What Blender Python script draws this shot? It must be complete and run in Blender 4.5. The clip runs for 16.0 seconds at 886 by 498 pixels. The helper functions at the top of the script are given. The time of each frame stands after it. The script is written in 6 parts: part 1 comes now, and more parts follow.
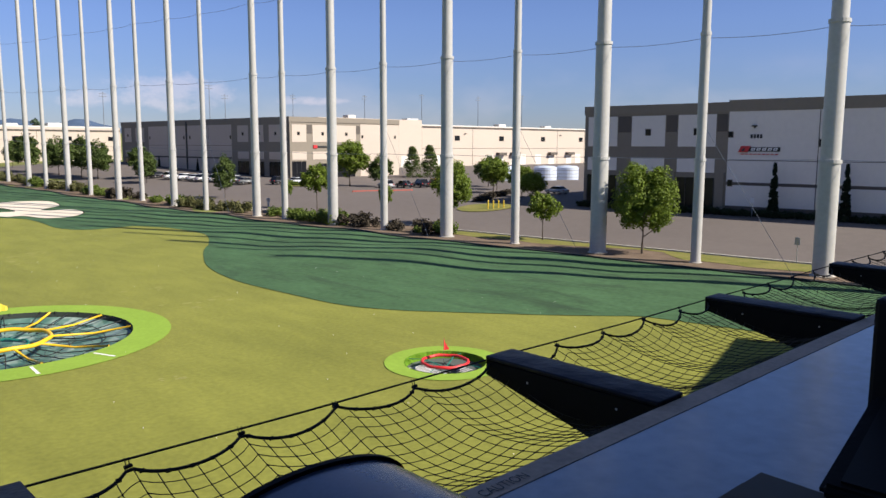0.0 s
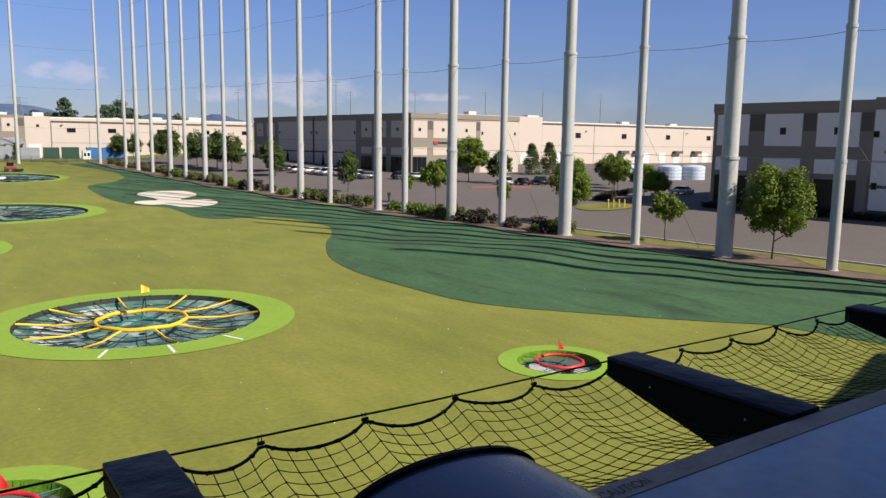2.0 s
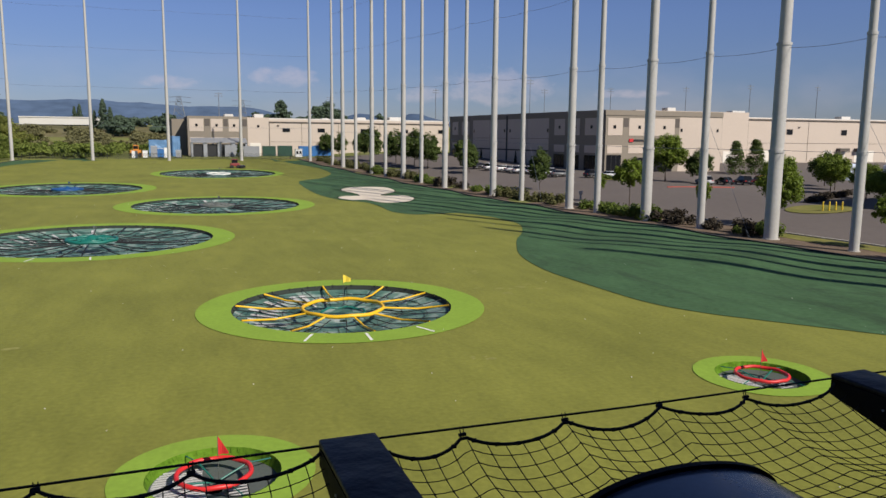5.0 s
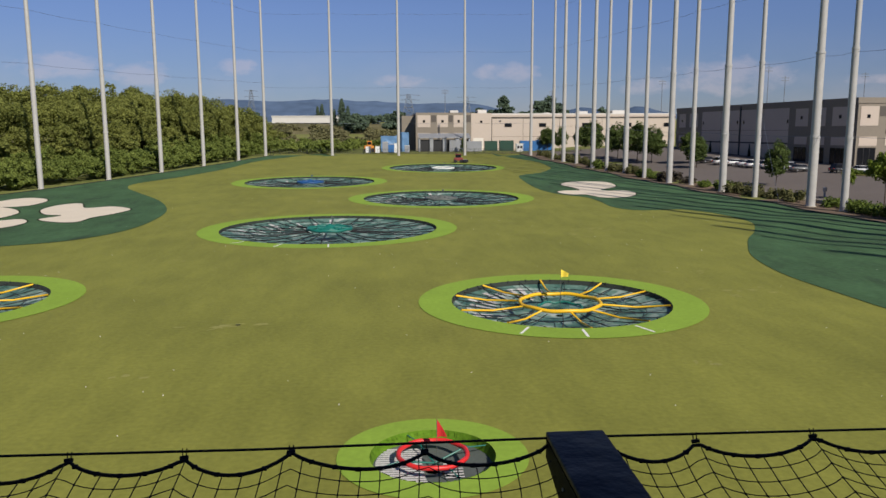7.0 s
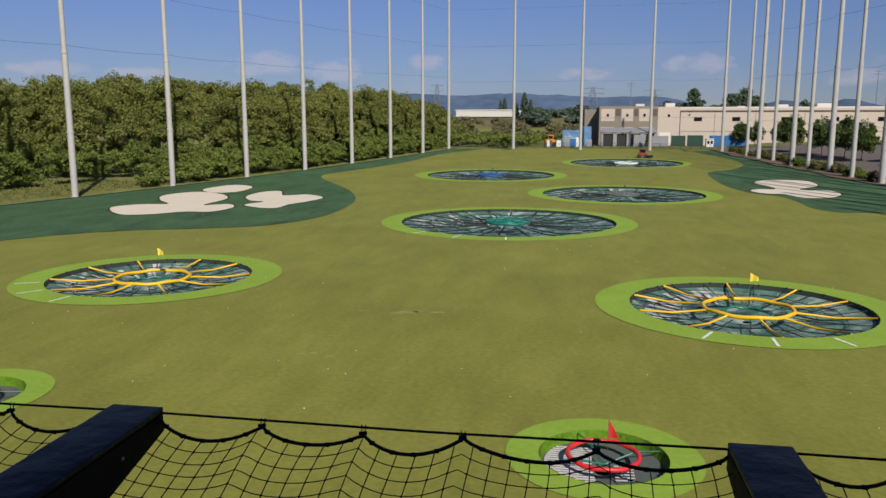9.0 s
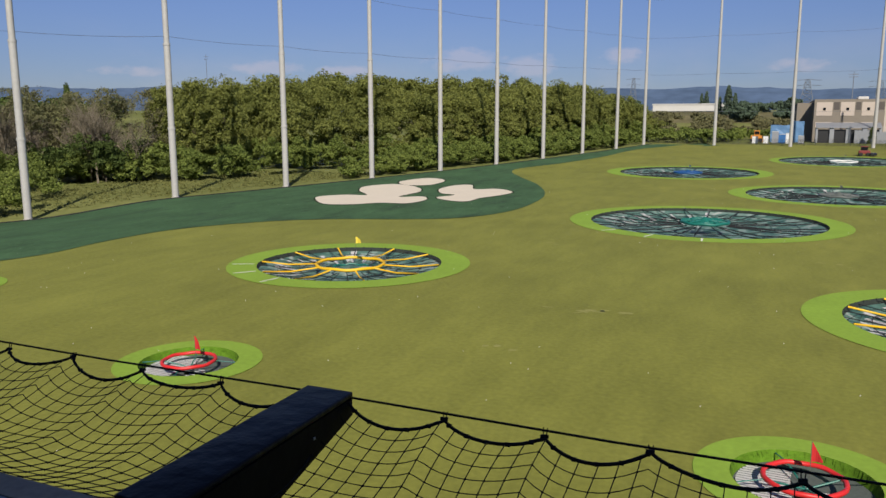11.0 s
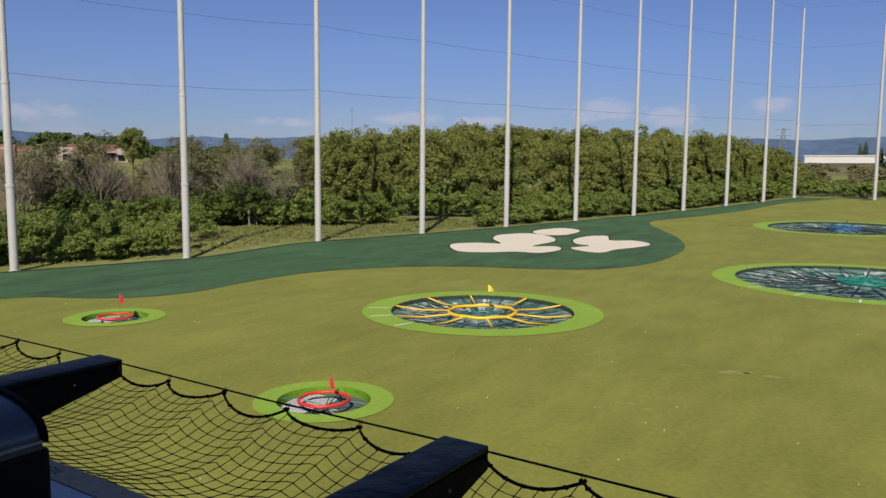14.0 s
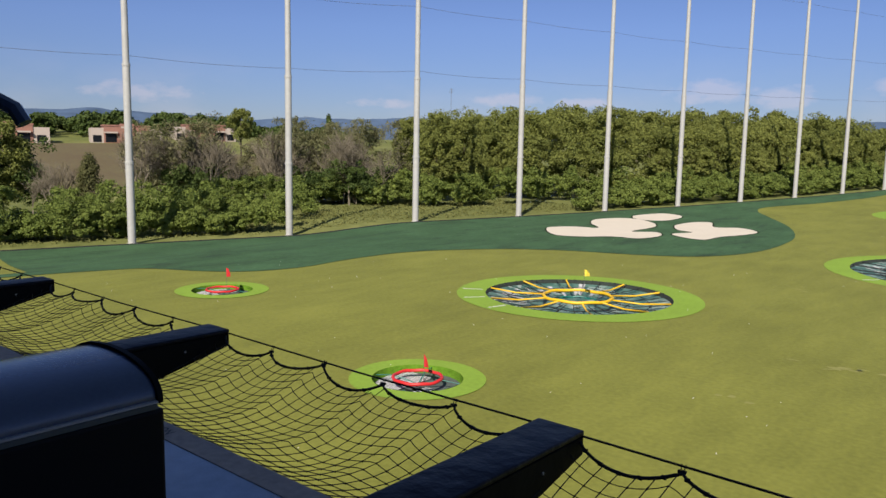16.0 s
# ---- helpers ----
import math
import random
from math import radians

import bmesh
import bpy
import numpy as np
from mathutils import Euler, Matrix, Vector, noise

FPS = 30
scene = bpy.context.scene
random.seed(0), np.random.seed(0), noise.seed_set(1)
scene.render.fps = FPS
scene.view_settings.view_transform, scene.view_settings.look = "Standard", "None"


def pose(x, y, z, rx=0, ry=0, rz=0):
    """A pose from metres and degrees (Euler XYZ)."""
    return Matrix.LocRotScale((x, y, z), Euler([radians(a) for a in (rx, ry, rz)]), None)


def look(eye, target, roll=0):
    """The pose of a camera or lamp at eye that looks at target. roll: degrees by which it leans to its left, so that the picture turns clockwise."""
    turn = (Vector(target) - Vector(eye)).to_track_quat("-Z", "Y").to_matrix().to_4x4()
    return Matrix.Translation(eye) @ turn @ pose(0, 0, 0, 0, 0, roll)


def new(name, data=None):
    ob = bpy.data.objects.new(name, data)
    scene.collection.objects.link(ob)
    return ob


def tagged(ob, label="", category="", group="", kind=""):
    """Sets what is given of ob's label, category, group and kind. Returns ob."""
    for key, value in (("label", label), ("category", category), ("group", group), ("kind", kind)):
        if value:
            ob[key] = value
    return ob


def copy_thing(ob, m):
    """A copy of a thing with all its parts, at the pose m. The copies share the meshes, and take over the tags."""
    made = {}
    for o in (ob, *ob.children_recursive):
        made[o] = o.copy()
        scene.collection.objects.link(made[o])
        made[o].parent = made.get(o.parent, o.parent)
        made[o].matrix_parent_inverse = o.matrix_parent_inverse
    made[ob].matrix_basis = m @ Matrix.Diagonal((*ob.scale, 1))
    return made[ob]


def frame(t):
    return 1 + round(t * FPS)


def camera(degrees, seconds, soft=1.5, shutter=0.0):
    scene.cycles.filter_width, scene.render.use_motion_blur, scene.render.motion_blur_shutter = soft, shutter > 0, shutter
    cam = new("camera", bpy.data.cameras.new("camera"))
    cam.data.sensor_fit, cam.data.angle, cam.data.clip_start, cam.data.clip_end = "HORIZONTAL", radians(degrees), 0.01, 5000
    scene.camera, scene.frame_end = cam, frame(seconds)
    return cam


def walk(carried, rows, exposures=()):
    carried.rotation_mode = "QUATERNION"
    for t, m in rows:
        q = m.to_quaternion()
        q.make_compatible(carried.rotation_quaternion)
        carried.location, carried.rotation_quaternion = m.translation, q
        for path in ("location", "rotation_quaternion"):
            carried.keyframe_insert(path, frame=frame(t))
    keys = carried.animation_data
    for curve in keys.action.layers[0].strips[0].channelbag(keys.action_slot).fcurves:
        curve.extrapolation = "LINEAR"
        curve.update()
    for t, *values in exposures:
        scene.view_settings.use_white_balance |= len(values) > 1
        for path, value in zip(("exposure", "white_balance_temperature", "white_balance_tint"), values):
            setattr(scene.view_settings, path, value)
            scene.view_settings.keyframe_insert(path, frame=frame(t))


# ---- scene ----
cam = camera(60.1, 16.0)
PATH = [
    (0, (-0.813, 0.466, 10.428), (0.5501, 1.9049, 10.1604), 0.17),
    (0.5, (-0.824, 0.467, 10.427), (0.5026, 1.9391, 10.1565), 0.50),
    (1, (-0.840, 0.463, 10.433), (0.4261, 1.9871, 10.1606), 0.84),
    (1.5, (-0.841, 0.485, 10.422), (0.3400, 2.0754, 10.1467), 0.89),
    (2, (-0.862, 0.484, 10.425), (0.2655, 2.1123, 10.1465), 0.77),
    (2.5, (-0.879, 0.480, 10.432), (0.1515, 2.1708, 10.1503), 0.75),
    (3, (-0.864, 0.553, 10.413), (0.0663, 2.3010, 10.1320), 0.35),
    (5.5, (-0.954, 0.550, 10.417), (-0.3986, 2.4486, 10.1222), 0.27),
    (6, (-0.977, 0.559, 10.415), (-0.6143, 2.5030, 10.1162), -0.28),
    (6.5, (-0.994, 0.561, 10.413), (-0.7730, 2.5260, 10.1130), -0.46),
    (7, (-1.005, 0.569, 10.410), (-0.8618, 2.5405, 10.1052), -0.19),
    (7.5, (-1.004, 0.570, 10.408), (-0.9123, 2.5439, 10.0993), 0.12),
    (8, (-0.988, 0.564, 10.404), (-1.0645, 2.5382, 10.0930), 0.21),
    (10.5, (-1.054, 0.640, 10.399), (-1.6718, 2.5118, 10.0602), -0.20),
    (11, (-1.044, 0.664, 10.400), (-1.8248, 2.4751, 10.0679), -0.03),
    (11.5, (-1.051, 0.658, 10.403), (-1.9207, 2.4305, 10.0839), 0.11),
    (12, (-1.062, 0.657, 10.407), (-2.0108, 2.3919, 10.1074), 0.51),
    (12.5, (-1.077, 0.656, 10.409), (-2.0959, 2.3540, 10.1289), 0.46),
    (13, (-1.097, 0.655, 10.409), (-2.1596, 2.3315, 10.1636), 0.44),
    (13.5, (-1.100, 0.656, 10.413), (-2.1794, 2.3251, 10.1917), 0.40),
    (14, (-1.103, 0.661, 10.416), (-2.1950, 2.3236, 10.2082), 0.49),
    (14.5, (-1.097, 0.661, 10.416), (-2.1989, 2.3171, 10.2084), 0.48),
    (15, (-1.109, 0.650, 10.413), (-2.2371, 2.2873, 10.1974), 0.63),
    (15.5, (-1.132, 0.669, 10.399), (-2.3483, 2.2392, 10.1643), 0.82),
    (16, (-1.130, 0.667, 10.400), (-2.4172, 2.1759, 10.1425), 1.06),
]
EXPOSURES = [(0.0, 0.77), (1.0, 0.71), (2.0, 0.57), (3.0, 0.33), (5.5, 0.12), (8.0, 0.0), (11.0, 0.08), (12.5, 0.13), (14.5, 0.17), (15.5, 0.24), (16.0, 0.36)]
walk(cam, [(t, look(eye, target, roll)) for t, eye, target, roll in PATH], EXPOSURES)

# ---- world, sun ----
SUN_TO = Vector((0.451 * math.cos(radians(38)), -0.892 * math.cos(radians(38)), math.sin(radians(38))))
world = bpy.data.worlds.new("world")
scene.world = world
world.use_nodes = True
wn, wl = world.node_tree.nodes, world.node_tree.links
wn.clear()
sky = wn.new("ShaderNodeTexSky")
sky.sky_type, sky.sun_disc = "NISHITA", False
sky.sun_elevation, sky.sun_rotation = radians(38), radians(153)
sky.air_density, sky.dust_density, sky.ozone_density = 1.0, 0.0, 4.0
w_out, w_bg = wn.new("ShaderNodeOutputWorld"), wn.new("ShaderNodeBackground")
w_bg.inputs["Strength"].default_value = 0.049
w_geo, w_sep = wn.new("ShaderNodeTexCoord"), wn.new("ShaderNodeSeparateXYZ")
wl.new(w_geo.outputs["Generated"], w_sep.inputs[0])


def w_math(op, a, b=None):
    """A math node of the sky; a and b are sockets or numbers."""
    n = wn.new("ShaderNodeMath")
    n.operation = op
    for k, v in enumerate((a, b)):
        if v is None:
            continue
        if isinstance(v, (int, float)):
            n.inputs[k].default_value = v
        else:
            wl.new(v, n.inputs[k])
    return n.outputs[0]


# low cumulus over the horizon: bearing to the right of +y, elevation, half width and half height in degrees
CLOUDS = ((-21.6, 4.25, 3.4, 0.95), (-16.6, 3.85, 2.3, 0.9), (-10.7, 4.5, 1.5, 0.85), (8.8, 4.2, 2.4, 0.8), (1.5, 3.6, 2.4, 0.5), (24.6, 3.7, 4.4, 1.5), (19.0, 3.0, 3.0, 0.7), (33.5, 3.2, 3.0, 0.4), (-36.0, 3.7, 3.0, 0.6), (-30.5, 3.5, 2.2, 0.5), (-45.0, 3.3, 2.6, 0.45), (-62.0, 3.6, 4.0, 0.7))
w_az = w_math("MULTIPLY", w_math("ARCTAN2", w_sep.outputs[0], w_sep.outputs[1]), 57.2958)
w_el = w_math("MULTIPLY", w_math("ARCSINE", w_sep.outputs[2]), 57.2958)
w_all = None
for c_az, c_el, c_w, c_h in CLOUDS:
    du = w_math("POWER", w_math("ABSOLUTE", w_math("MULTIPLY", w_math("SUBTRACT", w_az, c_az), 1.0 / c_w)), 2.0)
    dv = w_math("POWER", w_math("ABSOLUTE", w_math("MULTIPLY", w_math("SUBTRACT", w_el, c_el), 1.0 / c_h)), 2.0)
    puff = w_math("SUBTRACT", 1.0, w_math("ADD", du, dv))
    w_all = puff if w_all is None else w_math("MAXIMUM", w_all, puff)
w_map = wn.new("ShaderNodeMapping")
w_map.inputs["Scale"].default_value = (26.0, 26.0, 52.0)
wl.new(w_geo.outputs["Generated"], w_map.inputs[0])
w_noise = wn.new("ShaderNodeTexNoise")
w_noise.inputs["Scale"].default_value, w_noise.inputs["Detail"].default_value = 1.0, 8.0
w_noise.inputs["Roughness"].default_value = 0.6
wl.new(w_map.outputs[0], w_noise.inputs["Vector"])
w_veil = wn.new("ShaderNodeTexNoise")
w_veil.inputs["Scale"].default_value, w_veil.inputs["Detail"].default_value = 0.35, 5.0
wl.new(w_map.outputs[0], w_veil.inputs["Vector"])
w_body = w_math("ADD", w_math("MAXIMUM", w_all, -0.6), w_math("MULTIPLY", w_math("SUBTRACT", w_noise.outputs[0], 0.5), 3.4))
w_ramp = wn.new("ShaderNodeValToRGB")
w_ramp.color_ramp.elements[0].position, w_ramp.color_ramp.elements[1].position = 0.12, 0.95
wl.new(w_body, w_ramp.inputs[0])
w_thin = wn.new("ShaderNodeValToRGB")
w_thin.color_ramp.elements[0].position, w_thin.color_ramp.elements[1].position = 0.45, 0.75
wl.new(w_veil.outputs[0], w_thin.inputs[0])
w_low = wn.new("ShaderNodeMapRange")
w_low.inputs[1].default_value, w_low.inputs[2].default_value, w_low.inputs[3].default_value, w_low.inputs[4].default_value = 2.0, 7.0, 0.16, 0.0
wl.new(w_el, w_low.inputs[0])
w_cover = w_math("ADD", w_math("MULTIPLY", w_ramp.outputs[0], 0.27), w_math("MULTIPLY", w_thin.outputs[0], w_low.outputs[0]))
w_mix = wn.new("ShaderNodeMix")
w_mix.data_type = "RGBA"
w_mix.inputs[7].default_value = (13.0, 11.0, 11.6, 1)
wl.new(w_cover, w_mix.inputs[0])
w_tint = wn.new("ShaderNodeMix")
w_tint.data_type, w_tint.blend_type = "RGBA", "MULTIPLY"
w_tint.inputs[0].default_value = 1.0
w_grad = wn.new("ShaderNodeValToRGB")
gr = w_grad.color_ramp.elements
gr[0].position, gr[1].position = 0.0, 0.45
gr[0].color, gr[1].color = (0.64, 0.69, 0.98, 1), (1.18, 1.14, 1.5, 1)
for p, c in ((0.15, (0.98, 0.99, 1.38, 1)), (0.85, (1.2, 1.08, 1.05, 1))):
    gr.new(p).color = c
wl.new(w_sep.outputs[2], w_grad.inputs[0])
wl.new(w_grad.outputs[0], w_tint.inputs[7])
wl.new(sky.outputs[0], w_tint.inputs[6])
wl.new(w_tint.outputs[2], w_mix.inputs[6])
wl.new(w_mix.outputs[2], w_bg.inputs["Color"])
wl.new(w_bg.outputs[0], w_out.inputs[0])

sun = new("sun", bpy.data.lights.new("sun", "SUN"))
sun.data.energy, sun.data.angle, sun.data.color = 5.0, radians(0.5), (1.0, 0.93, 0.82)
sun.matrix_world = look(SUN_TO * 100, (0, 0, 0))

# ---- materials ----


def mat(name, base, rough=0.7, metal=0.0, var=0.15, scale=1.0, fine=0.0, bump=0.0, bscale=None, islands=0.0, objects=0.0, tint=None, translucent=0.0, spec=0.5, streak=0.0):
    """Principled surface with noise at two scales. var: lightness swing; scale: coarse noise per metre; tint: second colour."""
    m = bpy.data.materials.new(name)
    m.use_nodes = True
    nt = m.node_tree
    n, l = nt.nodes, nt.links
    bsdf = n["Principled BSDF"]
    bsdf.inputs["Roughness"].default_value, bsdf.inputs["Metallic"].default_value = rough, metal
    bsdf.inputs["Specular IOR Level"].default_value = spec
    tc = n.new("ShaderNodeTexCoord")
    no = n.new("ShaderNodeTexNoise")
    no.inputs["Scale"].default_value, no.inputs["Detail"].default_value = scale, 6.0
    l.new(tc.outputs["Object"], no.inputs["Vector"])
    no2 = n.new("ShaderNodeTexNoise")
    no2.inputs["Scale"].default_value, no2.inputs["Detail"].default_value = (fine or scale * 14), 4.0
    l.new(tc.outputs["Object"], no2.inputs["Vector"])
    add = n.new("ShaderNodeMath")
    add.operation = "ADD"
    l.new(no.outputs[0], add.inputs[0])
    l.new(no2.outputs[0], add.inputs[1])
    last = add
    if streak:
        mp = n.new("ShaderNodeMapping")
        mp.inputs["Rotation"].default_value = (0, 0, 0.7)
        mp.inputs["Scale"].default_value = (0.55, 0.17, 1.0)
        l.new(tc.outputs["Object"], mp.inputs[0])
        no3 = n.new("ShaderNodeTexNoise")
        no3.inputs["Scale"].default_value, no3.inputs["Detail"].default_value = 1.0, 7.0
        no3.inputs["Roughness"].default_value = 0.7
        l.new(mp.outputs[0], no3.inputs["Vector"])
        sa = n.new("ShaderNodeMath")
        sa.operation = "MULTIPLY_ADD"
        sa.inputs[1].default_value = streak
        l.new(no3.outputs[0], sa.inputs[0])
        l.new(last.outputs[0], sa.inputs[2])
        last = sa
    for kind, amount in (("island", islands), ("object", objects)):
        if amount:
            src = n.new("ShaderNodeNewGeometry") if kind == "island" else n.new("ShaderNodeObjectInfo")
            mm = n.new("ShaderNodeMath")
            mm.operation = "MULTIPLY_ADD"
            mm.inputs[1].default_value = amount
            l.new(src.outputs["Random Per Island" if kind == "island" else "Random"], mm.inputs[0])
            l.new(last.outputs[0], mm.inputs[2])
            last = mm
    total = islands + objects
    mr = n.new("ShaderNodeMapRange")
    mr.inputs[1].default_value, mr.inputs[2].default_value = 0.6 + 0.28 * streak, 1.4 + total + 0.72 * streak
    l.new(last.outputs[0], mr.inputs[0])
    mx = n.new("ShaderNodeMix")
    mx.data_type = "RGBA"
    second = tint or base
    mx.inputs[6].default_value = (*[c * (1 - var) for c in base], 1)
    mx.inputs[7].default_value = (*[min(1, c * (1 + var)) for c in second], 1)
    l.new(mr.outputs[0], mx.inputs[0])
    l.new(mx.outputs[2], bsdf.inputs["Base Color"])
    if bump:
        b = n.new("ShaderNodeBump")
        b.inputs["Strength"].default_value, b.inputs["Distance"].default_value = 1.0, bump
        nb = n.new("ShaderNodeTexNoise")
        nb.inputs["Scale"].default_value, nb.inputs["Detail"].default_value = (bscale or scale * 10), 4.0
        l.new(tc.outputs["Object"], nb.inputs["Vector"])
        l.new(nb.outputs[0], b.inputs["Height"])
        l.new(b.outputs[0], bsdf.inputs["Normal"])
    if translucent:
        tr = n.new("ShaderNodeBsdfTranslucent")
        l.new(mx.outputs[2], tr.inputs[0])
        ms = n.new("ShaderNodeMixShader")
        ms.inputs[0].default_value = translucent
        l.new(bsdf.outputs[0], ms.inputs[1])
        l.new(tr.outputs[0], ms.inputs[2])
        l.new(ms.outputs[0], n["Material Output"].inputs[0])
    return m


M_TURF = mat("turf", (0.168, 0.175, 0.030), 0.85, var=0.34, scale=0.11, fine=4.0, bump=0.010, bscale=22, spec=0.2, tint=(0.194, 0.196, 0.036), streak=1.15)
M_TURF.node_tree.nodes["Principled BSDF"].inputs["Sheen Weight"].default_value = 0.03
M_TURF.node_tree.nodes["Principled BSDF"].inputs["Sheen Tint"].default_value = (0.95, 1.0, 0.5, 1)
M_DARK = mat("dark_turf", (0.052, 0.108, 0.047), 0.85, streak=1.1, var=0.46, scale=0.16, fine=2.4, bump=0.05, bscale=1.1, spec=0.2)


def soil(m, colour, amount, stretch, turn, low, high):
    """Ragged stains drawn out along the brushing of the turf."""
    n, l = m.node_tree.nodes, m.node_tree.links
    bsdf = n["Principled BSDF"]
    base = bsdf.inputs["Base Color"].links[0].from_socket
    tc, mp, no, mr, mx = [n.new("ShaderNode" + k) for k in ("TexCoord", "Mapping", "TexNoise", "MapRange", "Mix")]
    mp.inputs["Rotation"].default_value, mp.inputs["Scale"].default_value = (0, 0, turn), stretch
    no.inputs["Scale"].default_value, no.inputs["Detail"].default_value, no.inputs["Roughness"].default_value = 1.0, 8.0, 0.72
    no.inputs["Distortion"].default_value = 0.6
    l.new(tc.outputs["Object"], mp.inputs[0])
    l.new(mp.outputs[0], no.inputs["Vector"])
    l.new(no.outputs[0], mr.inputs[0])
    mr.inputs[1].default_value, mr.inputs[2].default_value, mr.inputs[4].default_value = low, high, amount
    mx.data_type = "RGBA"
    mx.inputs[7].default_value = (*colour, 1)
    l.new(mr.outputs[0], mx.inputs[0])
    l.new(base, mx.inputs[6])
    l.new(mx.outputs[2], bsdf.inputs["Base Color"])


soil(M_DARK, (0.030, 0.052, 0.028), 0.75, (0.34, 0.10, 1), 0.25, 0.50, 0.68)
M_RING = mat("bright_turf", (0.222, 0.338, 0.042), 0.85, var=0.14, scale=0.3, fine=4, spec=0.2)
M_MEADOW = mat("brown_meadow", (0.165, 0.118, 0.075), 0.95, var=0.25, scale=0.05, fine=0.8, spec=0.1, tint=(0.13, 0.115, 0.055))
M_DRY = mat("olive_meadow", (0.088, 0.094, 0.04), 0.95, var=0.35, scale=0.04, fine=0.5, spec=0.1, tint=(0.17, 0.145, 0.075))
M_SAND = mat("white_turf", (0.66, 0.58, 0.47), 0.85, var=0.06, scale=0.3, fine=5, spec=0.2)
M_WHITE = mat("white_line", (0.72, 0.72, 0.66), 0.7, var=0.05, scale=2)
M_GRASS = mat("meadow", (0.135, 0.165, 0.043), 0.9, var=0.3, scale=0.03, fine=0.6, tint=(0.18, 0.18, 0.062), spec=0.1)
M_LAWN = mat("lawn", (0.13, 0.16, 0.03), 0.9, var=0.25, scale=0.4, fine=5, tint=(0.2, 0.17, 0.06), spec=0.1)
M_MULCH = mat("bark_mulch", (0.155, 0.114, 0.083), 0.95, var=0.42, scale=0.5, fine=6, bump=0.03, spec=0.1)
M_ASPHALT = mat("asphalt", (0.128, 0.108, 0.098), 0.9, var=0.12, scale=0.05, fine=1.2, bump=0.004, bscale=40, spec=0.3)
M_KERB = mat("kerb_concrete", (0.42, 0.39, 0.34), 0.9, var=0.1, scale=1)
M_POLE = mat("pole_paint", (0.41, 0.40, 0.38), 0.45, var=0.11, scale=0.5, fine=3)
M_CABLE = mat("cable", (0.11, 0.13, 0.17), 0.6, var=0.05)
M_ROPE = mat("black_rope", (0.012, 0.012, 0.014), 0.8, var=0.2, scale=30)
M_PAD = mat("navy_vinyl", (0.0032, 0.005, 0.014), 0.5, spec=0.22, var=0.2, scale=3, bump=0.028, bscale=5)
M_PADSIDE = mat("black_vinyl", (0.003, 0.003, 0.004), 0.7, spec=0.15, var=0.2, scale=3, bump=0.006, bscale=9)
M_FLOOR = mat("coated_floor", (0.235, 0.29, 0.355), 0.17, spec=0.9, var=0.24, scale=1.3, fine=9, bump=0.001, bscale=60)
M_EDGE = mat("edge_concrete", (0.46, 0.35, 0.27), 0.75, var=0.26, scale=2.6, fine=22)
M_SHELL = mat("glossy_dark_shell", (0.055, 0.075, 0.125), 0.24, var=0.1, scale=6, spec=1.0)
M_BLACK = mat("black_metal", (0.004, 0.004, 0.005), 0.55, var=0.15, scale=6, spec=0.18)
M_STUCCO = mat("building_wall", (0.5, 0.49, 0.47), 0.9, var=0.05, scale=0.5)
M_CEIL = mat("dark_ceiling", (0.05, 0.05, 0.055), 0.9, var=0.1)
M_CREAM = mat("cream_panel", (0.50, 0.425, 0.36), 0.9, var=0.04, scale=0.12, fine=1.5, spec=0.2)
M_WPANEL = mat("white_panel", (0.70, 0.66, 0.62), 0.9, var=0.05, scale=0.12, fine=1.5, spec=0.2)
M_CYPRESS = mat("cypress_leaf", (0.013, 0.02, 0.010), 0.8, var=0.3, scale=1.5, islands=0.5, spec=0.1)
M_TAUPE = mat("taupe_panel", (0.23, 0.20, 0.162), 0.9, var=0.06, scale=0.15, fine=1.5, spec=0.2)
M_DTAUPE = mat("dark_taupe_panel", (0.11, 0.096, 0.085), 0.9, var=0.06, scale=0.15, spec=0.2)
M_GLASS = mat("dark_glazing", (0.01, 0.011, 0.014), 0.12, var=0.1, spec=0.25)
M_ROOFW = mat("white_roof", (0.55, 0.53, 0.5), 0.8, var=0.05, scale=0.2)
M_RED = mat("red_tube", (0.62, 0.025, 0.025), 0.45, var=0.08, scale=3)
M_YEL = mat("yellow_tube", (0.78, 0.46, 0.014), 0.45, var=0.08, scale=3)
M_TEAL = mat("teal_tube", (0.009, 0.14, 0.108), 0.45, var=0.08, scale=3)
M_BLUE = mat("blue_tube", (0.012, 0.07, 0.21), 0.45, var=0.08, scale=3)
M_BROWN = mat("grey_tube", (0.10, 0.11, 0.10), 0.5, var=0.08, scale=3)
M_WTUBE = mat("white_tube", (0.75, 0.74, 0.7), 0.5, var=0.05, scale=3)
M_LEAF = mat("street_tree_leaf", (0.062, 0.108, 0.012), 0.6, var=0.25, scale=0.6, islands=0.8, tint=(0.180, 0.238, 0.028), translucent=0.3, spec=0.25)
M_LEAFD = mat("dark_leaf", (0.04, 0.075, 0.016), 0.7, var=0.3, scale=0.4, islands=0.8, tint=(0.09, 0.12, 0.03), translucent=0.25, spec=0.2)
M_WOOD = mat("woodland_leaf", (0.118, 0.152, 0.034), 0.7, var=0.3, scale=0.05, fine=0.3, islands=0.7, tint=(0.25, 0.262, 0.068), translucent=0.4, spec=0.2)
M_TWIG = mat("bare_twigs", (0.13, 0.11, 0.08), 0.9, var=0.3, scale=0.2, islands=0.6, tint=(0.2, 0.17, 0.125), spec=0.1)
M_BARK = mat("bark", (0.075, 0.055, 0.042), 0.95, var=0.3, scale=3, bump=0.02)
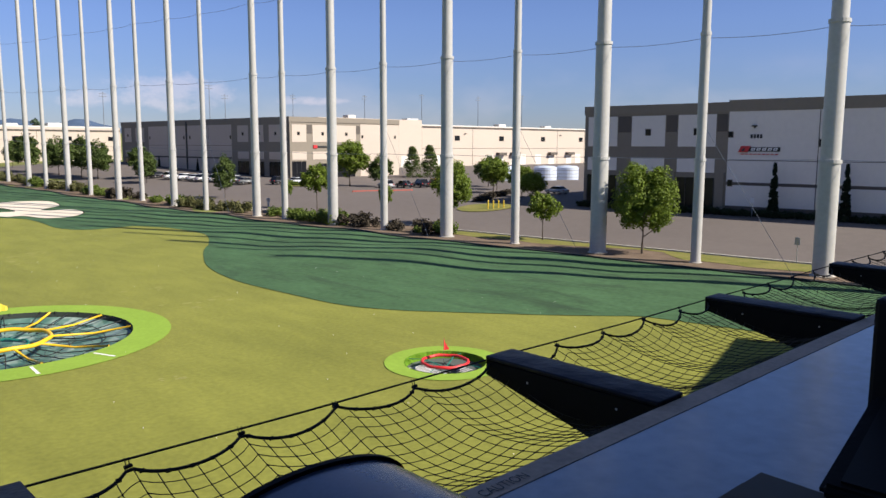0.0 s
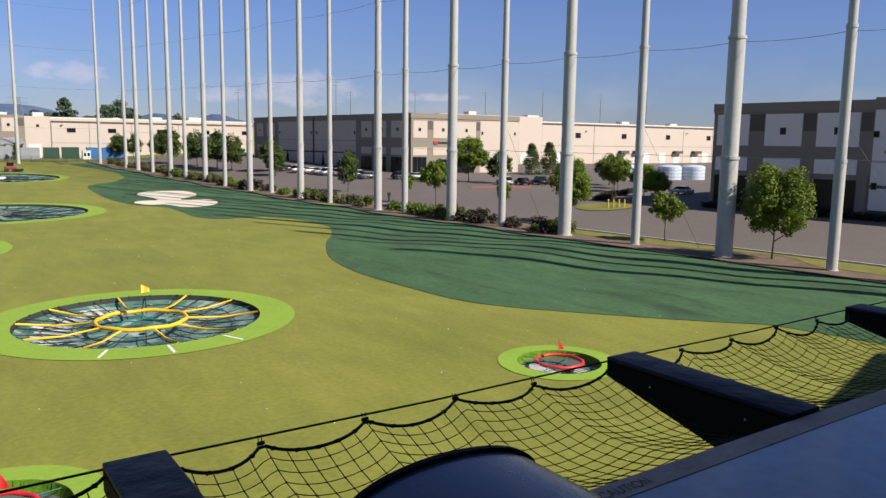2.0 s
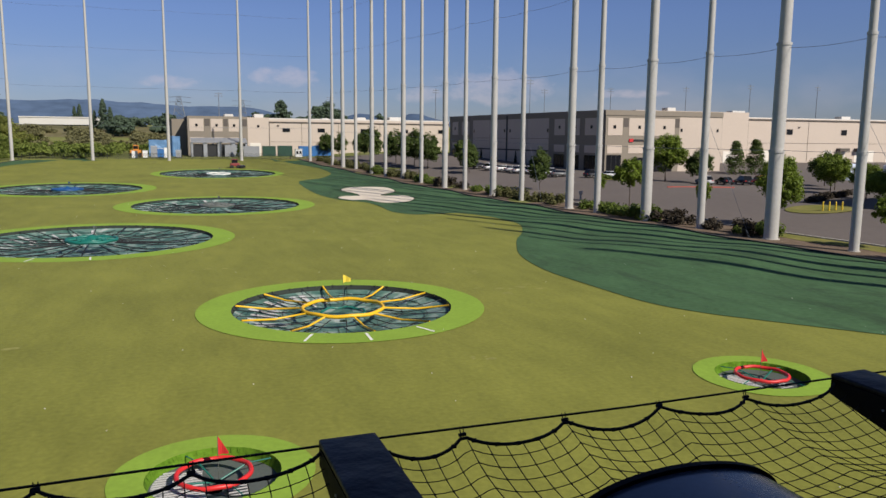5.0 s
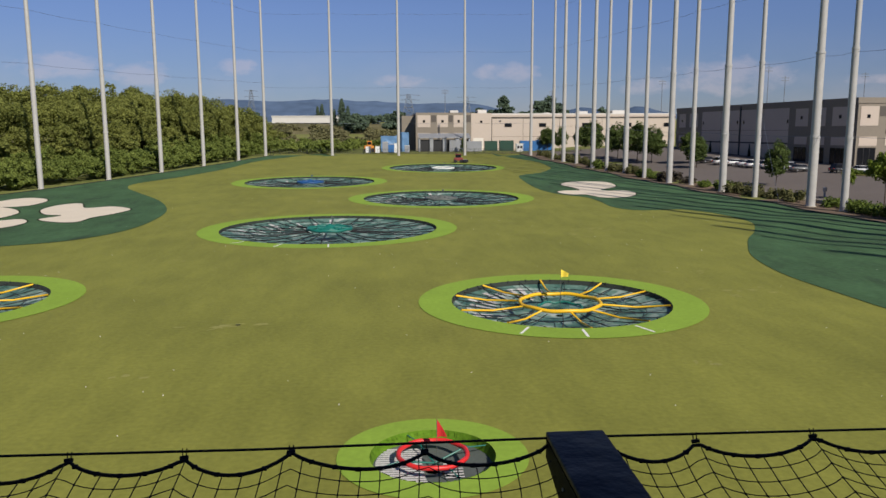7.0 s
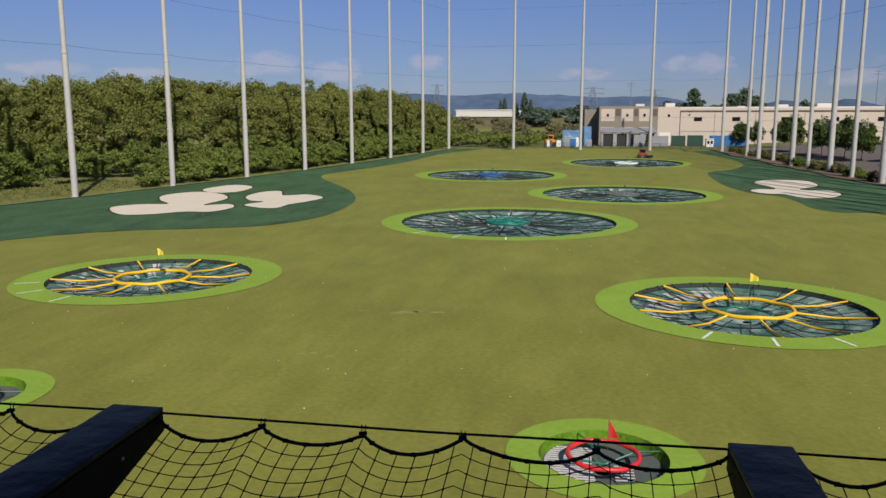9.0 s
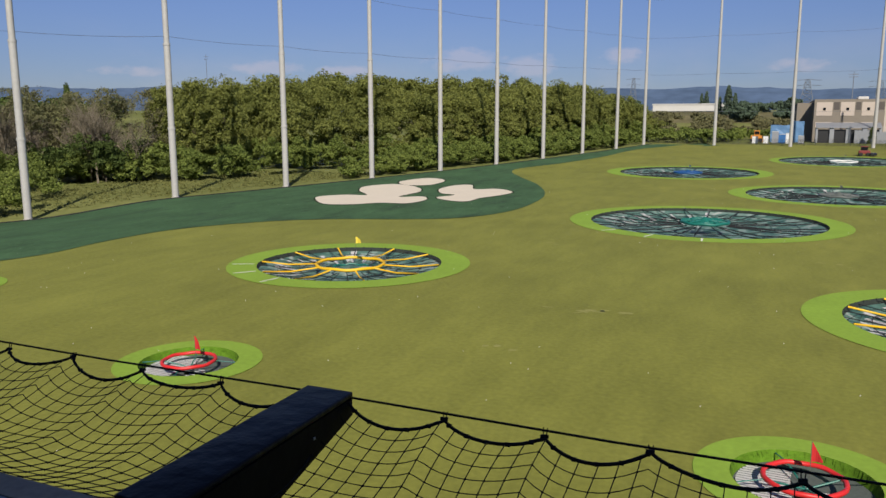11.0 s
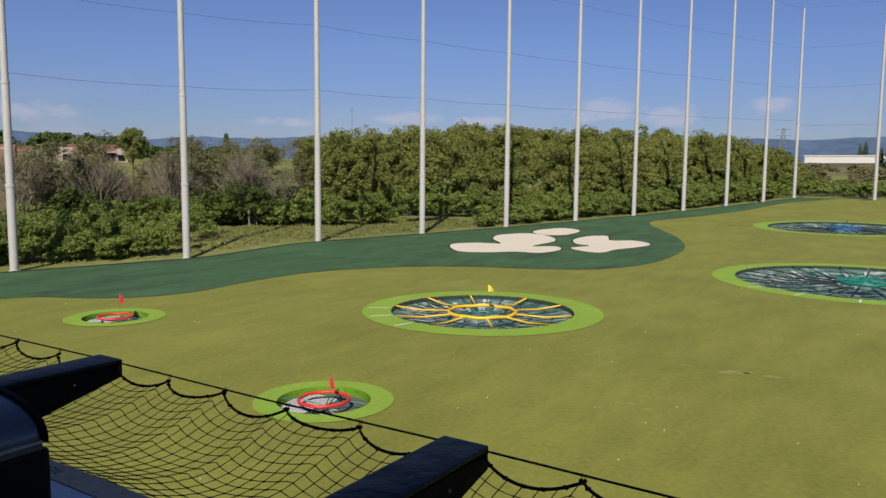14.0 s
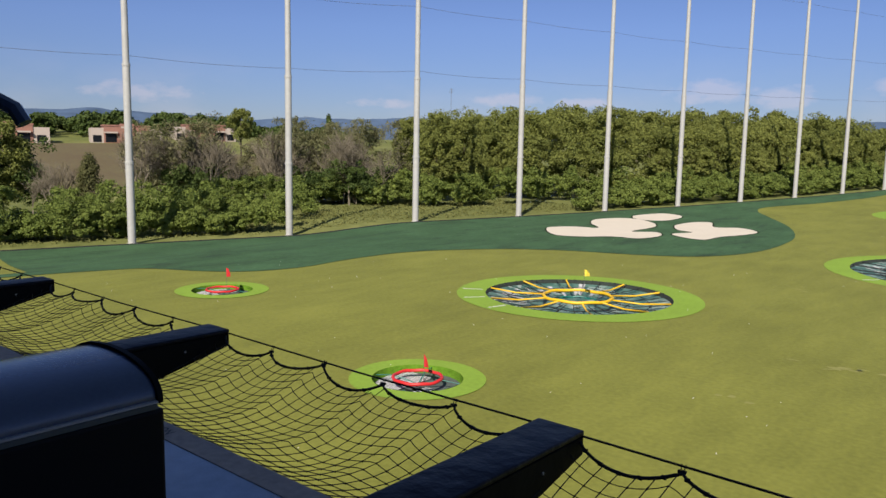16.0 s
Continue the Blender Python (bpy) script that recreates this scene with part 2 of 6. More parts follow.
# the hills' distance haze is painted as blue in the base colour
M_HILL = mat("far_hill_haze", (0.080, 0.118, 0.19), 1.0, var=0.3, scale=0.004, fine=0.02, spec=0.0)
M_FAR = mat("far_trees", (0.075, 0.105, 0.07), 1.0, var=0.3, scale=0.02, fine=0.2, islands=0.6, spec=0.0)

# ---- mesh helpers ----


def part(name, bm, material, parent=None, label="", smooth=False):
    """One mesh object out of a bmesh, under a thing or a part."""
    me = bpy.data.meshes.new(name)
    bm.to_mesh(me)
    bm.free()
    me.materials.append(material)
    if smooth:
        me.polygons.foreach_set("use_smooth", [True] * len(me.polygons))
    ob = new(name, me)
    if parent:
        ob.parent = parent
    if label:
        ob["label"] = label
    return ob


def mesh_part(name, verts, faces, material, parent=None, label="", smooth=False):
    me = bpy.data.meshes.new(name)
    me.from_pydata([tuple(v) for v in verts], [], [tuple(f) for f in faces])
    me.materials.append(material)
    if smooth:
        me.polygons.foreach_set("use_smooth", [True] * len(me.polygons))
    ob = new(name, me)
    if parent:
        ob.parent = parent
    if label:
        ob["label"] = label
    return ob


def empty(name, m, label, category, group="", kind=""):
    ob = new(name)
    ob.empty_display_size = 0.2
    ob.matrix_world = m
    return tagged(ob, label, category, group, kind)


def box(bm, x0, x1, y0, y1, z0, z1, bevel=0.0):
    r = bmesh.ops.create_cube(bm, size=1.0, matrix=Matrix.Translation(((x0 + x1) / 2, (y0 + y1) / 2, (z0 + z1) / 2)) @ Matrix.Diagonal((x1 - x0, y1 - y0, z1 - z0, 1)))
    if bevel:
        es = {e for v in r["verts"] for e in v.link_edges}
        bmesh.ops.bevel(bm, geom=list(es), offset=bevel, segments=2, affect="EDGES", profile=0.6)
    return bm


def boxes(*args, bevel=0.0):
    bm = bmesh.new()
    for a in args:
        box(bm, *a, bevel=bevel)
    return bm


def tube(bm, pts, r, n=6, closed=False, r1=None):
    """A round tube along points."""
    pts = [Vector(p) for p in pts]
    rings = []
    cnt = len(pts)
    for i, p in enumerate(pts):
        a = pts[i - 1] if (i > 0 or closed) else p
        b = pts[(i + 1) % cnt] if (i < cnt - 1 or closed) else p
        d = (b - a).normalized()
        u = d.cross(Vector((0, 0, 1)))
        u = u.normalized() if u.length > 1e-3 else Vector((1, 0, 0))
        w = d.cross(u)
        rr = r if r1 is None else r + (r1 - r) * i / max(1, cnt - 1)
        rings.append([bm.verts.new(p + (u * math.cos(2 * math.pi * k / n) + w * math.sin(2 * math.pi * k / n)) * rr) for k in range(n)])
    for i in range(cnt if closed else cnt - 1):
        a, b = rings[i], rings[(i + 1) % cnt]
        for k in range(n):
            bm.faces.new((a[k], a[(k + 1) % n], b[(k + 1) % n], b[k]))
    if not closed:
        bm.faces.new(rings[0])
        bm.faces.new(rings[-1][::-1])
    return bm


def lathe(bm, prof, n=24, cap=True):
    """Turns (r, z) pairs round the z axis."""
    rings = [[bm.verts.new((r * math.cos(2 * math.pi * k / n), r * math.sin(2 * math.pi * k / n), z)) for k in range(n)] for r, z in prof]
    for a, b in zip(rings, rings[1:]):
        for k in range(n):
            bm.faces.new((a[k], a[(k + 1) % n], b[(k + 1) % n], b[k]))
    if cap:
        bm.faces.new(rings[0][::-1])
        bm.faces.new(rings[-1])
    return bm


def spline(pts, steps=8):
    """A closed smooth line through plan points."""
    out, n = [], len(pts)
    for i in range(n):
        p0, p1, p2, p3 = (Vector(pts[(i + k - 1) % n]) for k in range(4))
        for s in range(steps):
            t = s / steps
            out.append(0.5 * ((2 * p1) + (p2 - p0) * t + (2 * p0 - 5 * p1 + 4 * p2 - p3) * t * t + (3 * p1 - p0 - 3 * p2 + p3) * t ** 3))
    return out


def smooth(a, b, x):
    t = min(1.0, max(0.0, (x - a) / (b - a)))
    return t * t * (3 - 2 * t)


# ---- the lie of the land ----


def row_right(y):
    return 63.97 - (y - 24.9) * 0.10356


def row_left(y):
    return -85.2 + (y - 44.0) * 0.26223


def gz(x, y):
    z = 1.15e-4 * max(0.0, min(y, 235.0) - 60.0) ** 2
    z -= 1.0 * smooth(60, 80, -x) * smooth(80, 62, y)
    z += 1.5 * smooth(row_right(min(y, 235.0)) + 4, row_right(min(y, 235.0)) + 34, x)
    z += 0.4 * math.exp(-((x - 46) ** 2 + (y - 58) ** 2) / 70.0)
    z += 0.11 * (math.sin(0.23 * y + 0.17 * x) + 0.7 * math.sin(0.41 * y - 0.3 * x)) * smooth(36, 42, x) * smooth(-60, -54, -x) * smooth(22, 40, y)
    z += 10.4 * smooth(120, 330, -x) * smooth(330, 170, y)
    z += 14.0 * smooth(300, 620, math.hypot(x, y)) * smooth(0, 200, y)
    return z


def field_left(y):
    return row_left(y) + 1.0


def field_right(y):
    return row_right(y) - 3.6


# targets: x, y, hole radius, outer radius
TARGETS = [
    ("red", 0.35, 24.1, 2.05, 3.11), ("red", -24.0, 25.85, 2.1, 3.14), ("red", -48.8, 31.95, 2.15, 3.3), ("red", 24.1, 26.6, 2.0, 2.95),
    ("yellow", 9.55, 46.2, 6.7, 8.74), ("yellow", -29.4, 49.1, 6.75, 8.86),
    ("green", -7.25, 83.3, 11.54, 13.74), ("grey", 7.15, 116.3, 11.7, 14.0), ("blue", -15.6, 148.4, 12.2, 14.6), ("white", 12.37, 183.4, 12.75, 14.6),
]


def sheet(name, outline, lift, material, label, category, parent=None, step=2.5):
    """A flat patch that follows the land, cut to a plan outline."""
    bm = bmesh.new()
    bm.faces.new([bm.verts.new((p[0], p[1], 0)) for p in outline])
    ys = [p[1] for p in outline]
    y = math.floor(min(ys)) + step
    while y < max(ys):
        bmesh.ops.bisect_plane(bm, geom=bm.verts[:] + bm.edges[:] + bm.faces[:], plane_co=(0, y, 0), plane_no=(0, 1, 0))
        y += step
    xs = [p[0] for p in outline]
    x = math.floor(min(xs)) + step
    while x < max(xs):
        bmesh.ops.bisect_plane(bm, geom=bm.verts[:] + bm.edges[:] + bm.faces[:], plane_co=(x, 0, 0), plane_no=(1, 0, 0))
        x += step
    bmesh.ops.triangulate(bm, faces=bm.faces[:])
    for v in bm.verts:
        v.co.z = gz(v.co.x, v.co.y) + lift
    bmesh.ops.recalc_face_normals(bm, faces=bm.faces[:])
    if bm.faces and sum(f.normal.z for f in bm.faces) < 0:
        bmesh.ops.reverse_faces(bm, faces=bm.faces[:])
    return tagged(part(name, bm, material, parent), label, category, kind="structure")


# ground: one sheet to the horizon, sunk below the playing field
def build_ground():
    ring = [0, 12, 24, 34, 44, 52, 60, 66, 70, 76, 84, 92, 100, 110, 122, 136, 152, 170, 190, 210, 224, 232, 236, 238, 240, 244, 252, 265, 285, 320, 370, 450, 600, 900, 1500, 2600, 3600]
    xs = [-v for v in ring[::-1]] + ring[1:]
    ys = [-3600, -2000, -1000, -500, -250, -120, -60, -30, -12] + [v for v in range(0, 234, 6)] + ring[ring.index(236):]
    vs, fs = [], []
    for y in ys:
        for x in xs:
            inside = smooth(field_left(min(max(y, 0), 236)) + 0.5, field_left(min(max(y, 0), 236)) + 12, x) * smooth(field_right(min(max(y, 0), 236)) - 0.5, field_right(min(max(y, 0), 236)) - 12, x)
            inside *= smooth(236, 228, y) * smooth(-12, 0, y)
            z = gz(x, y) - 0.04 - 2.4 * inside
            vs.append((x, y, z))
    w = len(xs)
    for j in range(len(ys) - 1):
        for i in range(w - 1):
            fs.append((j * w + i, j * w + i + 1, (j + 1) * w + i + 1, (j + 1) * w + i))
    return tagged(mesh_part("ground", vs, fs, M_GRASS, smooth=True), "rough meadow ground round the golf range", "ground", kind="structure")


def build_field():
    ys = [3.0 + 0.5 * k for k in range(107)] + [57.0 + k for k in range(180)]
    vs, fs, cols = [], [], 290
    for y in ys:
        xl, xr = field_left(y), field_right(y)
        for i in range(cols + 1):
            x = xl + (xr - xl) * i / cols
            vs.append((x, y, gz(x, y)))
    w = cols + 1
    for j in range(len(ys) - 1):
        slack = 0.45 if ys[j] < 56 else 0.9
        for i in range(cols):
            a, b, c, d = j * w + i, j * w + i + 1, (j + 1) * w + i + 1, (j + 1) * w + i
            cx, cy = (vs[a][0] + vs[c][0]) / 2, (vs[a][1] + vs[c][1]) / 2
            if any((cx - tx) ** 2 + (cy - ty) ** 2 < (r + (slack if r < 3 else 1.1)) ** 2 for _, tx, ty, r, _ in TARGETS):
                continue
            fs.append((a, b, c, d))
    return tagged(mesh_part("golf_field", vs, fs, M_TURF, smooth=True), "olive green artificial turf of the driving range", "turf", kind="structure")


build_ground()
build_field()
right_edge = [(field_right(y) - 0.02, y) for y in range(236, 2, -6)]
DARK_RIGHT = [(44, 20), (40, 25.5), (38.5, 27.1), (36.3, 29.4), (34.2, 31.9), (32, 34.6), (29.9, 37.4), (28.35, 41), (27.85, 47), (27.75, 54), (29.25, 61.5), (32, 68), (34.2, 72.3), (36.7, 76.3), (39.6, 82.6), (40.2, 87.8), (39.4, 93), (37.6, 97.6), (34.2, 97.2), (30.9, 97.4), (29.2, 101.5), (29.5, 108), (29.1, 115.2), (26.1, 120.2), (24.7, 129.7), (25, 144.4), (26.1, 157.2), (28.5, 162.1), (32, 165.8), (35.3, 172.9), (37.8, 180.9), (38.5, 191.6), (37.9, 201.6), (34.7, 214.1), (31.2, 224)]


def open_spline(pts, steps=5):
    return spline(pts, steps)[: (len(pts) - 1) * steps + 1]


outline = open_spline(DARK_RIGHT) + [Vector((field_right(y) - 0.05, y)) for y in range(228, 8, -6)] + [Vector((52, 12))]
sheet("dark_turf", outline, 0.035, M_DARK, "dark green turf rough along the road side", "turf")
DARK_LEFT = [(-68, 26), (-62, 32.5), (-57, 35.5), (-54.2, 38.5), (-53.2, 43), (-54, 49), (-54, 56), (-52, 61.5), (-48, 67), (-43, 70.5), (-37, 72.8), (-31.5, 76.5), (-28.6, 84), (-28.6, 95), (-30.4, 105), (-35, 117), (-41.5, 129), (-46.5, 139), (-47.5, 148), (-43, 163), (-38.5, 185), (-36.5, 203), (-32, 218), (-20, 226)]
outline = open_spline(DARK_LEFT) + [Vector((-14, 231)), Vector((-33, 232))] + [Vector((field_left(y) + 0.05, y)) for y in range(228, 24, -6)]
sheet("dark_turf", outline, 0.035, M_DARK, "dark green turf rough along the woodland side", "turf")
sheet("meadow", [Vector(p) for p in ((-152, 66), (-160, 44), (-230, 30), (-300, 60), (-290, 150), (-200, 170), (-158, 132), (-150, 100))], 0.06, M_MEADOW, "brown rough meadow beyond the scrub", "meadow", step=12.0)
sheet("meadow", [Vector(p) for p in ((-180, 345), (60, 345), (90, 540), (-230, 540))], 0.08, M_DRY, "dull olive meadow beyond the far yard", "meadow", step=14.0)

# white sand-look turf bunkers
M_BUNKRIM = mat("dark_bunker_rim", (0.03, 0.04, 0.022), 0.9, var=0.3, scale=0.6, spec=0.1)
BUNKERS = [
    [(-57.6, 88.7), (-55.8, 92.6), (-52.6, 93.6), (-56.5, 98.5), (-59.0, 104.5), (-56.6, 109.6), (-51.5, 107), (-47.8, 101.0), (-47.4, 93), (-44.6, 94.6), (-42.4, 91), (-43.0, 86.4), (-46.3, 85.8), (-48.9, 82.8), (-52.6, 82.3)],
    [(-57.6, 113.8), (-56.6, 121.0), (-53.6, 121.0), (-51.0, 117.3), (-50.6, 110.5), (-54.0, 109.0)],
    [(-46.6, 105.0), (-46.6, 111.0), (-44.4, 112.6), (-41.6, 106.6), (-38.6, 108.2), (-35.0, 104.6), (-35.3, 99.6), (-36.6, 95.6), (-36.8, 91.2), (-39.4, 91.4), (-42.3, 94.2), (-41.2, 98.0), (-43.8, 99.4)],
    [(30.3, 137.2), (32.5, 141.9), (35.2, 143.5), (38.0, 142.9), (39.6, 139.8), (39.6, 134.4), (37.1, 130.0), (34.6, 126.6), (35.5, 124.9), (37.7, 125.5), (38.7, 123.7), (38.3, 119.3), (36.0, 115.1), (33.5, 113.6), (31.4, 114.2), (30.2, 118.8), (27.9, 119.1), (26.6, 123.0), (28.3, 125.9), (31.0, 126.3), (31.1, 131.4)],
]
for pts in BUNKERS:
    ring = spline(pts, 5)
    area = sum(a[0] * b[1] - a[1] * b[0] for a, b in zip(ring, ring[1:] + ring[:1]))
    rim = []
    for a, b, c in zip(ring[-1:] + ring[:-1], ring, ring[1:] + ring[:1]):
        d = Vector((c[0] - a[0], c[1] - a[1])).normalized()
        rim.append(Vector((b[0] + d.y * math.copysign(0.22, area), b[1] - d.x * math.copysign(0.3, area))))
    # dark sheet a little wider than the bunker, showing as a thin rim
    sheet("bunker_edge", rim, 0.055, M_BUNKRIM, "thin dark rim round a white turf bunker", "turf edge")
    sheet("bunker", ring, 0.072, M_SAND, "cream white turf bunker with a wavy outline", "bunker")

# planting strip, lawn, road and kerb on the right
ys = list(range(6, 248, 6))
sheet("planting_strip", [Vector((row_right(y) - 3.7, y)) for y in ys] + [Vector((row_right(y) + 5.6, y)) for y in ys[::-1]], 0.0, M_MULCH, "brown bark mulch strip under the net poles", "mulch")


def lawn_edge(y):
    """Near edge of the lawn: it draws back behind the mulch bed of the maple."""
    bed = math.exp(-((y - 42.5) / 5.0) ** 4)
    return row_right(y) + (0.7 if y < 42 else 2.1) * (1 - bed) + 4.3 * bed + 0.35 * math.sin(y * 0.8)


sheet("lawn_strip", [Vector((lawn_edge(y), y)) for y in range(6, 70, 2)] + [Vector((row_right(y) + 5.4, y)) for y in range(69, 5, -3)], 0.03, M_LAWN, "mown lawn strip beside the kerb", "lawn")
sheet("road", [Vector((row_right(y) + 5.8, y)) for y in ys] + [Vector((300, 250)), Vector((300, 6))], 0.02, M_ASPHALT, "worn grey brown asphalt road and car park", "road", step=6.0)


def strip_prism(name, line, width, height, material, label, category):
    """A kerb: a low prism along a plan line."""
    vs, fs = [], []
    for k, (x, y) in enumerate(line):
        z = gz(x, y)
        for dx, dz in ((0, -0.1), (0, height), (width, height), (width, -0.1)):
            vs.append((x + dx, y, z + dz))
        if k:
            for c in range(3):
                fs.append((4 * k - 4 + c, 4 * k - 3 + c, 4 * k + 1 + c, 4 * k + c))
    return tagged(mesh_part(name, vs, fs, material), label, category, kind="structure")


strip_prism("kerb", [(row_right(y) + 5.55, y) for y in range(6, 248, 4)], 0.3, 0.15, M_KERB, "pale concrete kerb along the road", "kerb")

# ---- net poles ----


def net_pole(r, height, label, x, y):
    root = empty("net_pole", Matrix.Translation((x, y, gz(x, y))), label, "pole", "net poles")
    for prof in ([(r, -0.5), (r, 9.3)], [(r * 0.93, 9.3), (r * 0.93, 20.2)], [(r * 0.82, 20.2), (r * 0.78, 30.0), (r * 0.55, height)]):
        part("shaft", lathe(bmesh.new(), prof, 20, cap=False), M_POLE, root, smooth=True)
    for z, k in ((9.3, 1.0), (20.2, 0.93)):
        part("collar", lathe(bmesh.new(), [(r * k * 0.99, z - 0.2), (r * k * 1.11, z - 0.19), (r * k * 1.11, z + 0.1), (r * k * 0.8, z + 0.11)], 20, cap=False), M_POLE, root)
    part("cap", lathe(bmesh.new(), [(r * 0.56, height - 0.02), (r * 0.56, height + 0.06), (0.02, height + 0.12)], 20), M_POLE, root)
    part("base_ring", lathe(bmesh.new(), [(r * 1.25, -0.1), (r * 1.25, 0.06), (r, 0.07)], 20, cap=False), M_KERB, root)
    return root


RIGHT, LEFT, FAR, TOPS = [], [], [], {}
SHIFT = {0: -1.0, 1: -0.14, 3: 0.22, 5: 0.35, 7: 0.35, 8: -3.45, 9: 0.6, 11: 0.8, 12: -1.0, 13: 0.45, 15: 0.8, 16: -0.9, 17: 1.2, 18: 1.5}
for k in range(-2, 20):
    x, y = 63.97 - 1.012 * k, 24.91 + 9.772 * k
    y += SHIFT.get(k, 0.0)
    RIGHT.append((x, y))
    TOPS[(x, y)] = 50.5
for k in range(-1, 10):
    LEFT.append((-85.19 + 4.911 * k, 43.99 + 18.728 * k))
    TOPS[LEFT[-1]] = 51.0
for k in range(0, 5):
    FAR.append((-36.57 + 19.545 * k, 231.16 - 1.08 * k))
    TOPS[FAR[-1]] = 51.0
for i, (x, y) in enumerate(RIGHT):
    if i % 2 == 0:
        net_pole((0.80, 0.80, 0.80, 0.74, 0.68, 0.60, 0.58, 0.55)[min(i // 2, 7)], TOPS[(x, y)], "thick off-white steel net pole standing in mulch", x, y)
    else:
        net_pole(0.46 if i < 11 else 0.42, TOPS[(x, y)], "slim off-white steel net pole standing in mulch", x, y)
for x, y in LEFT + FAR:
    net_pole(0.45, TOPS[(x, y)], "off-white steel net pole at the field edge", x, y)


def rope_line(stations, height, sag, r):
    bm = bmesh.new()
    pts = []
    for (xa, ya), (xb, yb) in zip(stations, stations[1:]):
        for s in range(6):
            t = s / 6
            x, y = xa + (xb - xa) * t, ya + (yb - ya) * t
            pts.append((x, y, (gz(xa, ya) + min(height, TOPS[(xa, ya)])) * (1 - t) + (gz(xb, yb) + min(height, TOPS[(xb, yb)])) * t - sag * 4 * t * (1 - t)))
    pts.append((*stations[-1], gz(*stations[-1]) + min(height, TOPS[stations[-1]])))
    return tube(bm, pts, r, 4)


for st, what in ((RIGHT, "road side"), (LEFT + FAR[:1], "woodland side"), (FAR, "far end")):
    for h in (21.2, 30.0, 40.5, 51.0) if what == "woodland side" else (9.4, 19.8, 30.0, 40.5, 51.0):
        r = 0.022
        tagged(part("net_cable", rope_line(st, h, 0.25 if h > 10 else 0.1, r), M_CABLE), "thin steel net cable strung between the %s poles" % what, "cable", "net cables")

# ---- tee deck of the range building ----
S, FZ, RY = 3.35, 8.85, 4.27


def slab(name, a, material, label, category, kind="structure"):
    return tagged(part(name, boxes(a), material), label, category, kind=kind)


slab("floor", (-46, 46, -9, 2.68, FZ - 0.4, FZ), M_FLOOR, "smooth blue grey coated deck floor in shade", "floor")
slab("floor_edge", (-46, 46, 2.68, 2.82, FZ - 0.4, FZ + 0.004), M_EDGE, "grey concrete edge strip of the deck", "floor")
slab("ceiling", (-46, 46, -9, 0.55, 12.05, 12.3), M_CEIL, "dark deck ceiling", "ceiling")
# roof is out of view; its slanted outline is set by the shadow it casts
ROOF = [(-46.3, -9.3), (46.3, -9.3), (46.3, 4.9), (31.1, 0.6), (-46.3, 0.6)]
mesh_roof = [(x, y, z) for z in (12.3, 12.5) for x, y in ROOF]
tagged(mesh_part("roof", mesh_roof, [(4, 3, 2, 1, 0), (5, 6, 7, 8, 9)] + [(i, (i + 1) % 5, (i + 1) % 5 + 5, i + 5) for i in range(5)], M_STUCCO), "flat roof of the range building", "roof", kind="structure")
slab("wall_back", (-46, 46, -9.3, -9.0, -2.5, 12.05), M_STUCCO, "rear wall behind the tee deck", "wall")
slab("wall_left", (-46.3, -46, -9.3, 2.5, -2.5, 12.05), M_STUCCO, "end wall of the range building", "wall")
slab("wall_right", (46, 46.3, -9.3, 4.8, -2.5, 12.3), M_STUCCO, "end wall of the range building", "wall")
slab("floor_lower", (-46, 46, -9, 2.7, 4.05, 4.45), M_EDGE, "concrete slab of the storey below", "floor")
slab("floor_ground", (-46, 46, -9, 2.9, -2.5, 0.1), M_EDGE, "concrete slab of the ground storey", "floor")


def arm_proto():
    """Padded bracket that holds the safety net out from the deck."""
    root = empty("net_bracket", Matrix(), "navy vinyl padded net bracket on the deck edge", "bracket", "net brackets")
    bm = boxes((-0.15, 0.15, 2.826, RY, -0.012, 0.02), bevel=0.01)
    part("top_pad", bm, M_PAD, root, smooth=True)
    bm = bmesh.new()
    prof = [(2.83, -0.014), (RY - 0.002, -0.014), (RY - 0.002, -0.12), (2.83, -0.47)]
    a = [bm.verts.new((-0.149, y, z)) for y, z in prof]
    b = [bm.verts.new((0.149, y, z)) for y, z in prof]
    bm.faces.new(a)
    bm.faces.new(b[::-1])
    for i in range(4):
        bm.faces.new((a[i - 1], b[i - 1], b[i], a[i]))
    bmesh.ops.recalc_face_normals(bm, faces=bm.faces[:])
    bmesh.ops.bevel(bm, geom=bm.edges[:], offset=0.006, segments=2, affect="EDGES")
    part("side_pad", bm, M_PADSIDE, root)
    for s in (-1, 1):
        for y in (3.12, 3.86):
            part("bolt", boxes((s * 0.152 - 0.004, s * 0.152 + 0.004, y - 0.007, y + 0.007, -0.105, -0.091), bevel=0.002), M_POLE, root)
    return root


arm = arm_proto()
ARM_X = {k: k * S + {0: -0.06, -1: 0.045, 1: 0.03, 2: -0.01, -2: 0.02}.get(k, 0.0) for k in range(-10, 11)}
arm.matrix_basis = Matrix.Translation((ARM_X[-10], 0, FZ + 0.012))
for k in range(-9, 11):
    copy_thing(arm, Matrix.Translation((ARM_X[k], 0, FZ + 0.012)))


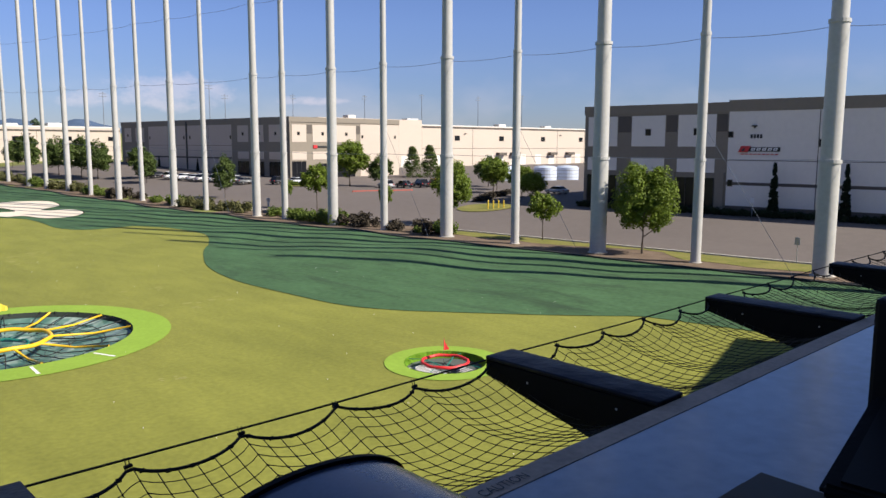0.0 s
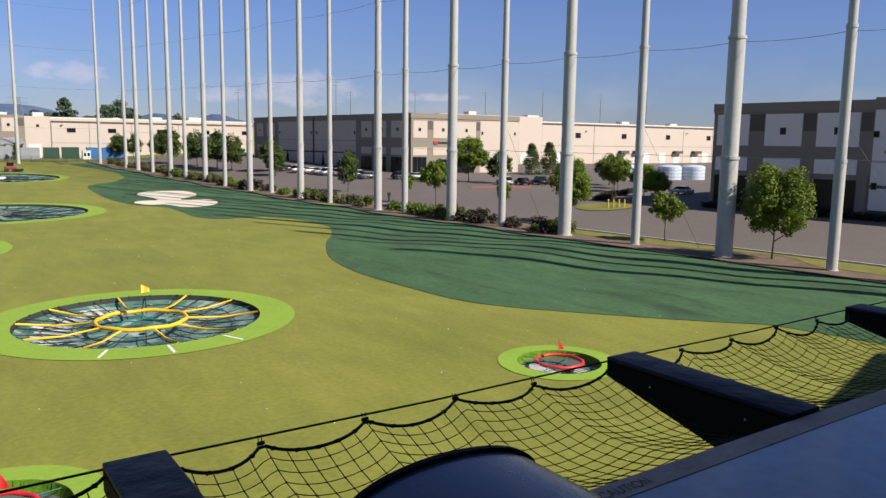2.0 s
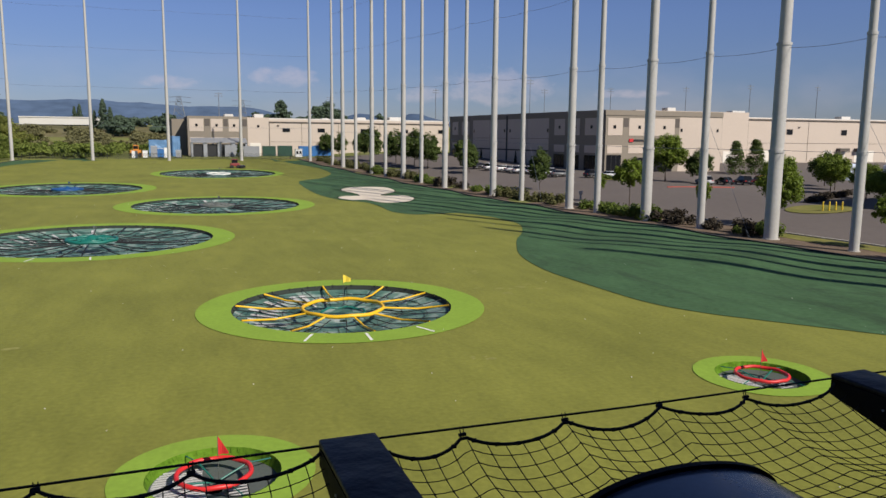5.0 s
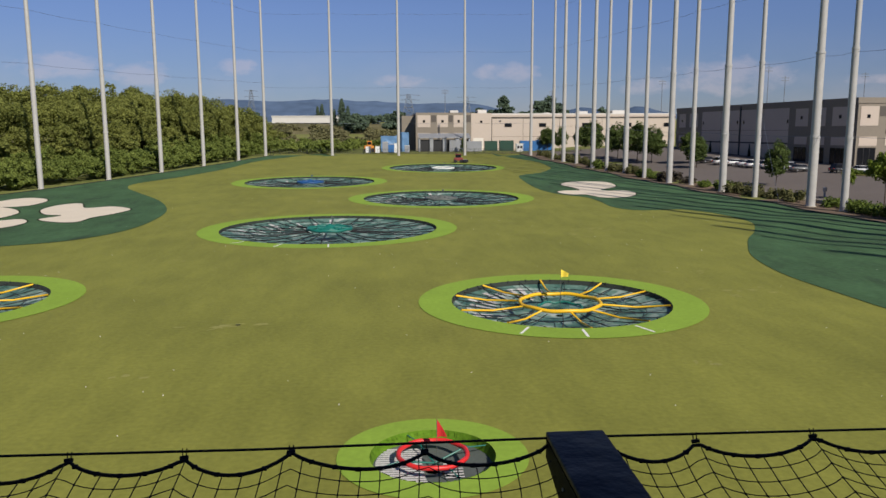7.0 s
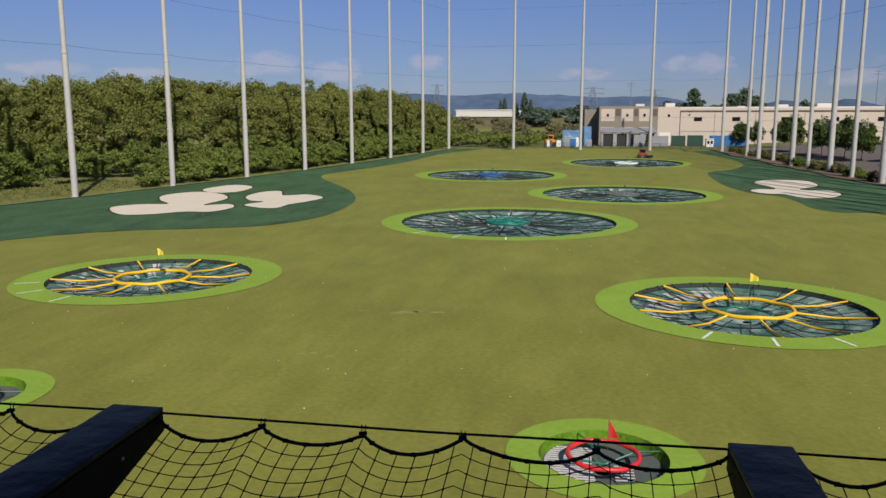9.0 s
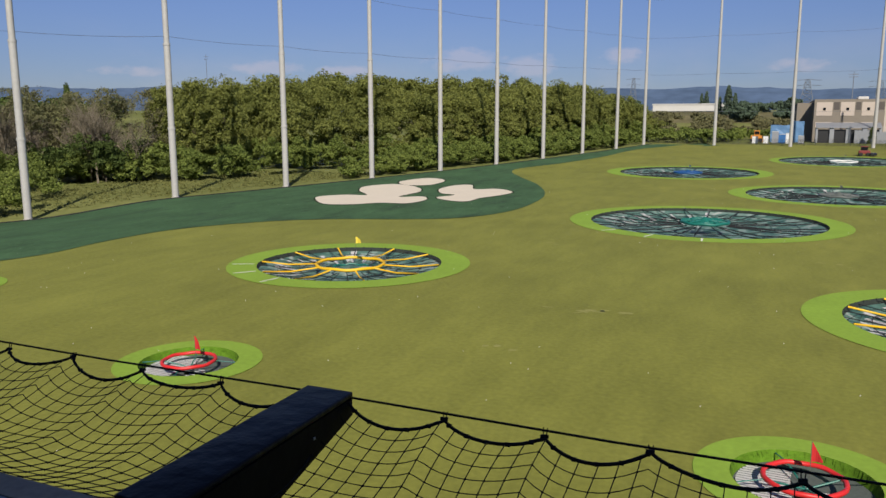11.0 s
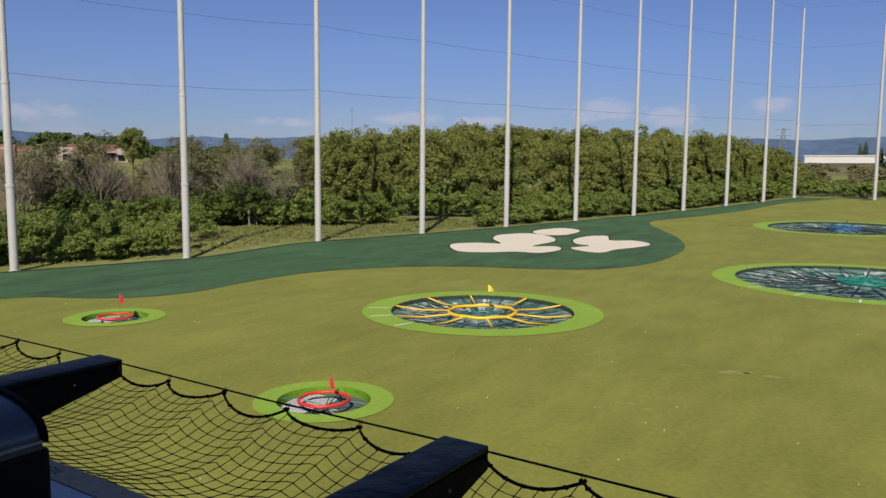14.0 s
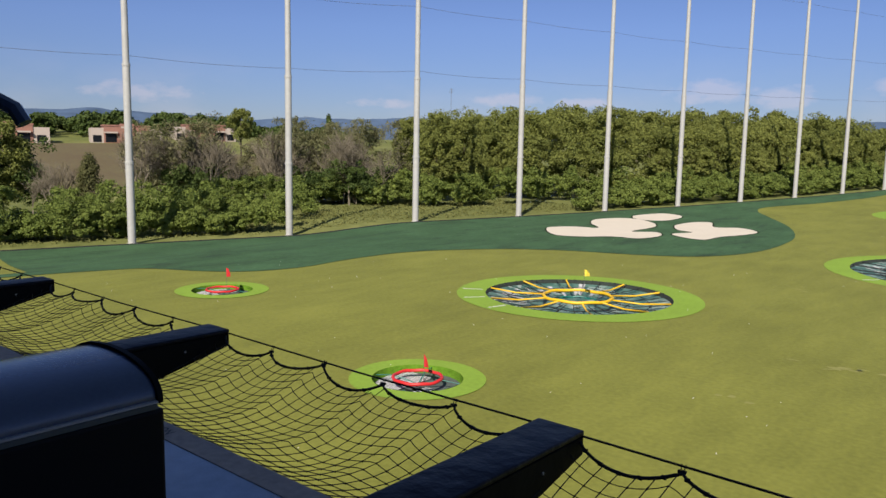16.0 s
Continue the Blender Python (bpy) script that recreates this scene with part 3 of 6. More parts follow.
def disp_proto():
    """Ball dispenser with an arched glossy lid, its end towards the field."""
    root = empty("ball_dispenser", Matrix(), "black ball dispenser with glossy arched lid on the deck", "ball dispenser", "ball dispensers")
    part("body", boxes((-0.266, 0.266, 0.5, 1.72, 0.0, 0.832), bevel=0.01), M_BLACK, root)
    n = 64

    def arch(bm, r, h, y0, y1, z0, rise):
        pts = [(r, z0)] + [(r * math.cos(math.pi * k / n), z0 + rise + h * math.sin(math.pi * k / n) ** 0.8) for k in range(1, n)] + [(-r, z0)]
        pts[1:1], pts[-1:-1] = [(r, z0 + rise)], [(-r, z0 + rise)]
        a = [bm.verts.new((x, y0, z)) for x, z in pts]
        b = [bm.verts.new((x, y1, z)) for x, z in pts]
        for i in range(len(pts) - 1):
            bm.faces.new((a[i], a[i + 1], b[i + 1], b[i]))
        for q in (pts,):
            bm.faces.new([bm.verts.new((x, y0, z)) for x, z in q])
            bm.faces.new([bm.verts.new((x, y1, z)) for x, z in q[::-1]])
        bmesh.ops.recalc_face_normals(bm, faces=bm.faces[:])
        return bm
    lid = part("lid", arch(bmesh.new(), 0.258, 0.098, 0.5, 1.70, 0.85, 0.004), M_SHELL, root, "glossy dark blue black lid")
    rim = part("rim", arch(bmesh.new(), 0.268, 0.107, 1.70, 1.716, 0.85, 0.004), M_PADSIDE, root)
    for ob in (lid, rim):
        for p in ob.data.polygons:
            p.use_smooth = len(p.vertices) == 4
    part("seam", boxes((-0.267, 0.267, 0.5, 1.7, 0.834, 0.848)), M_BROWN, root)
    part("trim_strip", boxes((-0.27, 0.27, 0.5, 1.7, 0.851, 0.857)), M_POLE, root, "thin pale metal strip")
    return root


disp = disp_proto()
disp.matrix_basis = Matrix.Translation((0.06 - 8 * S, 0, FZ))
for k in range(-7, 0):
    copy_thing(disp, Matrix.Translation((k * S + 0.06, 0, FZ)))
copy_thing(disp, Matrix.Translation((0.0, 0, FZ)) @ Matrix.Diagonal((0.92, 1.0, 0.978, 1.0)))


# ---- safety net ----


def safety_net(k, hang=None):
    """The net of one bay; hang: where its border is hung, in metres from the bracket."""
    span = ARM_X[k + 1] - ARM_X[k]
    root = empty("safety_net", Matrix.Translation((ARM_X[k], 0, FZ)), "sagging black rope safety net hung between padded brackets", "net", "safety nets")
    x0, x1, ya, yb = 0.14, span - 0.14, 2.83, 4.24
    knots = [x0] + list(hang or [span * q for q in (0.2, 0.395, 0.59, 0.79)]) + [x1]
    rr = random.Random(k + 40)
    dip = [rr.uniform(0.05, 0.075) for _ in range(5)]
    ph = rr.uniform(0, 6)

    def surf(u, v):
        x = x0 + (x1 - x0) * u
        j = max(i for i in range(5) if x >= knots[i] - 1e-9) if x < x1 else 4
        t = (x - knots[j]) / (knots[j + 1] - knots[j])
        sc = max(0.0, 4 * t * (1 - t)) ** 0.8
        y = ya + (yb - ya - 0.085 * sc) * v
        belly = 0.19 * math.sin(math.pi * v ** 0.9) * (0.75 + 0.25 * math.sin(math.pi * u))
        z = -0.03 - belly - dip[j] * sc * v ** 3 + 0.055 * (1 - sc) * v * v * (1 - v) * 2
        z -= 0.10 * (abs(2 * u - 1) ** 6) * v * (1 - v) * 3
        return (x + 0.02 * math.sin(7 * v + 3 * u + ph) * v * (1 - v) * 4, y, z + 0.012 * math.sin(19 * u + 5 * v + ph))
    bm = bmesh.new()
    nu, nv = 31, 14
    for i in range(nu + 1):
        u = i / nu
        tube(bm, [surf(u, j / 14) for j in range(15)], 0.0034, 3)
    for j in range(nv):
        tube(bm, [surf(i / 62, j / nv) for i in range(63)], 0.0034, 3)
    if abs(k) < 4:
        for i in range(1, nu):
            for j in range(1, nv):
                p = Vector(surf(i / nu, j / nv))
                ring = [bm.verts.new(p + Vector(d) * 0.0075) for d in ((1, 0, 0), (0, 1, 0), (-1, 0, 0), (0, -1, 0))]
                top, low = bm.verts.new(p + Vector((0, 0, 0.0075))), bm.verts.new(p - Vector((0, 0, 0.0075)))
                for q in range(4):
                    bm.faces.new((ring[q], ring[(q + 1) % 4], top))
                    bm.faces.new((ring[(q + 1) % 4], ring[q], low))
    part("netting", bm, M_ROPE, root)
    part("border_rope", tube(bmesh.new(), [surf(i / 80, 1.0) for i in range(81)], 0.0095, 6), M_ROPE, root, "thick black border rope")
    part("edge_rope", tube(bmesh.new(), [surf(i / 30, 0.0) for i in range(31)], 0.010, 5), M_ROPE, root)
    part("tension_cable", tube(bmesh.new(), [(-0.02, RY - 0.01, 0.0), (span / 2, RY - 0.01, -0.012), (span + 0.02, RY - 0.01, 0.0)], 0.0065, 6), M_ROPE, root, "straight black tension cable")
    for x in knots[1:-1]:
        x, y, z = surf((x - x0) / (x1 - x0), 1.0)
        bm = bmesh.new()
        for dx in (-0.011, 0.011):
            tube(bm, [(x + dx * 0.6, y, z - 0.01), (x + dx, RY - 0.01, 0.006)], 0.003, 5)
        tube(bm, [(x - 0.02, y, z), (x + 0.02, y, z + 0.004)], 0.0105, 6)
        part("hanger", bm, M_ROPE, root)
    if abs(k) < 4:
        for q in range(26):
            x, y, z = surf((q + 0.5) / 26, 1.0)
            part("lashing", tube(bmesh.new(), [(x - 0.012, y, z), (x + 0.012, y, z)], 0.0125, 5), M_ROPE, root)
    return root


for k in range(-10, 10):
    safety_net(k, {0: (0.632, 1.264, 1.908, 2.56), -1: (0.726, 1.279, 1.803, 2.47), -2: (0.76, 1.38, 1.99, 2.614)}.get(k))

# bolts on the bracket ends are part of the pads; edging along the turf
M_EDGING = mat("black_edging", (0.018, 0.02, 0.018), 0.8, var=0.2, scale=2)
strip_prism("turf_edging", [(field_right(y) - 0.25, y) for y in range(6, 234, 3)], 0.4, 0.16, M_EDGING, "black rubber edging where turf meets mulch", "edging")
strip_prism("turf_edging", [(field_left(y) - 0.15, y) for y in range(20, 234, 3)], 0.35, 0.12, M_EDGING, "black rubber edging along the field's woodland side", "edging")

# ---- targets ----
M_PIT = bpy.data.materials.new("pit_liner")
M_PIT.use_nodes = True
_n, _l = M_PIT.node_tree.nodes, M_PIT.node_tree.links
_tc, _vo, _no = _n.new("ShaderNodeTexCoord"), _n.new("ShaderNodeTexVoronoi"), _n.new("ShaderNodeTexNoise")
_vo.inputs["Scale"].default_value, _no.inputs["Scale"].default_value, _no.inputs["Detail"].default_value = 1.5, 0.7, 9
_l.new(_tc.outputs["Object"], _vo.inputs["Vector"])
_l.new(_tc.outputs["Object"], _no.inputs["Vector"])
_sep = _n.new("ShaderNodeSeparateColor")
_l.new(_vo.outputs["Color"], _sep.inputs[0])
_ad = _n.new("ShaderNodeMath")
_ad.operation = "MULTIPLY_ADD"
_ad.inputs[1].default_value = 0.35
_l.new(_sep.outputs[0], _ad.inputs[0])
_l.new(_no.outputs[0], _ad.inputs[2])
_rp = _n.new("ShaderNodeValToRGB")
_e = _rp.color_ramp.elements
_e[0].position, _e[0].color = 0.36, (0.018, 0.066, 0.056, 1)
_e[1].position, _e[1].color = 1.0, (0.42, 0.45, 0.42, 1)
for p, c in ((0.5, (0.05, 0.122, 0.10, 1)), (0.68, (0.095, 0.185, 0.155, 1)), (0.86, (0.24, 0.32, 0.285, 1))):
    x = _e.new(p)
    x.color = c
_l.new(_ad.outputs[0], _rp.inputs[0])
_l.new(_rp.outputs[0], _n["Principled BSDF"].inputs["Base Color"])
_n["Principled BSDF"].inputs["Roughness"].default_value = 0.6
M_PITWALL = mat("pit_edge_net", (0.02, 0.028, 0.022), 0.9, var=0.3, scale=1.2)
M_SLAT = mat("white_liner", (0.6, 0.58, 0.56), 0.6, var=0.15, scale=1.5, tint=(0.5, 0.5, 0.5))
M_GREYLINER = mat("grey_liner", (0.085, 0.1, 0.092), 0.7, var=0.25, scale=0.8)
M_FRINGE = mat("turf_fringe", (0.10, 0.2, 0.016), 0.9, var=0.4, scale=6, fine=40, spec=0.1)
M_FLAGY = mat("yellow_cloth", (0.78, 0.60, 0.06), 0.7, var=0.08, scale=4)
TINT = {"red": M_RED, "yellow": M_YEL, "green": M_TEAL, "grey": M_BROWN, "blue": M_BLUE, "white": M_WTUBE}


def annulus(bm, r0, r1, z0, z1, n=64, wob=0.0):
    a = [bm.verts.new((r0 * math.cos(2 * math.pi * k / n), r0 * math.sin(2 * math.pi * k / n), z0)) for k in range(n)]
    b = [bm.verts.new(((r1 + wob * math.sin(5 * k * 2 * math.pi / n)) * math.cos(2 * math.pi * k / n), (r1 + wob * math.sin(5 * k * 2 * math.pi / n)) * math.sin(2 * math.pi * k / n), z1)) for k in range(n)]
    for k in range(n):
        bm.faces.new((a[k], b[k], b[(k + 1) % n], a[(k + 1) % n]))
    return bm


def ring_pts(r, z, n=48, wob=0.0):
    return [(r * math.cos(2 * math.pi * k / n), r * math.sin(2 * math.pi * k / n), z + wob * math.sin(7 * 2 * math.pi * k / n)) for k in range(n)]


def target(colour, x, y, rin, rout):
    rnd = random.Random(int(x * 10) + 7)
    slope = math.atan2(gz(x, y + 3) - gz(x, y - 3), 6)
    m = Matrix.Translation((x, y, gz(x, y) + 0.03)) @ Matrix.Rotation(slope, 4, "X")
    big = rin > 3
    root = empty("target_%s" % colour, m, "round %s golf target pit with a bright green turf rim" % colour, "golf target", "golf targets")
    part("turf_rim", annulus(bmesh.new(), rin, rout, 0.0, 0.0, 72, 0.0), M_RING, root, "bright lime green turf ring")
    depth = 0.3 if big else 0.36
    part("pit_wall", annulus(bmesh.new(), rin - 0.1, rin, -depth, 0.0, 72), M_FRINGE if not big else M_PITWALL, root)
    # sagging floor of the pit
    prof = [(rin - 0.05, -depth), (rin * 0.75, -depth - 0.06 * rin * (1 if big else 0.5)), (rin * 0.4, -depth - 0.09 * rin * (1 if big else 0.6)), (0.25, -depth - 0.10 * rin)]
    bm = lathe(bmesh.new(), prof, 48, cap=False)
    bmesh.ops.recalc_face_normals(bm, faces=bm.faces[:])
    part("pit_floor", bm, M_PIT if big else M_GREYLINER, root, "netted pit floor of dark teal and pale liner")

    def floor_z(r):
        for (ra, za), (rb, zb) in zip(prof, prof[1:]):
            if rb <= r <= ra:
                return zb + (za - zb) * (r - rb) / (ra - rb)
        return prof[-1][1]
    if big:
        # pale liner sheets lying on the sunlit side
        for k in range(16 if colour == "yellow" else 9):
            bm = bmesh.new()
            a0 = math.pi * (0.52 + 0.9 * k / 16) + rnd.uniform(-0.05, 0.05)
            r0, r1 = rin * rnd.uniform(0.45, 0.72), rin * rnd.uniform(0.78, 0.97)
            da = rnd.uniform(0.02, 0.075) if colour == "yellow" else rnd.uniform(0.012, 0.035)
            q = [bm.verts.new((r * math.cos(a), r * math.sin(a), floor_z(r) + 0.05)) for r, a in ((r0, a0), (r1, a0 - da * 0.4), (r1, a0 + da), (r0, a0 + da * 0.8))]
            bm.faces.new(q)
            part("liner_sheet", bm, M_SLAT, root, "pale torn liner sheet")
        spokes = 10 if colour == "yellow" else 16
        ring_r = rin * (0.37 if colour == "yellow" else 0.2)
        # black net seams
        for k in range(24):
            a = 2 * math.pi * k / 24 + rnd.uniform(-0.07, 0.07)
            b = a + rnd.uniform(-0.12, 0.12)
            pts = [((rin - 0.05) * math.cos(a), (rin - 0.05) * math.sin(a), -0.12), (rin * 0.6 * math.cos((a + b) / 2), rin * 0.6 * math.sin((a + b) / 2), -0.42 + rnd.uniform(-0.1, 0.1)), (ring_r * math.cos(b), ring_r * math.sin(b), -0.32)]
            part("net_seam", tube(bmesh.new(), pts, 0.03 if rin < 8 else 0.055, 5), M_ROPE, root)
        for rr in (0.55, 0.78):
            part("net_seam", tube(bmesh.new(), ring_pts(rin * rr, -0.42, 48, 0.08), 0.025 if rin < 8 else 0.035, 5, closed=True), M_ROPE, root)
        bm = bmesh.new()
        for k in range(34):
            a, b = rnd.uniform(0, 2 * math.pi), rnd.uniform(0.25, 0.9)
            da, db = rnd.uniform(-0.5, 0.5), rnd.uniform(-0.3, 0.3)
            r0, r1 = rin * b, rin * min(0.97, max(0.22, b + db))
            tube(bm, [(r0 * math.cos(a), r0 * math.sin(a), -0.3), ((r0 + r1) / 2 * math.cos(a + da / 2), (r0 + r1) / 2 * math.sin(a + da / 2), -0.36), (r1 * math.cos(a + da), r1 * math.sin(a + da), -0.3)], 0.014 if rin < 8 else 0.022, 4)
        tagged(part("net_lines", bm, M_ROPE, root), "thin slack net lines over the pit", kind="stuff")
        for k in range(30):
            a = 2 * math.pi * k / 30 + rnd.uniform(-0.05, 0.05)
            part("rim_post", tube(bmesh.new(), [((rin - 0.02) * math.cos(a), (rin - 0.02) * math.sin(a), -0.3), ((rin - 0.05) * math.cos(a), (rin - 0.05) * math.sin(a), 0.05)], 0.035, 5), M_ROPE, root)
        if colour == "yellow":
            part("centre_ring", tube(bmesh.new(), ring_pts(ring_r, -0.1, 48, 0.03), 0.115, 10, closed=True), M_YEL, root, "fat yellow padded ring", smooth=True)
            for k in range(10):
                a = 2 * math.pi * (k + 0.5) / 10 + rnd.uniform(-0.05, 0.05)
                pts = [(r * math.cos(a), r * math.sin(a), z) for r, z in ((ring_r, -0.14), ((ring_r + rin) / 2, -0.22), (rin - 0.1, -0.02))]
                part("spoke", tube(bmesh.new(), pts, 0.06, 8), M_YEL, root, smooth=True)
            part("hub", tube(bmesh.new(), ring_pts(ring_r * 0.55, -0.4, 32, 0.05), 0.07, 6, closed=True), M_TEAL, root, "dark teal inner ring")
        else:
            mt = TINT[colour]
            part("centre_ring", tube(bmesh.new(), ring_pts(ring_r, -0.05, 40, 0.04), 0.16, 8, closed=True), mt, root, "padded ring in the target's colour", smooth=True)
            if colour != "white":
                part("centre_ring", tube(bmesh.new(), ring_pts(ring_r * 0.55, -0.02, 32, 0.04), 0.12, 8, closed=True), mt, root, "padded ring in the target's colour", smooth=True)
            for k in range(0 if colour == "white" else 8):
                a = 2 * math.pi * k / 8
                part("spoke", tube(bmesh.new(), [(0.4 * math.cos(a), 0.4 * math.sin(a), 0.1), (ring_r * math.cos(a), ring_r * math.sin(a), -0.05)], 0.09, 6), mt, root)
            if colour != "white":
                part("hub", lathe(bmesh.new(), [(0.9, -0.3), (0.75, 0.05), (0.15, 0.45)], 10), mt, root)
    else:
        # slatted pale liner on one side, red ring on a light frame
        for k in range(16):
            yy = -1.35 + 0.165 * k
            x0 = -math.sqrt(max(0.05, (rin - 0.18) ** 2 - yy * yy))
            bm = bmesh.new()
            q = [bm.verts.new(p) for p in ((x0, yy, floor_z(rin * 0.9) + 0.06), (x0 * 0.18, yy + 0.18, floor_z(rin * 0.3) + 0.1), (x0 * 0.18, yy + 0.3, floor_z(rin * 0.3) + 0.1), (x0, yy + 0.13, floor_z(rin * 0.9) + 0.06))]
            bm.faces.new(q)
            part("liner_slat", bm, M_SLAT, root)
        for k in range(6):
            bm = bmesh.new()
            yy = -0.9 + 0.2 * k
            q = [bm.verts.new(p) for p in ((0.35, yy, floor_z(0.6) + 0.09), (0.95, yy - 0.05, floor_z(0.9) + 0.09), (0.95, yy + 0.05, floor_z(0.9) + 0.09), (0.35, yy + 0.1, floor_z(0.6) + 0.09))]
            bm.faces.new(q)
            part("liner_slat", bm, M_SLAT, root)
        part("centre_ring", tube(bmesh.new(), ring_pts(1.12, 0.02, 40, 0.015), 0.08, 8, closed=True), M_RED, root, "red padded ring", smooth=True)
        for k in range(4):
            a = math.pi / 2 * k + 0.4
            part("spoke", tube(bmesh.new(), [(0.05, 0, -0.3), (1.15 * math.cos(a), 1.15 * math.sin(a), 0.0)], 0.03, 6), M_TEAL, root)
            part("stay", tube(bmesh.new(), [((rin - 0.06) * math.cos(a), (rin - 0.06) * math.sin(a), -0.08), (1.2 * math.cos(a), 1.2 * math.sin(a), 0.0)], 0.02, 6), M_TEAL, root)
        # shaggy turf fringe hanging inside the rim
        vs, fs = [], []
        for k in range(170):
            a = rnd.uniform(0, 2 * math.pi)
            w, d = rnd.uniform(0.02, 0.05), rnd.uniform(0.12, 0.36)
            r = rin - 0.015
            t = Vector((-math.sin(a), math.cos(a), 0)) * w
            p = Vector((r * math.cos(a), r * math.sin(a), 0.015))
            q = Vector(((r - 0.07) * math.cos(a), (r - 0.07) * math.sin(a), -d))
            i = len(vs)
            vs += [p - t, p + t, q + t * 0.3, q - t * 0.3]
            fs.append((i, i + 1, i + 2, i + 3))
        tagged(mesh_part("turf_fringe", vs, fs, M_FRINGE, root), "shaggy green turf fringe inside the rim", kind="stuff")
    # white yardage strokes on the rim
    if big and colour in ("yellow", "green"):
        for a in (-129, -108, -86.5) if colour == "green" else (-116.5, -93, -67.5):
            a = radians(a + (-35 if x < -20 else 0))
            bm = bmesh.new()
            r0, r1, w = rin + 0.25, rout - 0.3, 0.075
            t = Vector((-math.sin(a), math.cos(a), 0)) * w
            d = Vector((math.cos(a), math.sin(a), 0))
            bm.faces.new([bm.verts.new(v + Vector((0, 0, 0.012))) for v in (d * r0 - t, d * r1 - t, d * r1 + t, d * r0 + t)])
            bmesh.ops.recalc_face_normals(bm, faces=bm.faces[:])
            part("yardage_mark", bm, M_WHITE, root)
    # flag in the pit
    fy = 0.25 if not big else 0.6
    fh = (1.4 if x > -40 else 1.9) if not big else (2.15 if colour == "yellow" else 1.6)
    fl = empty("target_flag", m @ Matrix.Translation((0.15, fy, -0.3)), "small %s flag on a thin grey stick in a target" % ("red" if not big else colour), "flag", "target flags")
    part("flagstick", tube(bmesh.new(), [(0, 0, -0.2), (0, 0, fh)], 0.010, 6), M_BROWN, fl)
    bm = bmesh.new()
    s = (0.64 if x > -40 else 0.8) if not big else (0.62 if colour == "yellow" else 0.42)
    cols = []
    for k in range(6):
        t = k / 5
        if big or x < -40:
            cols.append((bm.verts.new((s * t * 0.75, 0.07 * math.sin(5 * t), fh - s * 0.55 * t * 0.7)), bm.verts.new((s * t * 0.75, 0.07 * math.sin(5 * t + 0.3), fh - s * (0.85 - 0.12 * t)))))
        else:
            cols.append((bm.verts.new((s * t * 0.5, 0.05 * math.sin(4 * t), fh - s * 0.86 * t)), bm.verts.new((s * t * 0.5, 0.05 * math.sin(4 * t + 0.3), fh - s * (1.0 - 0.06 * t)))))
    for a, b in zip(cols, cols[1:]):
        bm.faces.new((a[0], b[0], b[1], a[1]))
    M_FLAGR = bpy.data.materials.get("red_cloth") or mat("red_cloth", (0.5, 0.018, 0.02), 0.75, var=0.12, scale=4)
    flag_col = M_FLAGY if colour == "yellow" else M_FLAGR if colour == "red" else TINT[colour] if colour == "blue" else M_BROWN
    flag = part("flag", bm, flag_col, fl, "%s cloth" % colour)
    sol = flag.modifiers.new("thick", "SOLIDIFY")
    sol.thickness = 0.01


for row in TARGETS:
    target(*row)

# scattered golf balls
rnd = random.Random(5)
bm = bmesh.new()
for k in range(260):
    y = 12 + 110 * rnd.random() ** 1.4
    x = rnd.uniform(-62, 45)
    if any((x - tx) ** 2 + (y - ty) ** 2 < (r + 0.3) ** 2 for _, tx, ty, r, _ in TARGETS):
        continue
    bmesh.ops.create_icosphere(bm, subdivisions=1, radius=0.024, matrix=Matrix.Translation((x, y, gz(x, y) + 0.03)))
tagged(part("golf_balls", bm, M_WTUBE), "scattered white golf balls on the turf", "golf balls", kind="stuff")

# worn and scuffed patches on the turf
M_WORN = mat("worn_turf", (0.265, 0.258, 0.085), 0.9, var=0.25, scale=1.5, fine=8, spec=0.1)
M_DIVOT = mat("divot_soil", (0.05, 0.055, 0.02), 0.95, var=0.3, scale=3)


def scuff(x, y, w, d, count, seed):
    """A patch of thin worn streaks lying on the turf."""
    rnd = random.Random(seed)
    bm = bmesh.new()
    for k in range(count):
        cx, cy = rnd.gauss(0, w * 0.4), rnd.gauss(0, d * 0.4)
        a = rnd.gauss(0.1, 0.35)
        l, h = rnd.uniform(0.2, 0.7) * w * 0.22, rnd.uniform(0.07, 0.2)
        ring = []
        for q in range(10):
            t = 2 * math.pi * q / 10
            u, v = l * math.cos(t) * rnd.uniform(0.8, 1.1), h * math.sin(t) * rnd.uniform(0.6, 1.3)
            px, py = x + cx + u * math.cos(a) - v * math.sin(a), y + cy + u * math.sin(a) + v * math.cos(a)
            ring.append(bm.verts.new((px, py, gz(px, py) + 0.008 + 0.0006 * k)))
        bm.faces.new(ring)
    for f in bm.faces:
        f.normal_update()
        if f.normal.z < 0:
            f.normal_flip()
    return tagged(part("worn_patch", bm, M_WORN), "pale worn scuff streaks on the artificial turf", "worn patch", kind="stuff")


for i, (x, y, w, d, c) in enumerate(((-9.2, 41.7, 3.2, 0.8, 9), (20.2, 77.0, 5.0, 4.5, 14), (22.4, 47.6, 3.0, 1.6, 9), (21.4, 55.0, 2.0, 1.0, 5), (21.0, 80.5, 4.0, 2.5, 7), (-19, 64, 3.0, 1.5, 5), (2.5, 62, 3.0, 1.5, 4), (-37, 58, 2.5, 1.5, 5), (-12, 33, 1.8, 0.8, 4), (14, 33, 2.0, 0.8, 4))):
    scuff(x, y, w, d, c, i + 3)
bm = lathe(bmesh.new(), [(0.14, 0.0), (0.1, 0.02), (0.02, 0.03)], 12, cap=False)
dv = part("divot", bm, M_DIVOT)
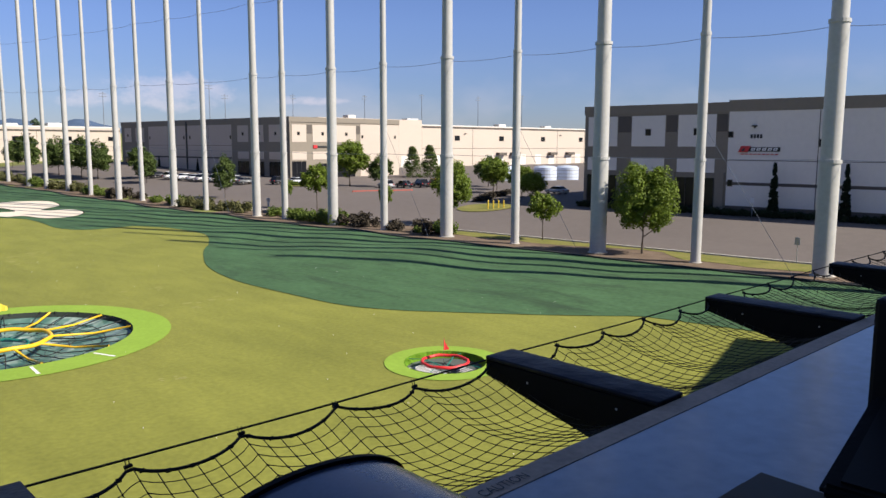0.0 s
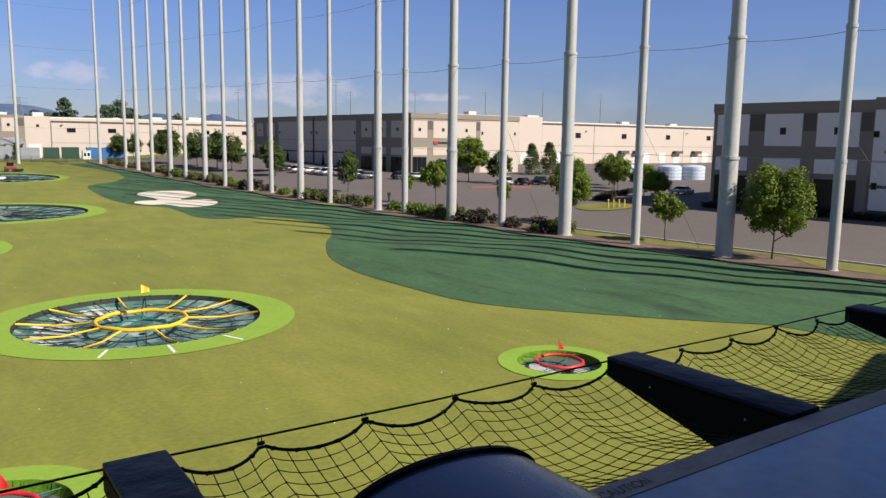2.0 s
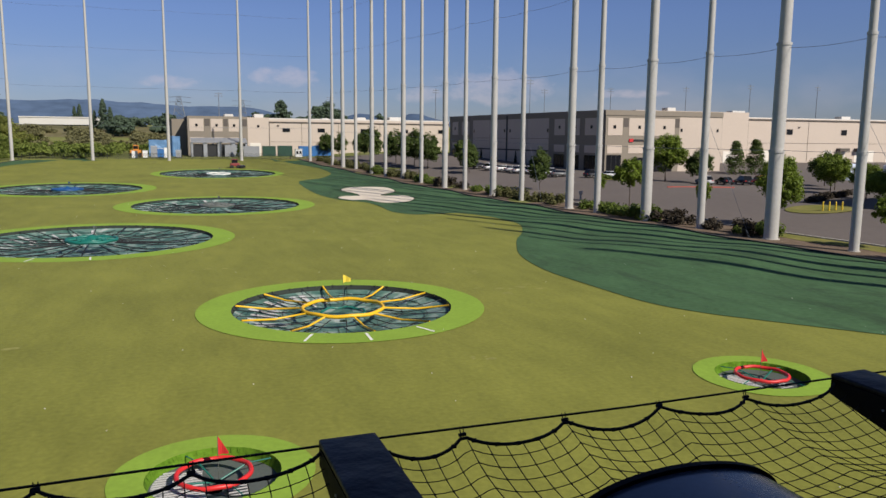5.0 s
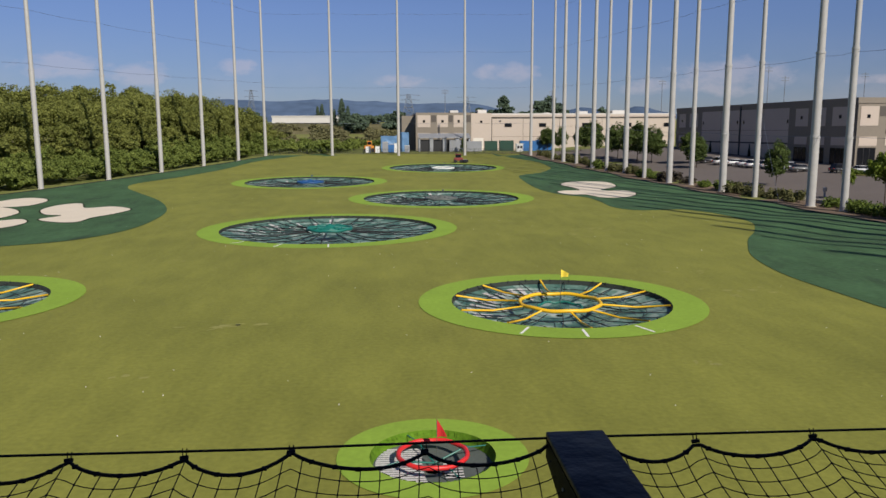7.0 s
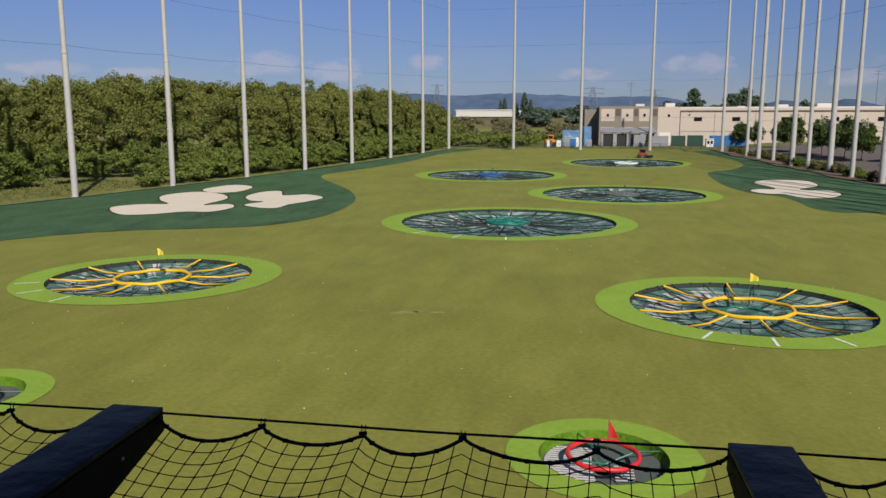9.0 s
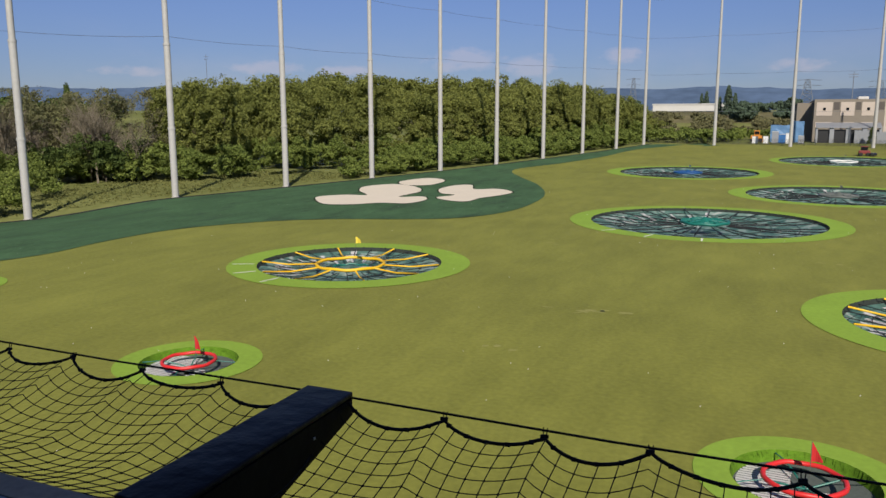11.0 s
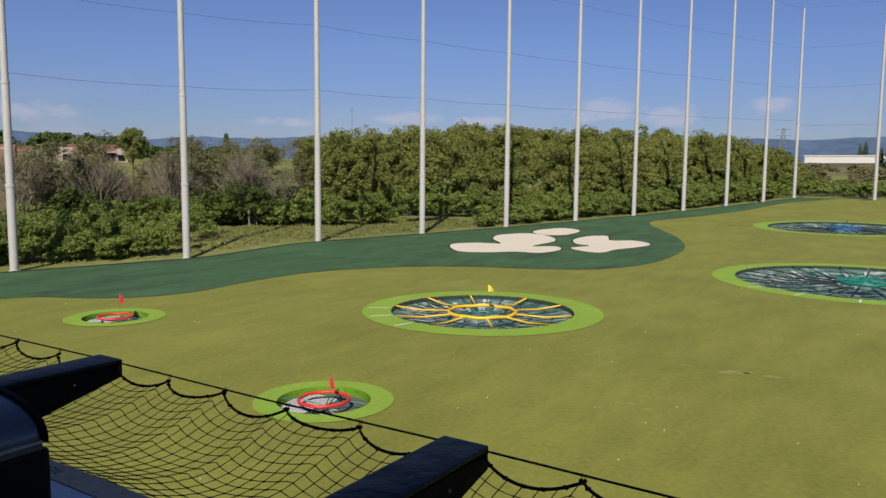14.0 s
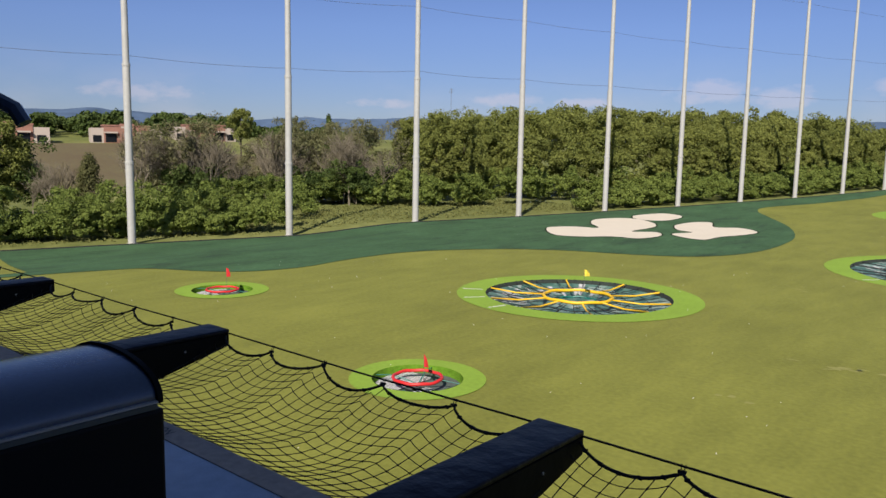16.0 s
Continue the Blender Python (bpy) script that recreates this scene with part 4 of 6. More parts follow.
dv.matrix_world = Matrix.Translation((-9.2, 41.75, gz(-9, 41.7) + 0.04))
tagged(dv, "small dark divot torn in the turf", "divot")

# ---- deck fittings ----
def slanted(bm, lo, hi, size, thick):
    """A slab whose long edge runs from lo to hi, reaching `size` towards the camera side."""
    lo, hi = Vector(lo), Vector(hi)
    side = Vector(size)
    n = (hi - lo).cross(side).normalized()
    n = n if n.z > 0 else -n
    v = [bm.verts.new(p - n * k) for k in (0, thick) for p in (lo, hi, hi + side, lo + side)]
    for q in ((0, 1, 2, 3), (7, 6, 5, 4), (0, 4, 5, 1), (1, 5, 6, 2), (2, 6, 7, 3), (3, 7, 4, 0)):
        bm.faces.new([v[k] for k in q])
    bmesh.ops.recalc_face_normals(bm, faces=bm.faces[:])
    return bm


cons = empty("game_console", Matrix.Translation((0, 0, FZ)), "black game console with a slanted screen on a post", "console")
bm = slanted(bmesh.new(), (1.70, 1.345, 9.34 - FZ), (2.44, 1.42, 9.465 - FZ), (0.03, -0.62, -0.005), 0.06)
bmesh.ops.bevel(bm, geom=bm.edges[:], offset=0.022, segments=3, affect="EDGES")
part("bezel", bm, M_PADSIDE, cons, "dark blue grey bezel")
part("screen", slanted(bmesh.new(), (1.745, 1.29, 9.356 - FZ), (2.41, 1.365, 9.465 - FZ), (0.03, -0.5, -0.005), 0.012), M_BLACK, cons, "black glass screen")
part("post", boxes((1.95, 2.15, 1.0, 1.15, 0.0, 0.52), bevel=0.02), M_BLACK, cons)
part("base_plate", boxes((1.8, 2.3, 0.85, 1.3, 0.0, 0.02), bevel=0.006), M_BLACK, cons)
part("back_box", boxes((2.5, 2.9, 0.6, 1.46, 0.0, 0.98), bevel=0.02), M_BLACK, cons)
tray = empty("ball_tray", Matrix.Translation((0, 0, FZ)), "black rounded ball tray lying on the deck", "tray")
bm = slanted(bmesh.new(), (1.53, 1.80, 0.275), (2.2, 1.78, 0.285), (0.0, -0.4, -0.01), 0.285)
bmesh.ops.bevel(bm, geom=bm.edges[:], offset=0.07, segments=5, affect="EDGES")
part("body", bm, M_BLACK, tray, smooth=True)
sens = empty("sensor_stand", Matrix.Translation((-3.95, 1.2, FZ)), "slim black stand with a hooked sensor head", "sensor stand")
part("post", tube(bmesh.new(), [(0, 0, 0.0), (0, 0, 1.62)], 0.02, 8), M_BLACK, sens)
part("base_plate", lathe(bmesh.new(), [(0.16, 0.0), (0.16, 0.02), (0.03, 0.04)], 20), M_BLACK, sens)
part("arm", tube(bmesh.new(), [(0, 0, 1.62), (0.1, 0.06, 1.665), (0.42, 0.27, 1.668), (0.49, 0.315, 1.65)], 0.012, 8), M_BLACK, sens)
part("head", tube(bmesh.new(), [(0.47, 0.3, 1.665), (0.515, 0.33, 1.64), (0.535, 0.345, 1.60)], 0.022, 8), M_SHELL, sens)

M_STENCIL = mat("stencil_grey", (0.085, 0.082, 0.08), 0.8, var=0.2, scale=30)
fc = bpy.data.curves.new("caution_stencil", "FONT")
fc.body, fc.size, fc.align_x, fc.align_y = "CAUTION", 0.088, "LEFT", "BOTTOM"
fc.space_character = 1.0
tmp = new("text_source", fc)
dg = bpy.context.evaluated_depsgraph_get()
me = bpy.data.meshes.new_from_object(tmp.evaluated_get(dg))
bpy.data.objects.remove(tmp)
me.materials.clear()
me.materials.append(M_STENCIL)
for k in range(-2, 3):
    st = new("caution_stencil", me)
    st.matrix_world = Matrix.Translation((1.575 + 2 * S * k, 2.693, FZ + 0.008)) @ Matrix.Diagonal((0.82, 1, 1, 1))
    tagged(st, "dark grey stencilled caution word on the deck edge", "stencil", "caution stencils")

# ---- warehouses ----
M_SIGNW = mat("sign_white", (0.7, 0.7, 0.7), 0.6, var=0.05)
M_SIGNR = mat("sign_red", (0.5, 0.02, 0.025), 0.5, var=0.05)
M_SIGNK = mat("sign_black", (0.02, 0.02, 0.022), 0.5, var=0.05)
M_DOOR = mat("roller_door", (0.66, 0.62, 0.55), 0.7, var=0.05)


class Facade:
    """Panels, openings and fittings on a wall whose outside is local -y."""

    def __init__(self, root, paint=None):
        self.root, self.paint = root, paint or M_CREAM

    def add(self, name, s0, s1, z0, z1, material, proud=0.06, parent=None, deep=0.05, label=""):
        return part(name, boxes((s0, s1, -proud, deep, z0, z1)), material, parent or self.root, label)

    def window(self, s, z, w, h):
        f = self.add("window", s - w / 2, s + w / 2, z - h / 2, z + h / 2, M_DTAUPE, 0.10)
        part("pane", boxes((s - w / 2 + 0.08, s + w / 2 - 0.08, -0.13, -0.02, z - h / 2 + 0.08, z + h / 2 - 0.08)), M_GLASS, f)

    def panel(self, s0, s1, z0, z1, win=None):
        self.add("panel", s0, s1, z0, z1, self.paint)
        if win:
            self.window(*win)

    # a near-black glassy sheet stands in for the shade of a ground floor recess
    def dark_bay(self, s0, s1, z0, z1, mullions=4):
        g = self.add("glazing", s0, s1, z0, z1, M_GLASS, 0.03)
        for k in range(mullions + 1):
            s = s0 + (s1 - s0) * k / mullions
            part("mullion", boxes((s - 0.05, s + 0.05, -0.08, 0.0, z0, z1)), M_SIGNK, g)

    def lamp(self, s, z):
        l = part("wall_lamp", boxes((s - 0.3, s + 0.3, -0.55, -0.06, z, z + 0.16), bevel=0.03), M_SIGNK, self.root)
        part("bracket", boxes((s - 0.06, s + 0.06, -0.25, 0.0, z - 0.22, z)), M_SIGNK, l)


def wall_root(name, origin, along, label):
    return empty(name, Matrix.Translation((*origin, 0)) @ Matrix.Rotation(math.atan2(along[1], along[0]), 4, "Z"), label, "building", "warehouses")


def joints(f, ss, z0, z1, zs=(), s0=0, s1=0):
    for s in ss:
        f.add("panel_joint", s - 0.05, s + 0.05, z0, z1, M_DTAUPE, 0.065)
    for z in zs:
        f.add("panel_joint", s0, s1, z - 0.04, z + 0.04, M_DTAUPE, 0.065)


# warehouse beside the road, facade in shade
wa = wall_root("warehouse", (95.1, 70.6), (0.103, -0.995), "taupe and cream two storey tilt-up warehouse across the road")
part("wall", boxes((0, 75, 0.0, 60, 0.8, 16.0)), M_TAUPE, wa)
part("parapet", boxes((-0.1, 21.6, -0.1, 60.1, 15.0, 16.25)), M_TAUPE, wa)
part("parapet", boxes((21.6, 75.1, -0.12, 60.12, 15.0, 16.5)), M_TAUPE, wa)
part("roof", boxes((0.2, 74.8, 0.2, 59.8, 16.0, 16.1)), M_ROOFW, wa)
fa = Facade(wa, M_WPANEL)
fa.add("wall_face", 21.7, 75, 1.0, 15.0, M_WPANEL, 0.05)
for s0, s1 in ((0.6, 5.4), (7.7, 12.8), (14.7, 20.0)):
    fa.panel(s0, s1, 10.4, 14.7)
    fa.panel(s0, s1, 6.9, 8.8)
    fa.dark_bay(s0, s1, 1.4, 6.2, 4)
    fa.window((s0 + s1) / 2, 12.4, 0.85, 0.95)
for s0, s1 in ((5.55, 7.55), (12.95, 14.55), (20.15, 21.5)):
    fa.add("panel", s0, s1, 12.4, 14.7, M_DTAUPE, 0.05)
    fa.add("pilaster", s0 + 0.1, s1 - 0.1, 1.0, 6.9, M_TAUPE, 0.25)
joints(fa, (32.9, 43.5, 54.0, 64.5), 1.0, 15.0, (8.6,), 21.7, 75)
fa.add("stripe", 21.7, 75, 5.35, 5.75, M_DTAUPE, 0.075)
fa.add("plinth", 21.7, 75, 1.0, 2.6, M_DTAUPE, 0.07)
fa.window(22.0, 12.0, 0.7, 0.8)
fa.window(22.2, 5.6, 0.7, 0.9)
fa.window(33.1, 10.9, 0.35, 1.0)
fa.lamp(25.1, 13.0)
fa.lamp(33.6, 12.2)
for k in range(4):
    fa.add("number_bar", 24.6 + 0.4 * k, 24.88 + 0.4 * k, 11.5, 12.0, M_SIGNK, 0.09)
sg = fa.add("sign_board", 24.4, 28.4, 9.78, 10.36, M_SIGNK, 0.12, label="dark lettering band of a sign in red, black and white")


def lean(bm, s0, s1, z0, z1, skew, y0, y1):
    """An upright slab whose ends lean like italic strokes."""
    q = [(s0, z0), (s1, z0), (s1 + skew, z1), (s0 + skew, z1)]
    a, b = [bm.verts.new((s, y0, z)) for s, z in q], [bm.verts.new((s, y1, z)) for s, z in q]
    bm.faces.new(a)
    bm.faces.new(b[::-1])
    for i in range(4):
        bm.faces.new((a[i - 1], b[i - 1], b[i], a[i]))
    bmesh.ops.recalc_face_normals(bm, faces=bm.faces[:])
    return bm


part("emblem", lean(bmesh.new(), 23.1, 24.3, 9.68, 10.5, 0.4, -0.22, -0.05), M_SIGNR, sg)
part("emblem", lean(bmesh.new(), 23.55, 23.85, 9.8, 10.2, 0.2, -0.25, -0.05), M_SIGNK, sg)
for k in range(5):
    part("sign_block", lean(bmesh.new(), 24.72 + 0.7 * k, 25.22 + 0.7 * k, 9.9, 10.27, 0.14, -0.2, -0.05), M_SIGNW, sg)
    part("sign_slot", lean(bmesh.new(), 24.92 + 0.7 * k, 25.12 + 0.7 * k, 10.04, 10.12, 0.05, -0.22, -0.05), M_SIGNK, sg)
for k in range(9):
    part("under_bar", boxes((23.5 + 0.54 * k, 23.85 + 0.54 * k, -0.14, -0.05, 9.38, 9.5)), M_SIGNR, sg)
fa.add("door", 34.6, 35.7, 1.5, 3.7, M_DTAUPE, 0.09)

# corner warehouse with its shaded side and lit front
wc = wall_root("warehouse", (89.8, 238.0), (0.103, -0.995), "taupe and cream corner warehouse behind the car park")
part("wall", boxes((0, 80.4, 0, 34, 1.5, 16.6)), M_TAUPE, wc)
part("parapet", boxes((-0.1, 80.5, -0.1, 34.1, 15.9, 17.1)), M_TAUPE, wc)
part("roof", boxes((0.2, 80.2, 0.2, 33.8, 16.9, 17.0)), M_ROOFW, wc)
fc2 = Facade(wc)
for s0, s1 in ((2.0, 6.0), (8.5, 13.5), (60.0, 64.6), (67.3, 70.8), (73.0, 78.2)):
    fc2.panel(s0, s1, 11.2, 15.3)
    fc2.panel(s0, s1, 7.0, 8.8)
    fc2.dark_bay(s0, s1, 2.6, 6.4, 3)
    fc2.window((s0 + s1) / 2, 13.2, 0.8, 0.8)
fc2.add("wall_face", 16.0, 57.4, 2.0, 15.6, M_CREAM, 0.05)
joints(fc2, (26.5, 36.6, 47.0), 2.0, 15.6, (10.3,), 16, 57.4)
fc2.add("downpipe", 36.2, 36.6, 2.0, 16.6, M_SIGNK, 0.3)
fc2.add("stripe", 16.0, 57.4, 6.9, 7.3, M_DTAUPE, 0.075)
for s in (16.8, 35.0, 38.0, 57.0):
    fc2.window(s, 12.4, 0.6, 0.9)
wf = wall_root("warehouse", (98.2, 157.6), (1, 0), "sunlit cream and taupe front of the corner warehouse")
part("wall", boxes((0, 33.6, 0, 2.0, 1.5, 16.6)), M_TAUPE, wf)
part("parapet", boxes((-0.2, 33.7, -0.15, 2.1, 15.9, 17.1)), M_TAUPE, wf)
ff = Facade(wf)
for s0, s1, wins in ((0.6, 4.6, (2.4,)), (6.4, 19.4, (9.3, 16.4))):
    ff.panel(s0, s1, 11.2, 15.3)
    for w in wins:
        ff.window(w, 13.2, 0.75, 0.8)
for s0, s1 in ((0.6, 4.6), (6.4, 19.4)):
    ff.panel(s0, s1, 7.0, 8.9)
ff.add("wall_face", 20.8, 33.5, 2.0, 15.7, M_CREAM, 0.05)
ff.add("panel", 4.8, 6.2, 13.2, 15.3, M_DTAUPE, 0.05)
ff.add("panel", 19.5, 20.7, 13.2, 15.3, M_DTAUPE, 0.05)
# dark sheets in place of the shaded entrance openings
ff.dark_bay(0.5, 4.4, 2.0, 6.6, 3)
ff.dark_bay(8.0, 19.0, 2.0, 6.0, 8)
ff.window(21.4, 12.6, 0.6, 0.8)
ff.window(32.2, 12.6, 0.6, 0.8)
ff.lamp(11.0, 12.0)
sg = ff.add("sign_board", 7.8, 11.0, 9.9, 10.3, M_SIGNK, 0.16, label="small sign with a red square and a dark bar")
part("emblem", boxes((6.5, 7.6, -0.22, -0.05, 9.7, 10.45)), M_SIGNR, sg)
# long cream warehouse behind
wb = wall_root("warehouse", (130.0, 190.0), (1, 0), "long cream warehouse with dock doors behind the car park")
part("wall", boxes((0, 170, 0, 60, 1.5, 17.0)), M_CREAM, wb)
part("wall", boxes((-2, 38.5, -0.6, 30, 1.5, 18.6)), M_CREAM, wb)
part("roof", boxes((39, 169.8, 0.3, 59.8, 17.0, 17.3)), M_ROOFW, wb)
part("gutter", boxes((38.6, 170, -0.25, 0.05, 16.4, 16.8)), M_DTAUPE, wb)
fb = Facade(wb)
joints(fb, (39.0, 62.9, 86.5, 110.3, 128.0), 2.5, 16.4, (9.5,), 39, 170)
for s in (55.3, 77.8, 101.5, 125.5, 148):
    fb.window(s, 13.0, 2.4, 1.7)
for s in (59, 112, 136):
    fb.lamp(s, 14.5)
for s in (44, 50, 70, 75.5, 83, 88, 97, 105, 116, 122, 130):
    d = fb.add("dock_door", s, s + 3.4, 3.0, 7.2, M_DOOR, 0.08)
    if int(s) in (75, 83, 105, 116):
        part("dock_canopy", boxes((s - 0.4, s + 3.8, -1.6, -0.02, 7.0, 8.0), bevel=0.1), M_DTAUPE, d)
d = fb.add("dock_door", 29.5, 34.5, 2.4, 7.0, M_DOOR, 0.72)
for x, w, h in ((20, 3, 1.6), (46, 5, 2.4), (92, 4, 1.4), (120, 4, 1.2)):
    u = empty("roof_unit", wb.matrix_world @ Matrix.Translation((x, 14, 18.55 if x < 39 else 17.25)), "grey air handling unit on a flat roof", "roof unit", "roof units")
    part("casing", boxes((-w / 2, w / 2, -1.5, 1.5, 0, h), bevel=0.08), M_ROOFW, u)
    part("hood", boxes((-w / 2 - 0.3, -w / 2, -0.8, 0.8, h * 0.3, h * 0.8), bevel=0.05), M_KERB, u)

# warehouse at the far end
we = wall_root("warehouse", (4.0, 275.0), (1, 0), "cream and taupe warehouse beyond the far end of the range")
we.location.z = -0.7
part("wall", boxes((5.5, 99.5, 0, 60, 3.0, 16.8)), M_CREAM, we)
part("wall", boxes((5.4, 25.1, -0.5, 50, 3.0, 17.5)), M_TAUPE, we)
part("wall", boxes((25.1, 32.3, -0.5, 40, 3.0, 17.3)), M_CREAM, we)
part("wall_side", boxes((0.6, 5.4, 8, 60, 3.0, 16.6)), M_TAUPE, we)
part("roof", boxes((32.5, 99.3, 0.3, 59.8, 16.8, 17.2)), M_ROOFW, we)
part("gutter", boxes((32.3, 99.5, -0.25, 0.05, 15.6, 16.0)), M_DTAUPE, we)
fe = Facade(we)
for s0, s1 in ((6.0, 10.6), (12.9, 16.8), (18.8, 22.4)):
    fe.add("panel", s0, s1, 12.4, 16.6, M_CREAM, 0.58)
    fe.add("panel", s0, s1, 8.6, 10.4, M_CREAM, 0.58)
    fe.add("window", (s0 + s1) / 2 - 0.4, (s0 + s1) / 2 + 0.4, 14.0, 14.9, M_GLASS, 0.62)
for s0, s1 in ((10.9, 12.6), (17.1, 18.5), (22.7, 24.9)):
    fe.add("panel", s0, s1, 14.2, 16.6, M_DTAUPE, 0.57)
fe.add("window", 28.3, 29.1, 13.9, 14.7, M_GLASS, 0.56)
joints(fe, (32.6, 43.8, 57.0, 72.5, 88.0), 3.2, 15.6, (9.0,), 32.3, 99.5)
fe.add("downpipe", 32.35, 32.6, 3.0, 16.0, M_DTAUPE, 0.2)
for s in (38.4, 50.8, 66.5, 82.0, 96.5):
    fe.window(s, 13.1, 2.6, 1.4)
fe.lamp(35.6, 14.6)
fe.lamp(70.5, 14.6)
fe.add("dock_door", 25.8, 29.4, 3.4, 8.6, M_DOOR, 0.6)
for x, y, w, h in ((19.8, 10, 3, 1.0), (29.6, 6, 3.2, 1.3), (57, 24, 2.4, 0.8), (70, 20, 4, 1.2), (84, 18, 6, 1.5)):
    u = empty("roof_unit", Matrix.Translation((4.0 + x, 275.0 + y, (16.45 if x > 33 else 16.8 if x < 25 else 16.6))), "grey air handling unit on a flat roof", "roof unit", "roof units")
    part("casing", boxes((-w / 2, w / 2, -1.5, 1.5, 0, h), bevel=0.08), M_ROOFW, u)
    part("hood", boxes((-w / 2 - 0.3, -w / 2, -0.8, 0.8, h * 0.3, h * 0.8), bevel=0.05), M_KERB, u)

# ---- foliage ----


def leaf_cloud(centres, radii, per, size, seed, fill=0.45):
    """Small leaf quads round clump centres, as vertex and face arrays."""
    rng = np.random.default_rng(seed)
    c = np.repeat(np.asarray(centres, float), per, 0)
    r = np.repeat(np.asarray(radii, float), per, 0)
    n = len(c)
    d = rng.normal(size=(n, 3))
    d /= np.linalg.norm(d, axis=1)[:, None]
    rad = rng.random(n) ** fill
    p = c + d * (r * rad[:, None] if r.ndim == 2 else (r * rad)[:, None])
    nrm = d * 1.1 + rng.normal(size=(n, 3)) * 0.55 + np.array([0, 0, 0.4])
    nrm /= np.linalg.norm(nrm, axis=1)[:, None]
    t = np.cross(nrm, rng.normal(size=(n, 3)))
    t /= np.linalg.norm(t, axis=1)[:, None]
    b = np.cross(nrm, t)
    s = size * rng.uniform(0.6, 1.4, n)[:, None]
    v = np.stack([p - t * s, p - b * s * 0.85 + t * s * 0.2, p + t * s, p + b * s * 0.85 - t * s * 0.2], 1).reshape(-1, 3)
    f = np.arange(4 * n).reshape(n, 4)
    return v, f


def crown_centres(rng, count, base, top, rx, shape="round"):
    out, rad = [], []
    h = top - base
    while len(out) < count:
        q = rng.normal(size=3)
        q /= np.linalg.norm(q)
        k = rng.uniform(0.45, 0.95)
        z = q[2] * k
        if shape == "cone":
            u = rng.random()
            w = (1 - u) ** 0.8 * rx
            a = rng.uniform(0, 2 * math.pi)
            out.append((w * 0.8 * math.cos(a), w * 0.8 * math.sin(a), base + u * h))
            rad.append(0.25 * rx + 0.25 * w)
            continue
        if shape == "twin":
            lobe = rng.random() < 0.6
            cx, rr, tp = (-0.22 * rx, 0.74 * rx, 1.0) if lobe else (0.42 * rx, 0.56 * rx, 0.98)
            lean = 1.0 - 0.72 * max(0.0, z) ** 1.2
            out.append((cx + q[0] * k * rr * lean, q[1] * k * rx * 0.85 * lean, base + (h * tp) / 2 + z * h * tp / 2))
            rad.append(rx * rng.uniform(0.13, 0.25))
            continue
        squeeze = 1.0 - 0.25 * max(0, z)
        out.append((q[0] * k * rx * squeeze, q[1] * k * rx * squeeze, base + h / 2 + z * h / 2))
        rad.append(rx * rng.uniform(0.16, 0.3))
    return out, rad


def np_mesh(name, v, f, material):
    me = bpy.data.meshes.new(name)
    n = len(f)
    me.vertices.add(len(v))
    me.vertices.foreach_set("co", np.ascontiguousarray(v, dtype=np.float32).ravel())
    me.loops.add(4 * n)
    me.loops.foreach_set("vertex_index", np.ascontiguousarray(f, dtype=np.int32).ravel())
    me.polygons.add(n)
    me.polygons.foreach_set("loop_start", np.arange(0, 4 * n, 4, dtype=np.int32))
    me.polygons.foreach_set("loop_total", np.full(n, 4, dtype=np.int32))
    me.update(calc_edges=True)
    me.materials.append(material)
    return me


def tree_meshes(seed, height, rx, base, leaf, clumps, per, shape="round", material=None):
    rng = np.random.default_rng(seed)
    c, r = crown_centres(rng, clumps, base, height, rx, shape)
    v, f = leaf_cloud(c, r, per, leaf, seed)
    crown = np_mesh("crown", v, f, material or M_LEAF)
    bm = bmesh.new()
    tr = max(0.05, height * 0.014)
    top = base + (height - base) * 0.75
    tube(bm, [(0, 0, -0.2), (0.02, 0.01, base * 0.5), (0.05, -0.03, base), (0.03, 0.03, top)], tr, 8, r1=tr * 0.25)
    for k in range(7):
        a = k * 2.4
        z = base * 0.85 + (top - base) * k / 9
        q = (rx * 0.65 * math.cos(a), rx * 0.65 * math.sin(a), z + rx * 0.6)
        tube(bm, [(0.03, 0, z), (q[0] * 0.5, q[1] * 0.5, z + rx * 0.25), q], tr * 0.5, 5, r1=tr * 0.12)
    me = bpy.data.meshes.new("trunk")
    bm.to_mesh(me)
    bm.free()
    me.materials.append(M_BARK)
    return crown, me


def plant_tree(name, crown, trunk, x, y, scale, turn, label, category="tree", group="street trees", dz=0.0):
    root = empty(name, Matrix.Translation((x, y, gz(x, y) + dz)) @ Matrix.Rotation(turn, 4, "Z") @ Matrix.Diagonal((scale[0], scale[0], scale[1], 1)), label, category, group)
    for nm, me in (("trunk", trunk), ("crown", crown)):
        ob = new(nm, me)
        ob.parent = root
    return root


C1, T1 = tree_meshes(3, 9.5, 3.5, 2.1, 0.13, 120, 95)
C0, T0 = tree_meshes(4, 9.6, 3.7, 2.0, 0.105, 190, 95, "twin")
C2, T2 = tree_meshes(8, 5.6, 2.0, 2.4, 0.12, 56, 75)
C3, T3 = tree_meshes(21, 8.0, 3.1, 1.6, 0.16, 80, 80, material=M_LEAFD)
C4, T4 = tree_meshes(33, 8.0, 1.7, 0.4, 0.13, 60, 60, "cone", M_LEAFD)
plant_tree("street_tree", C0, T0, 64.4, 41.0, (0.95, 0.95), -1.02, "bright green young maple in the bark mulch bed")
plant_tree("street_tree", C2, T2, 65.45, 54.3, (0.96, 0.96), 1.4, "small young maple with a thin trunk")
plant_tree("street_tree", C1, T1, 68.6, 72.0, (0.8, 0.95), 2.4, "bright green young maple behind a net pole")
plant_tree("street_tree", C2, T2, 67.3, 84.0, (0.55, 0.9), 3.4, "thin sapling beside the kerb")
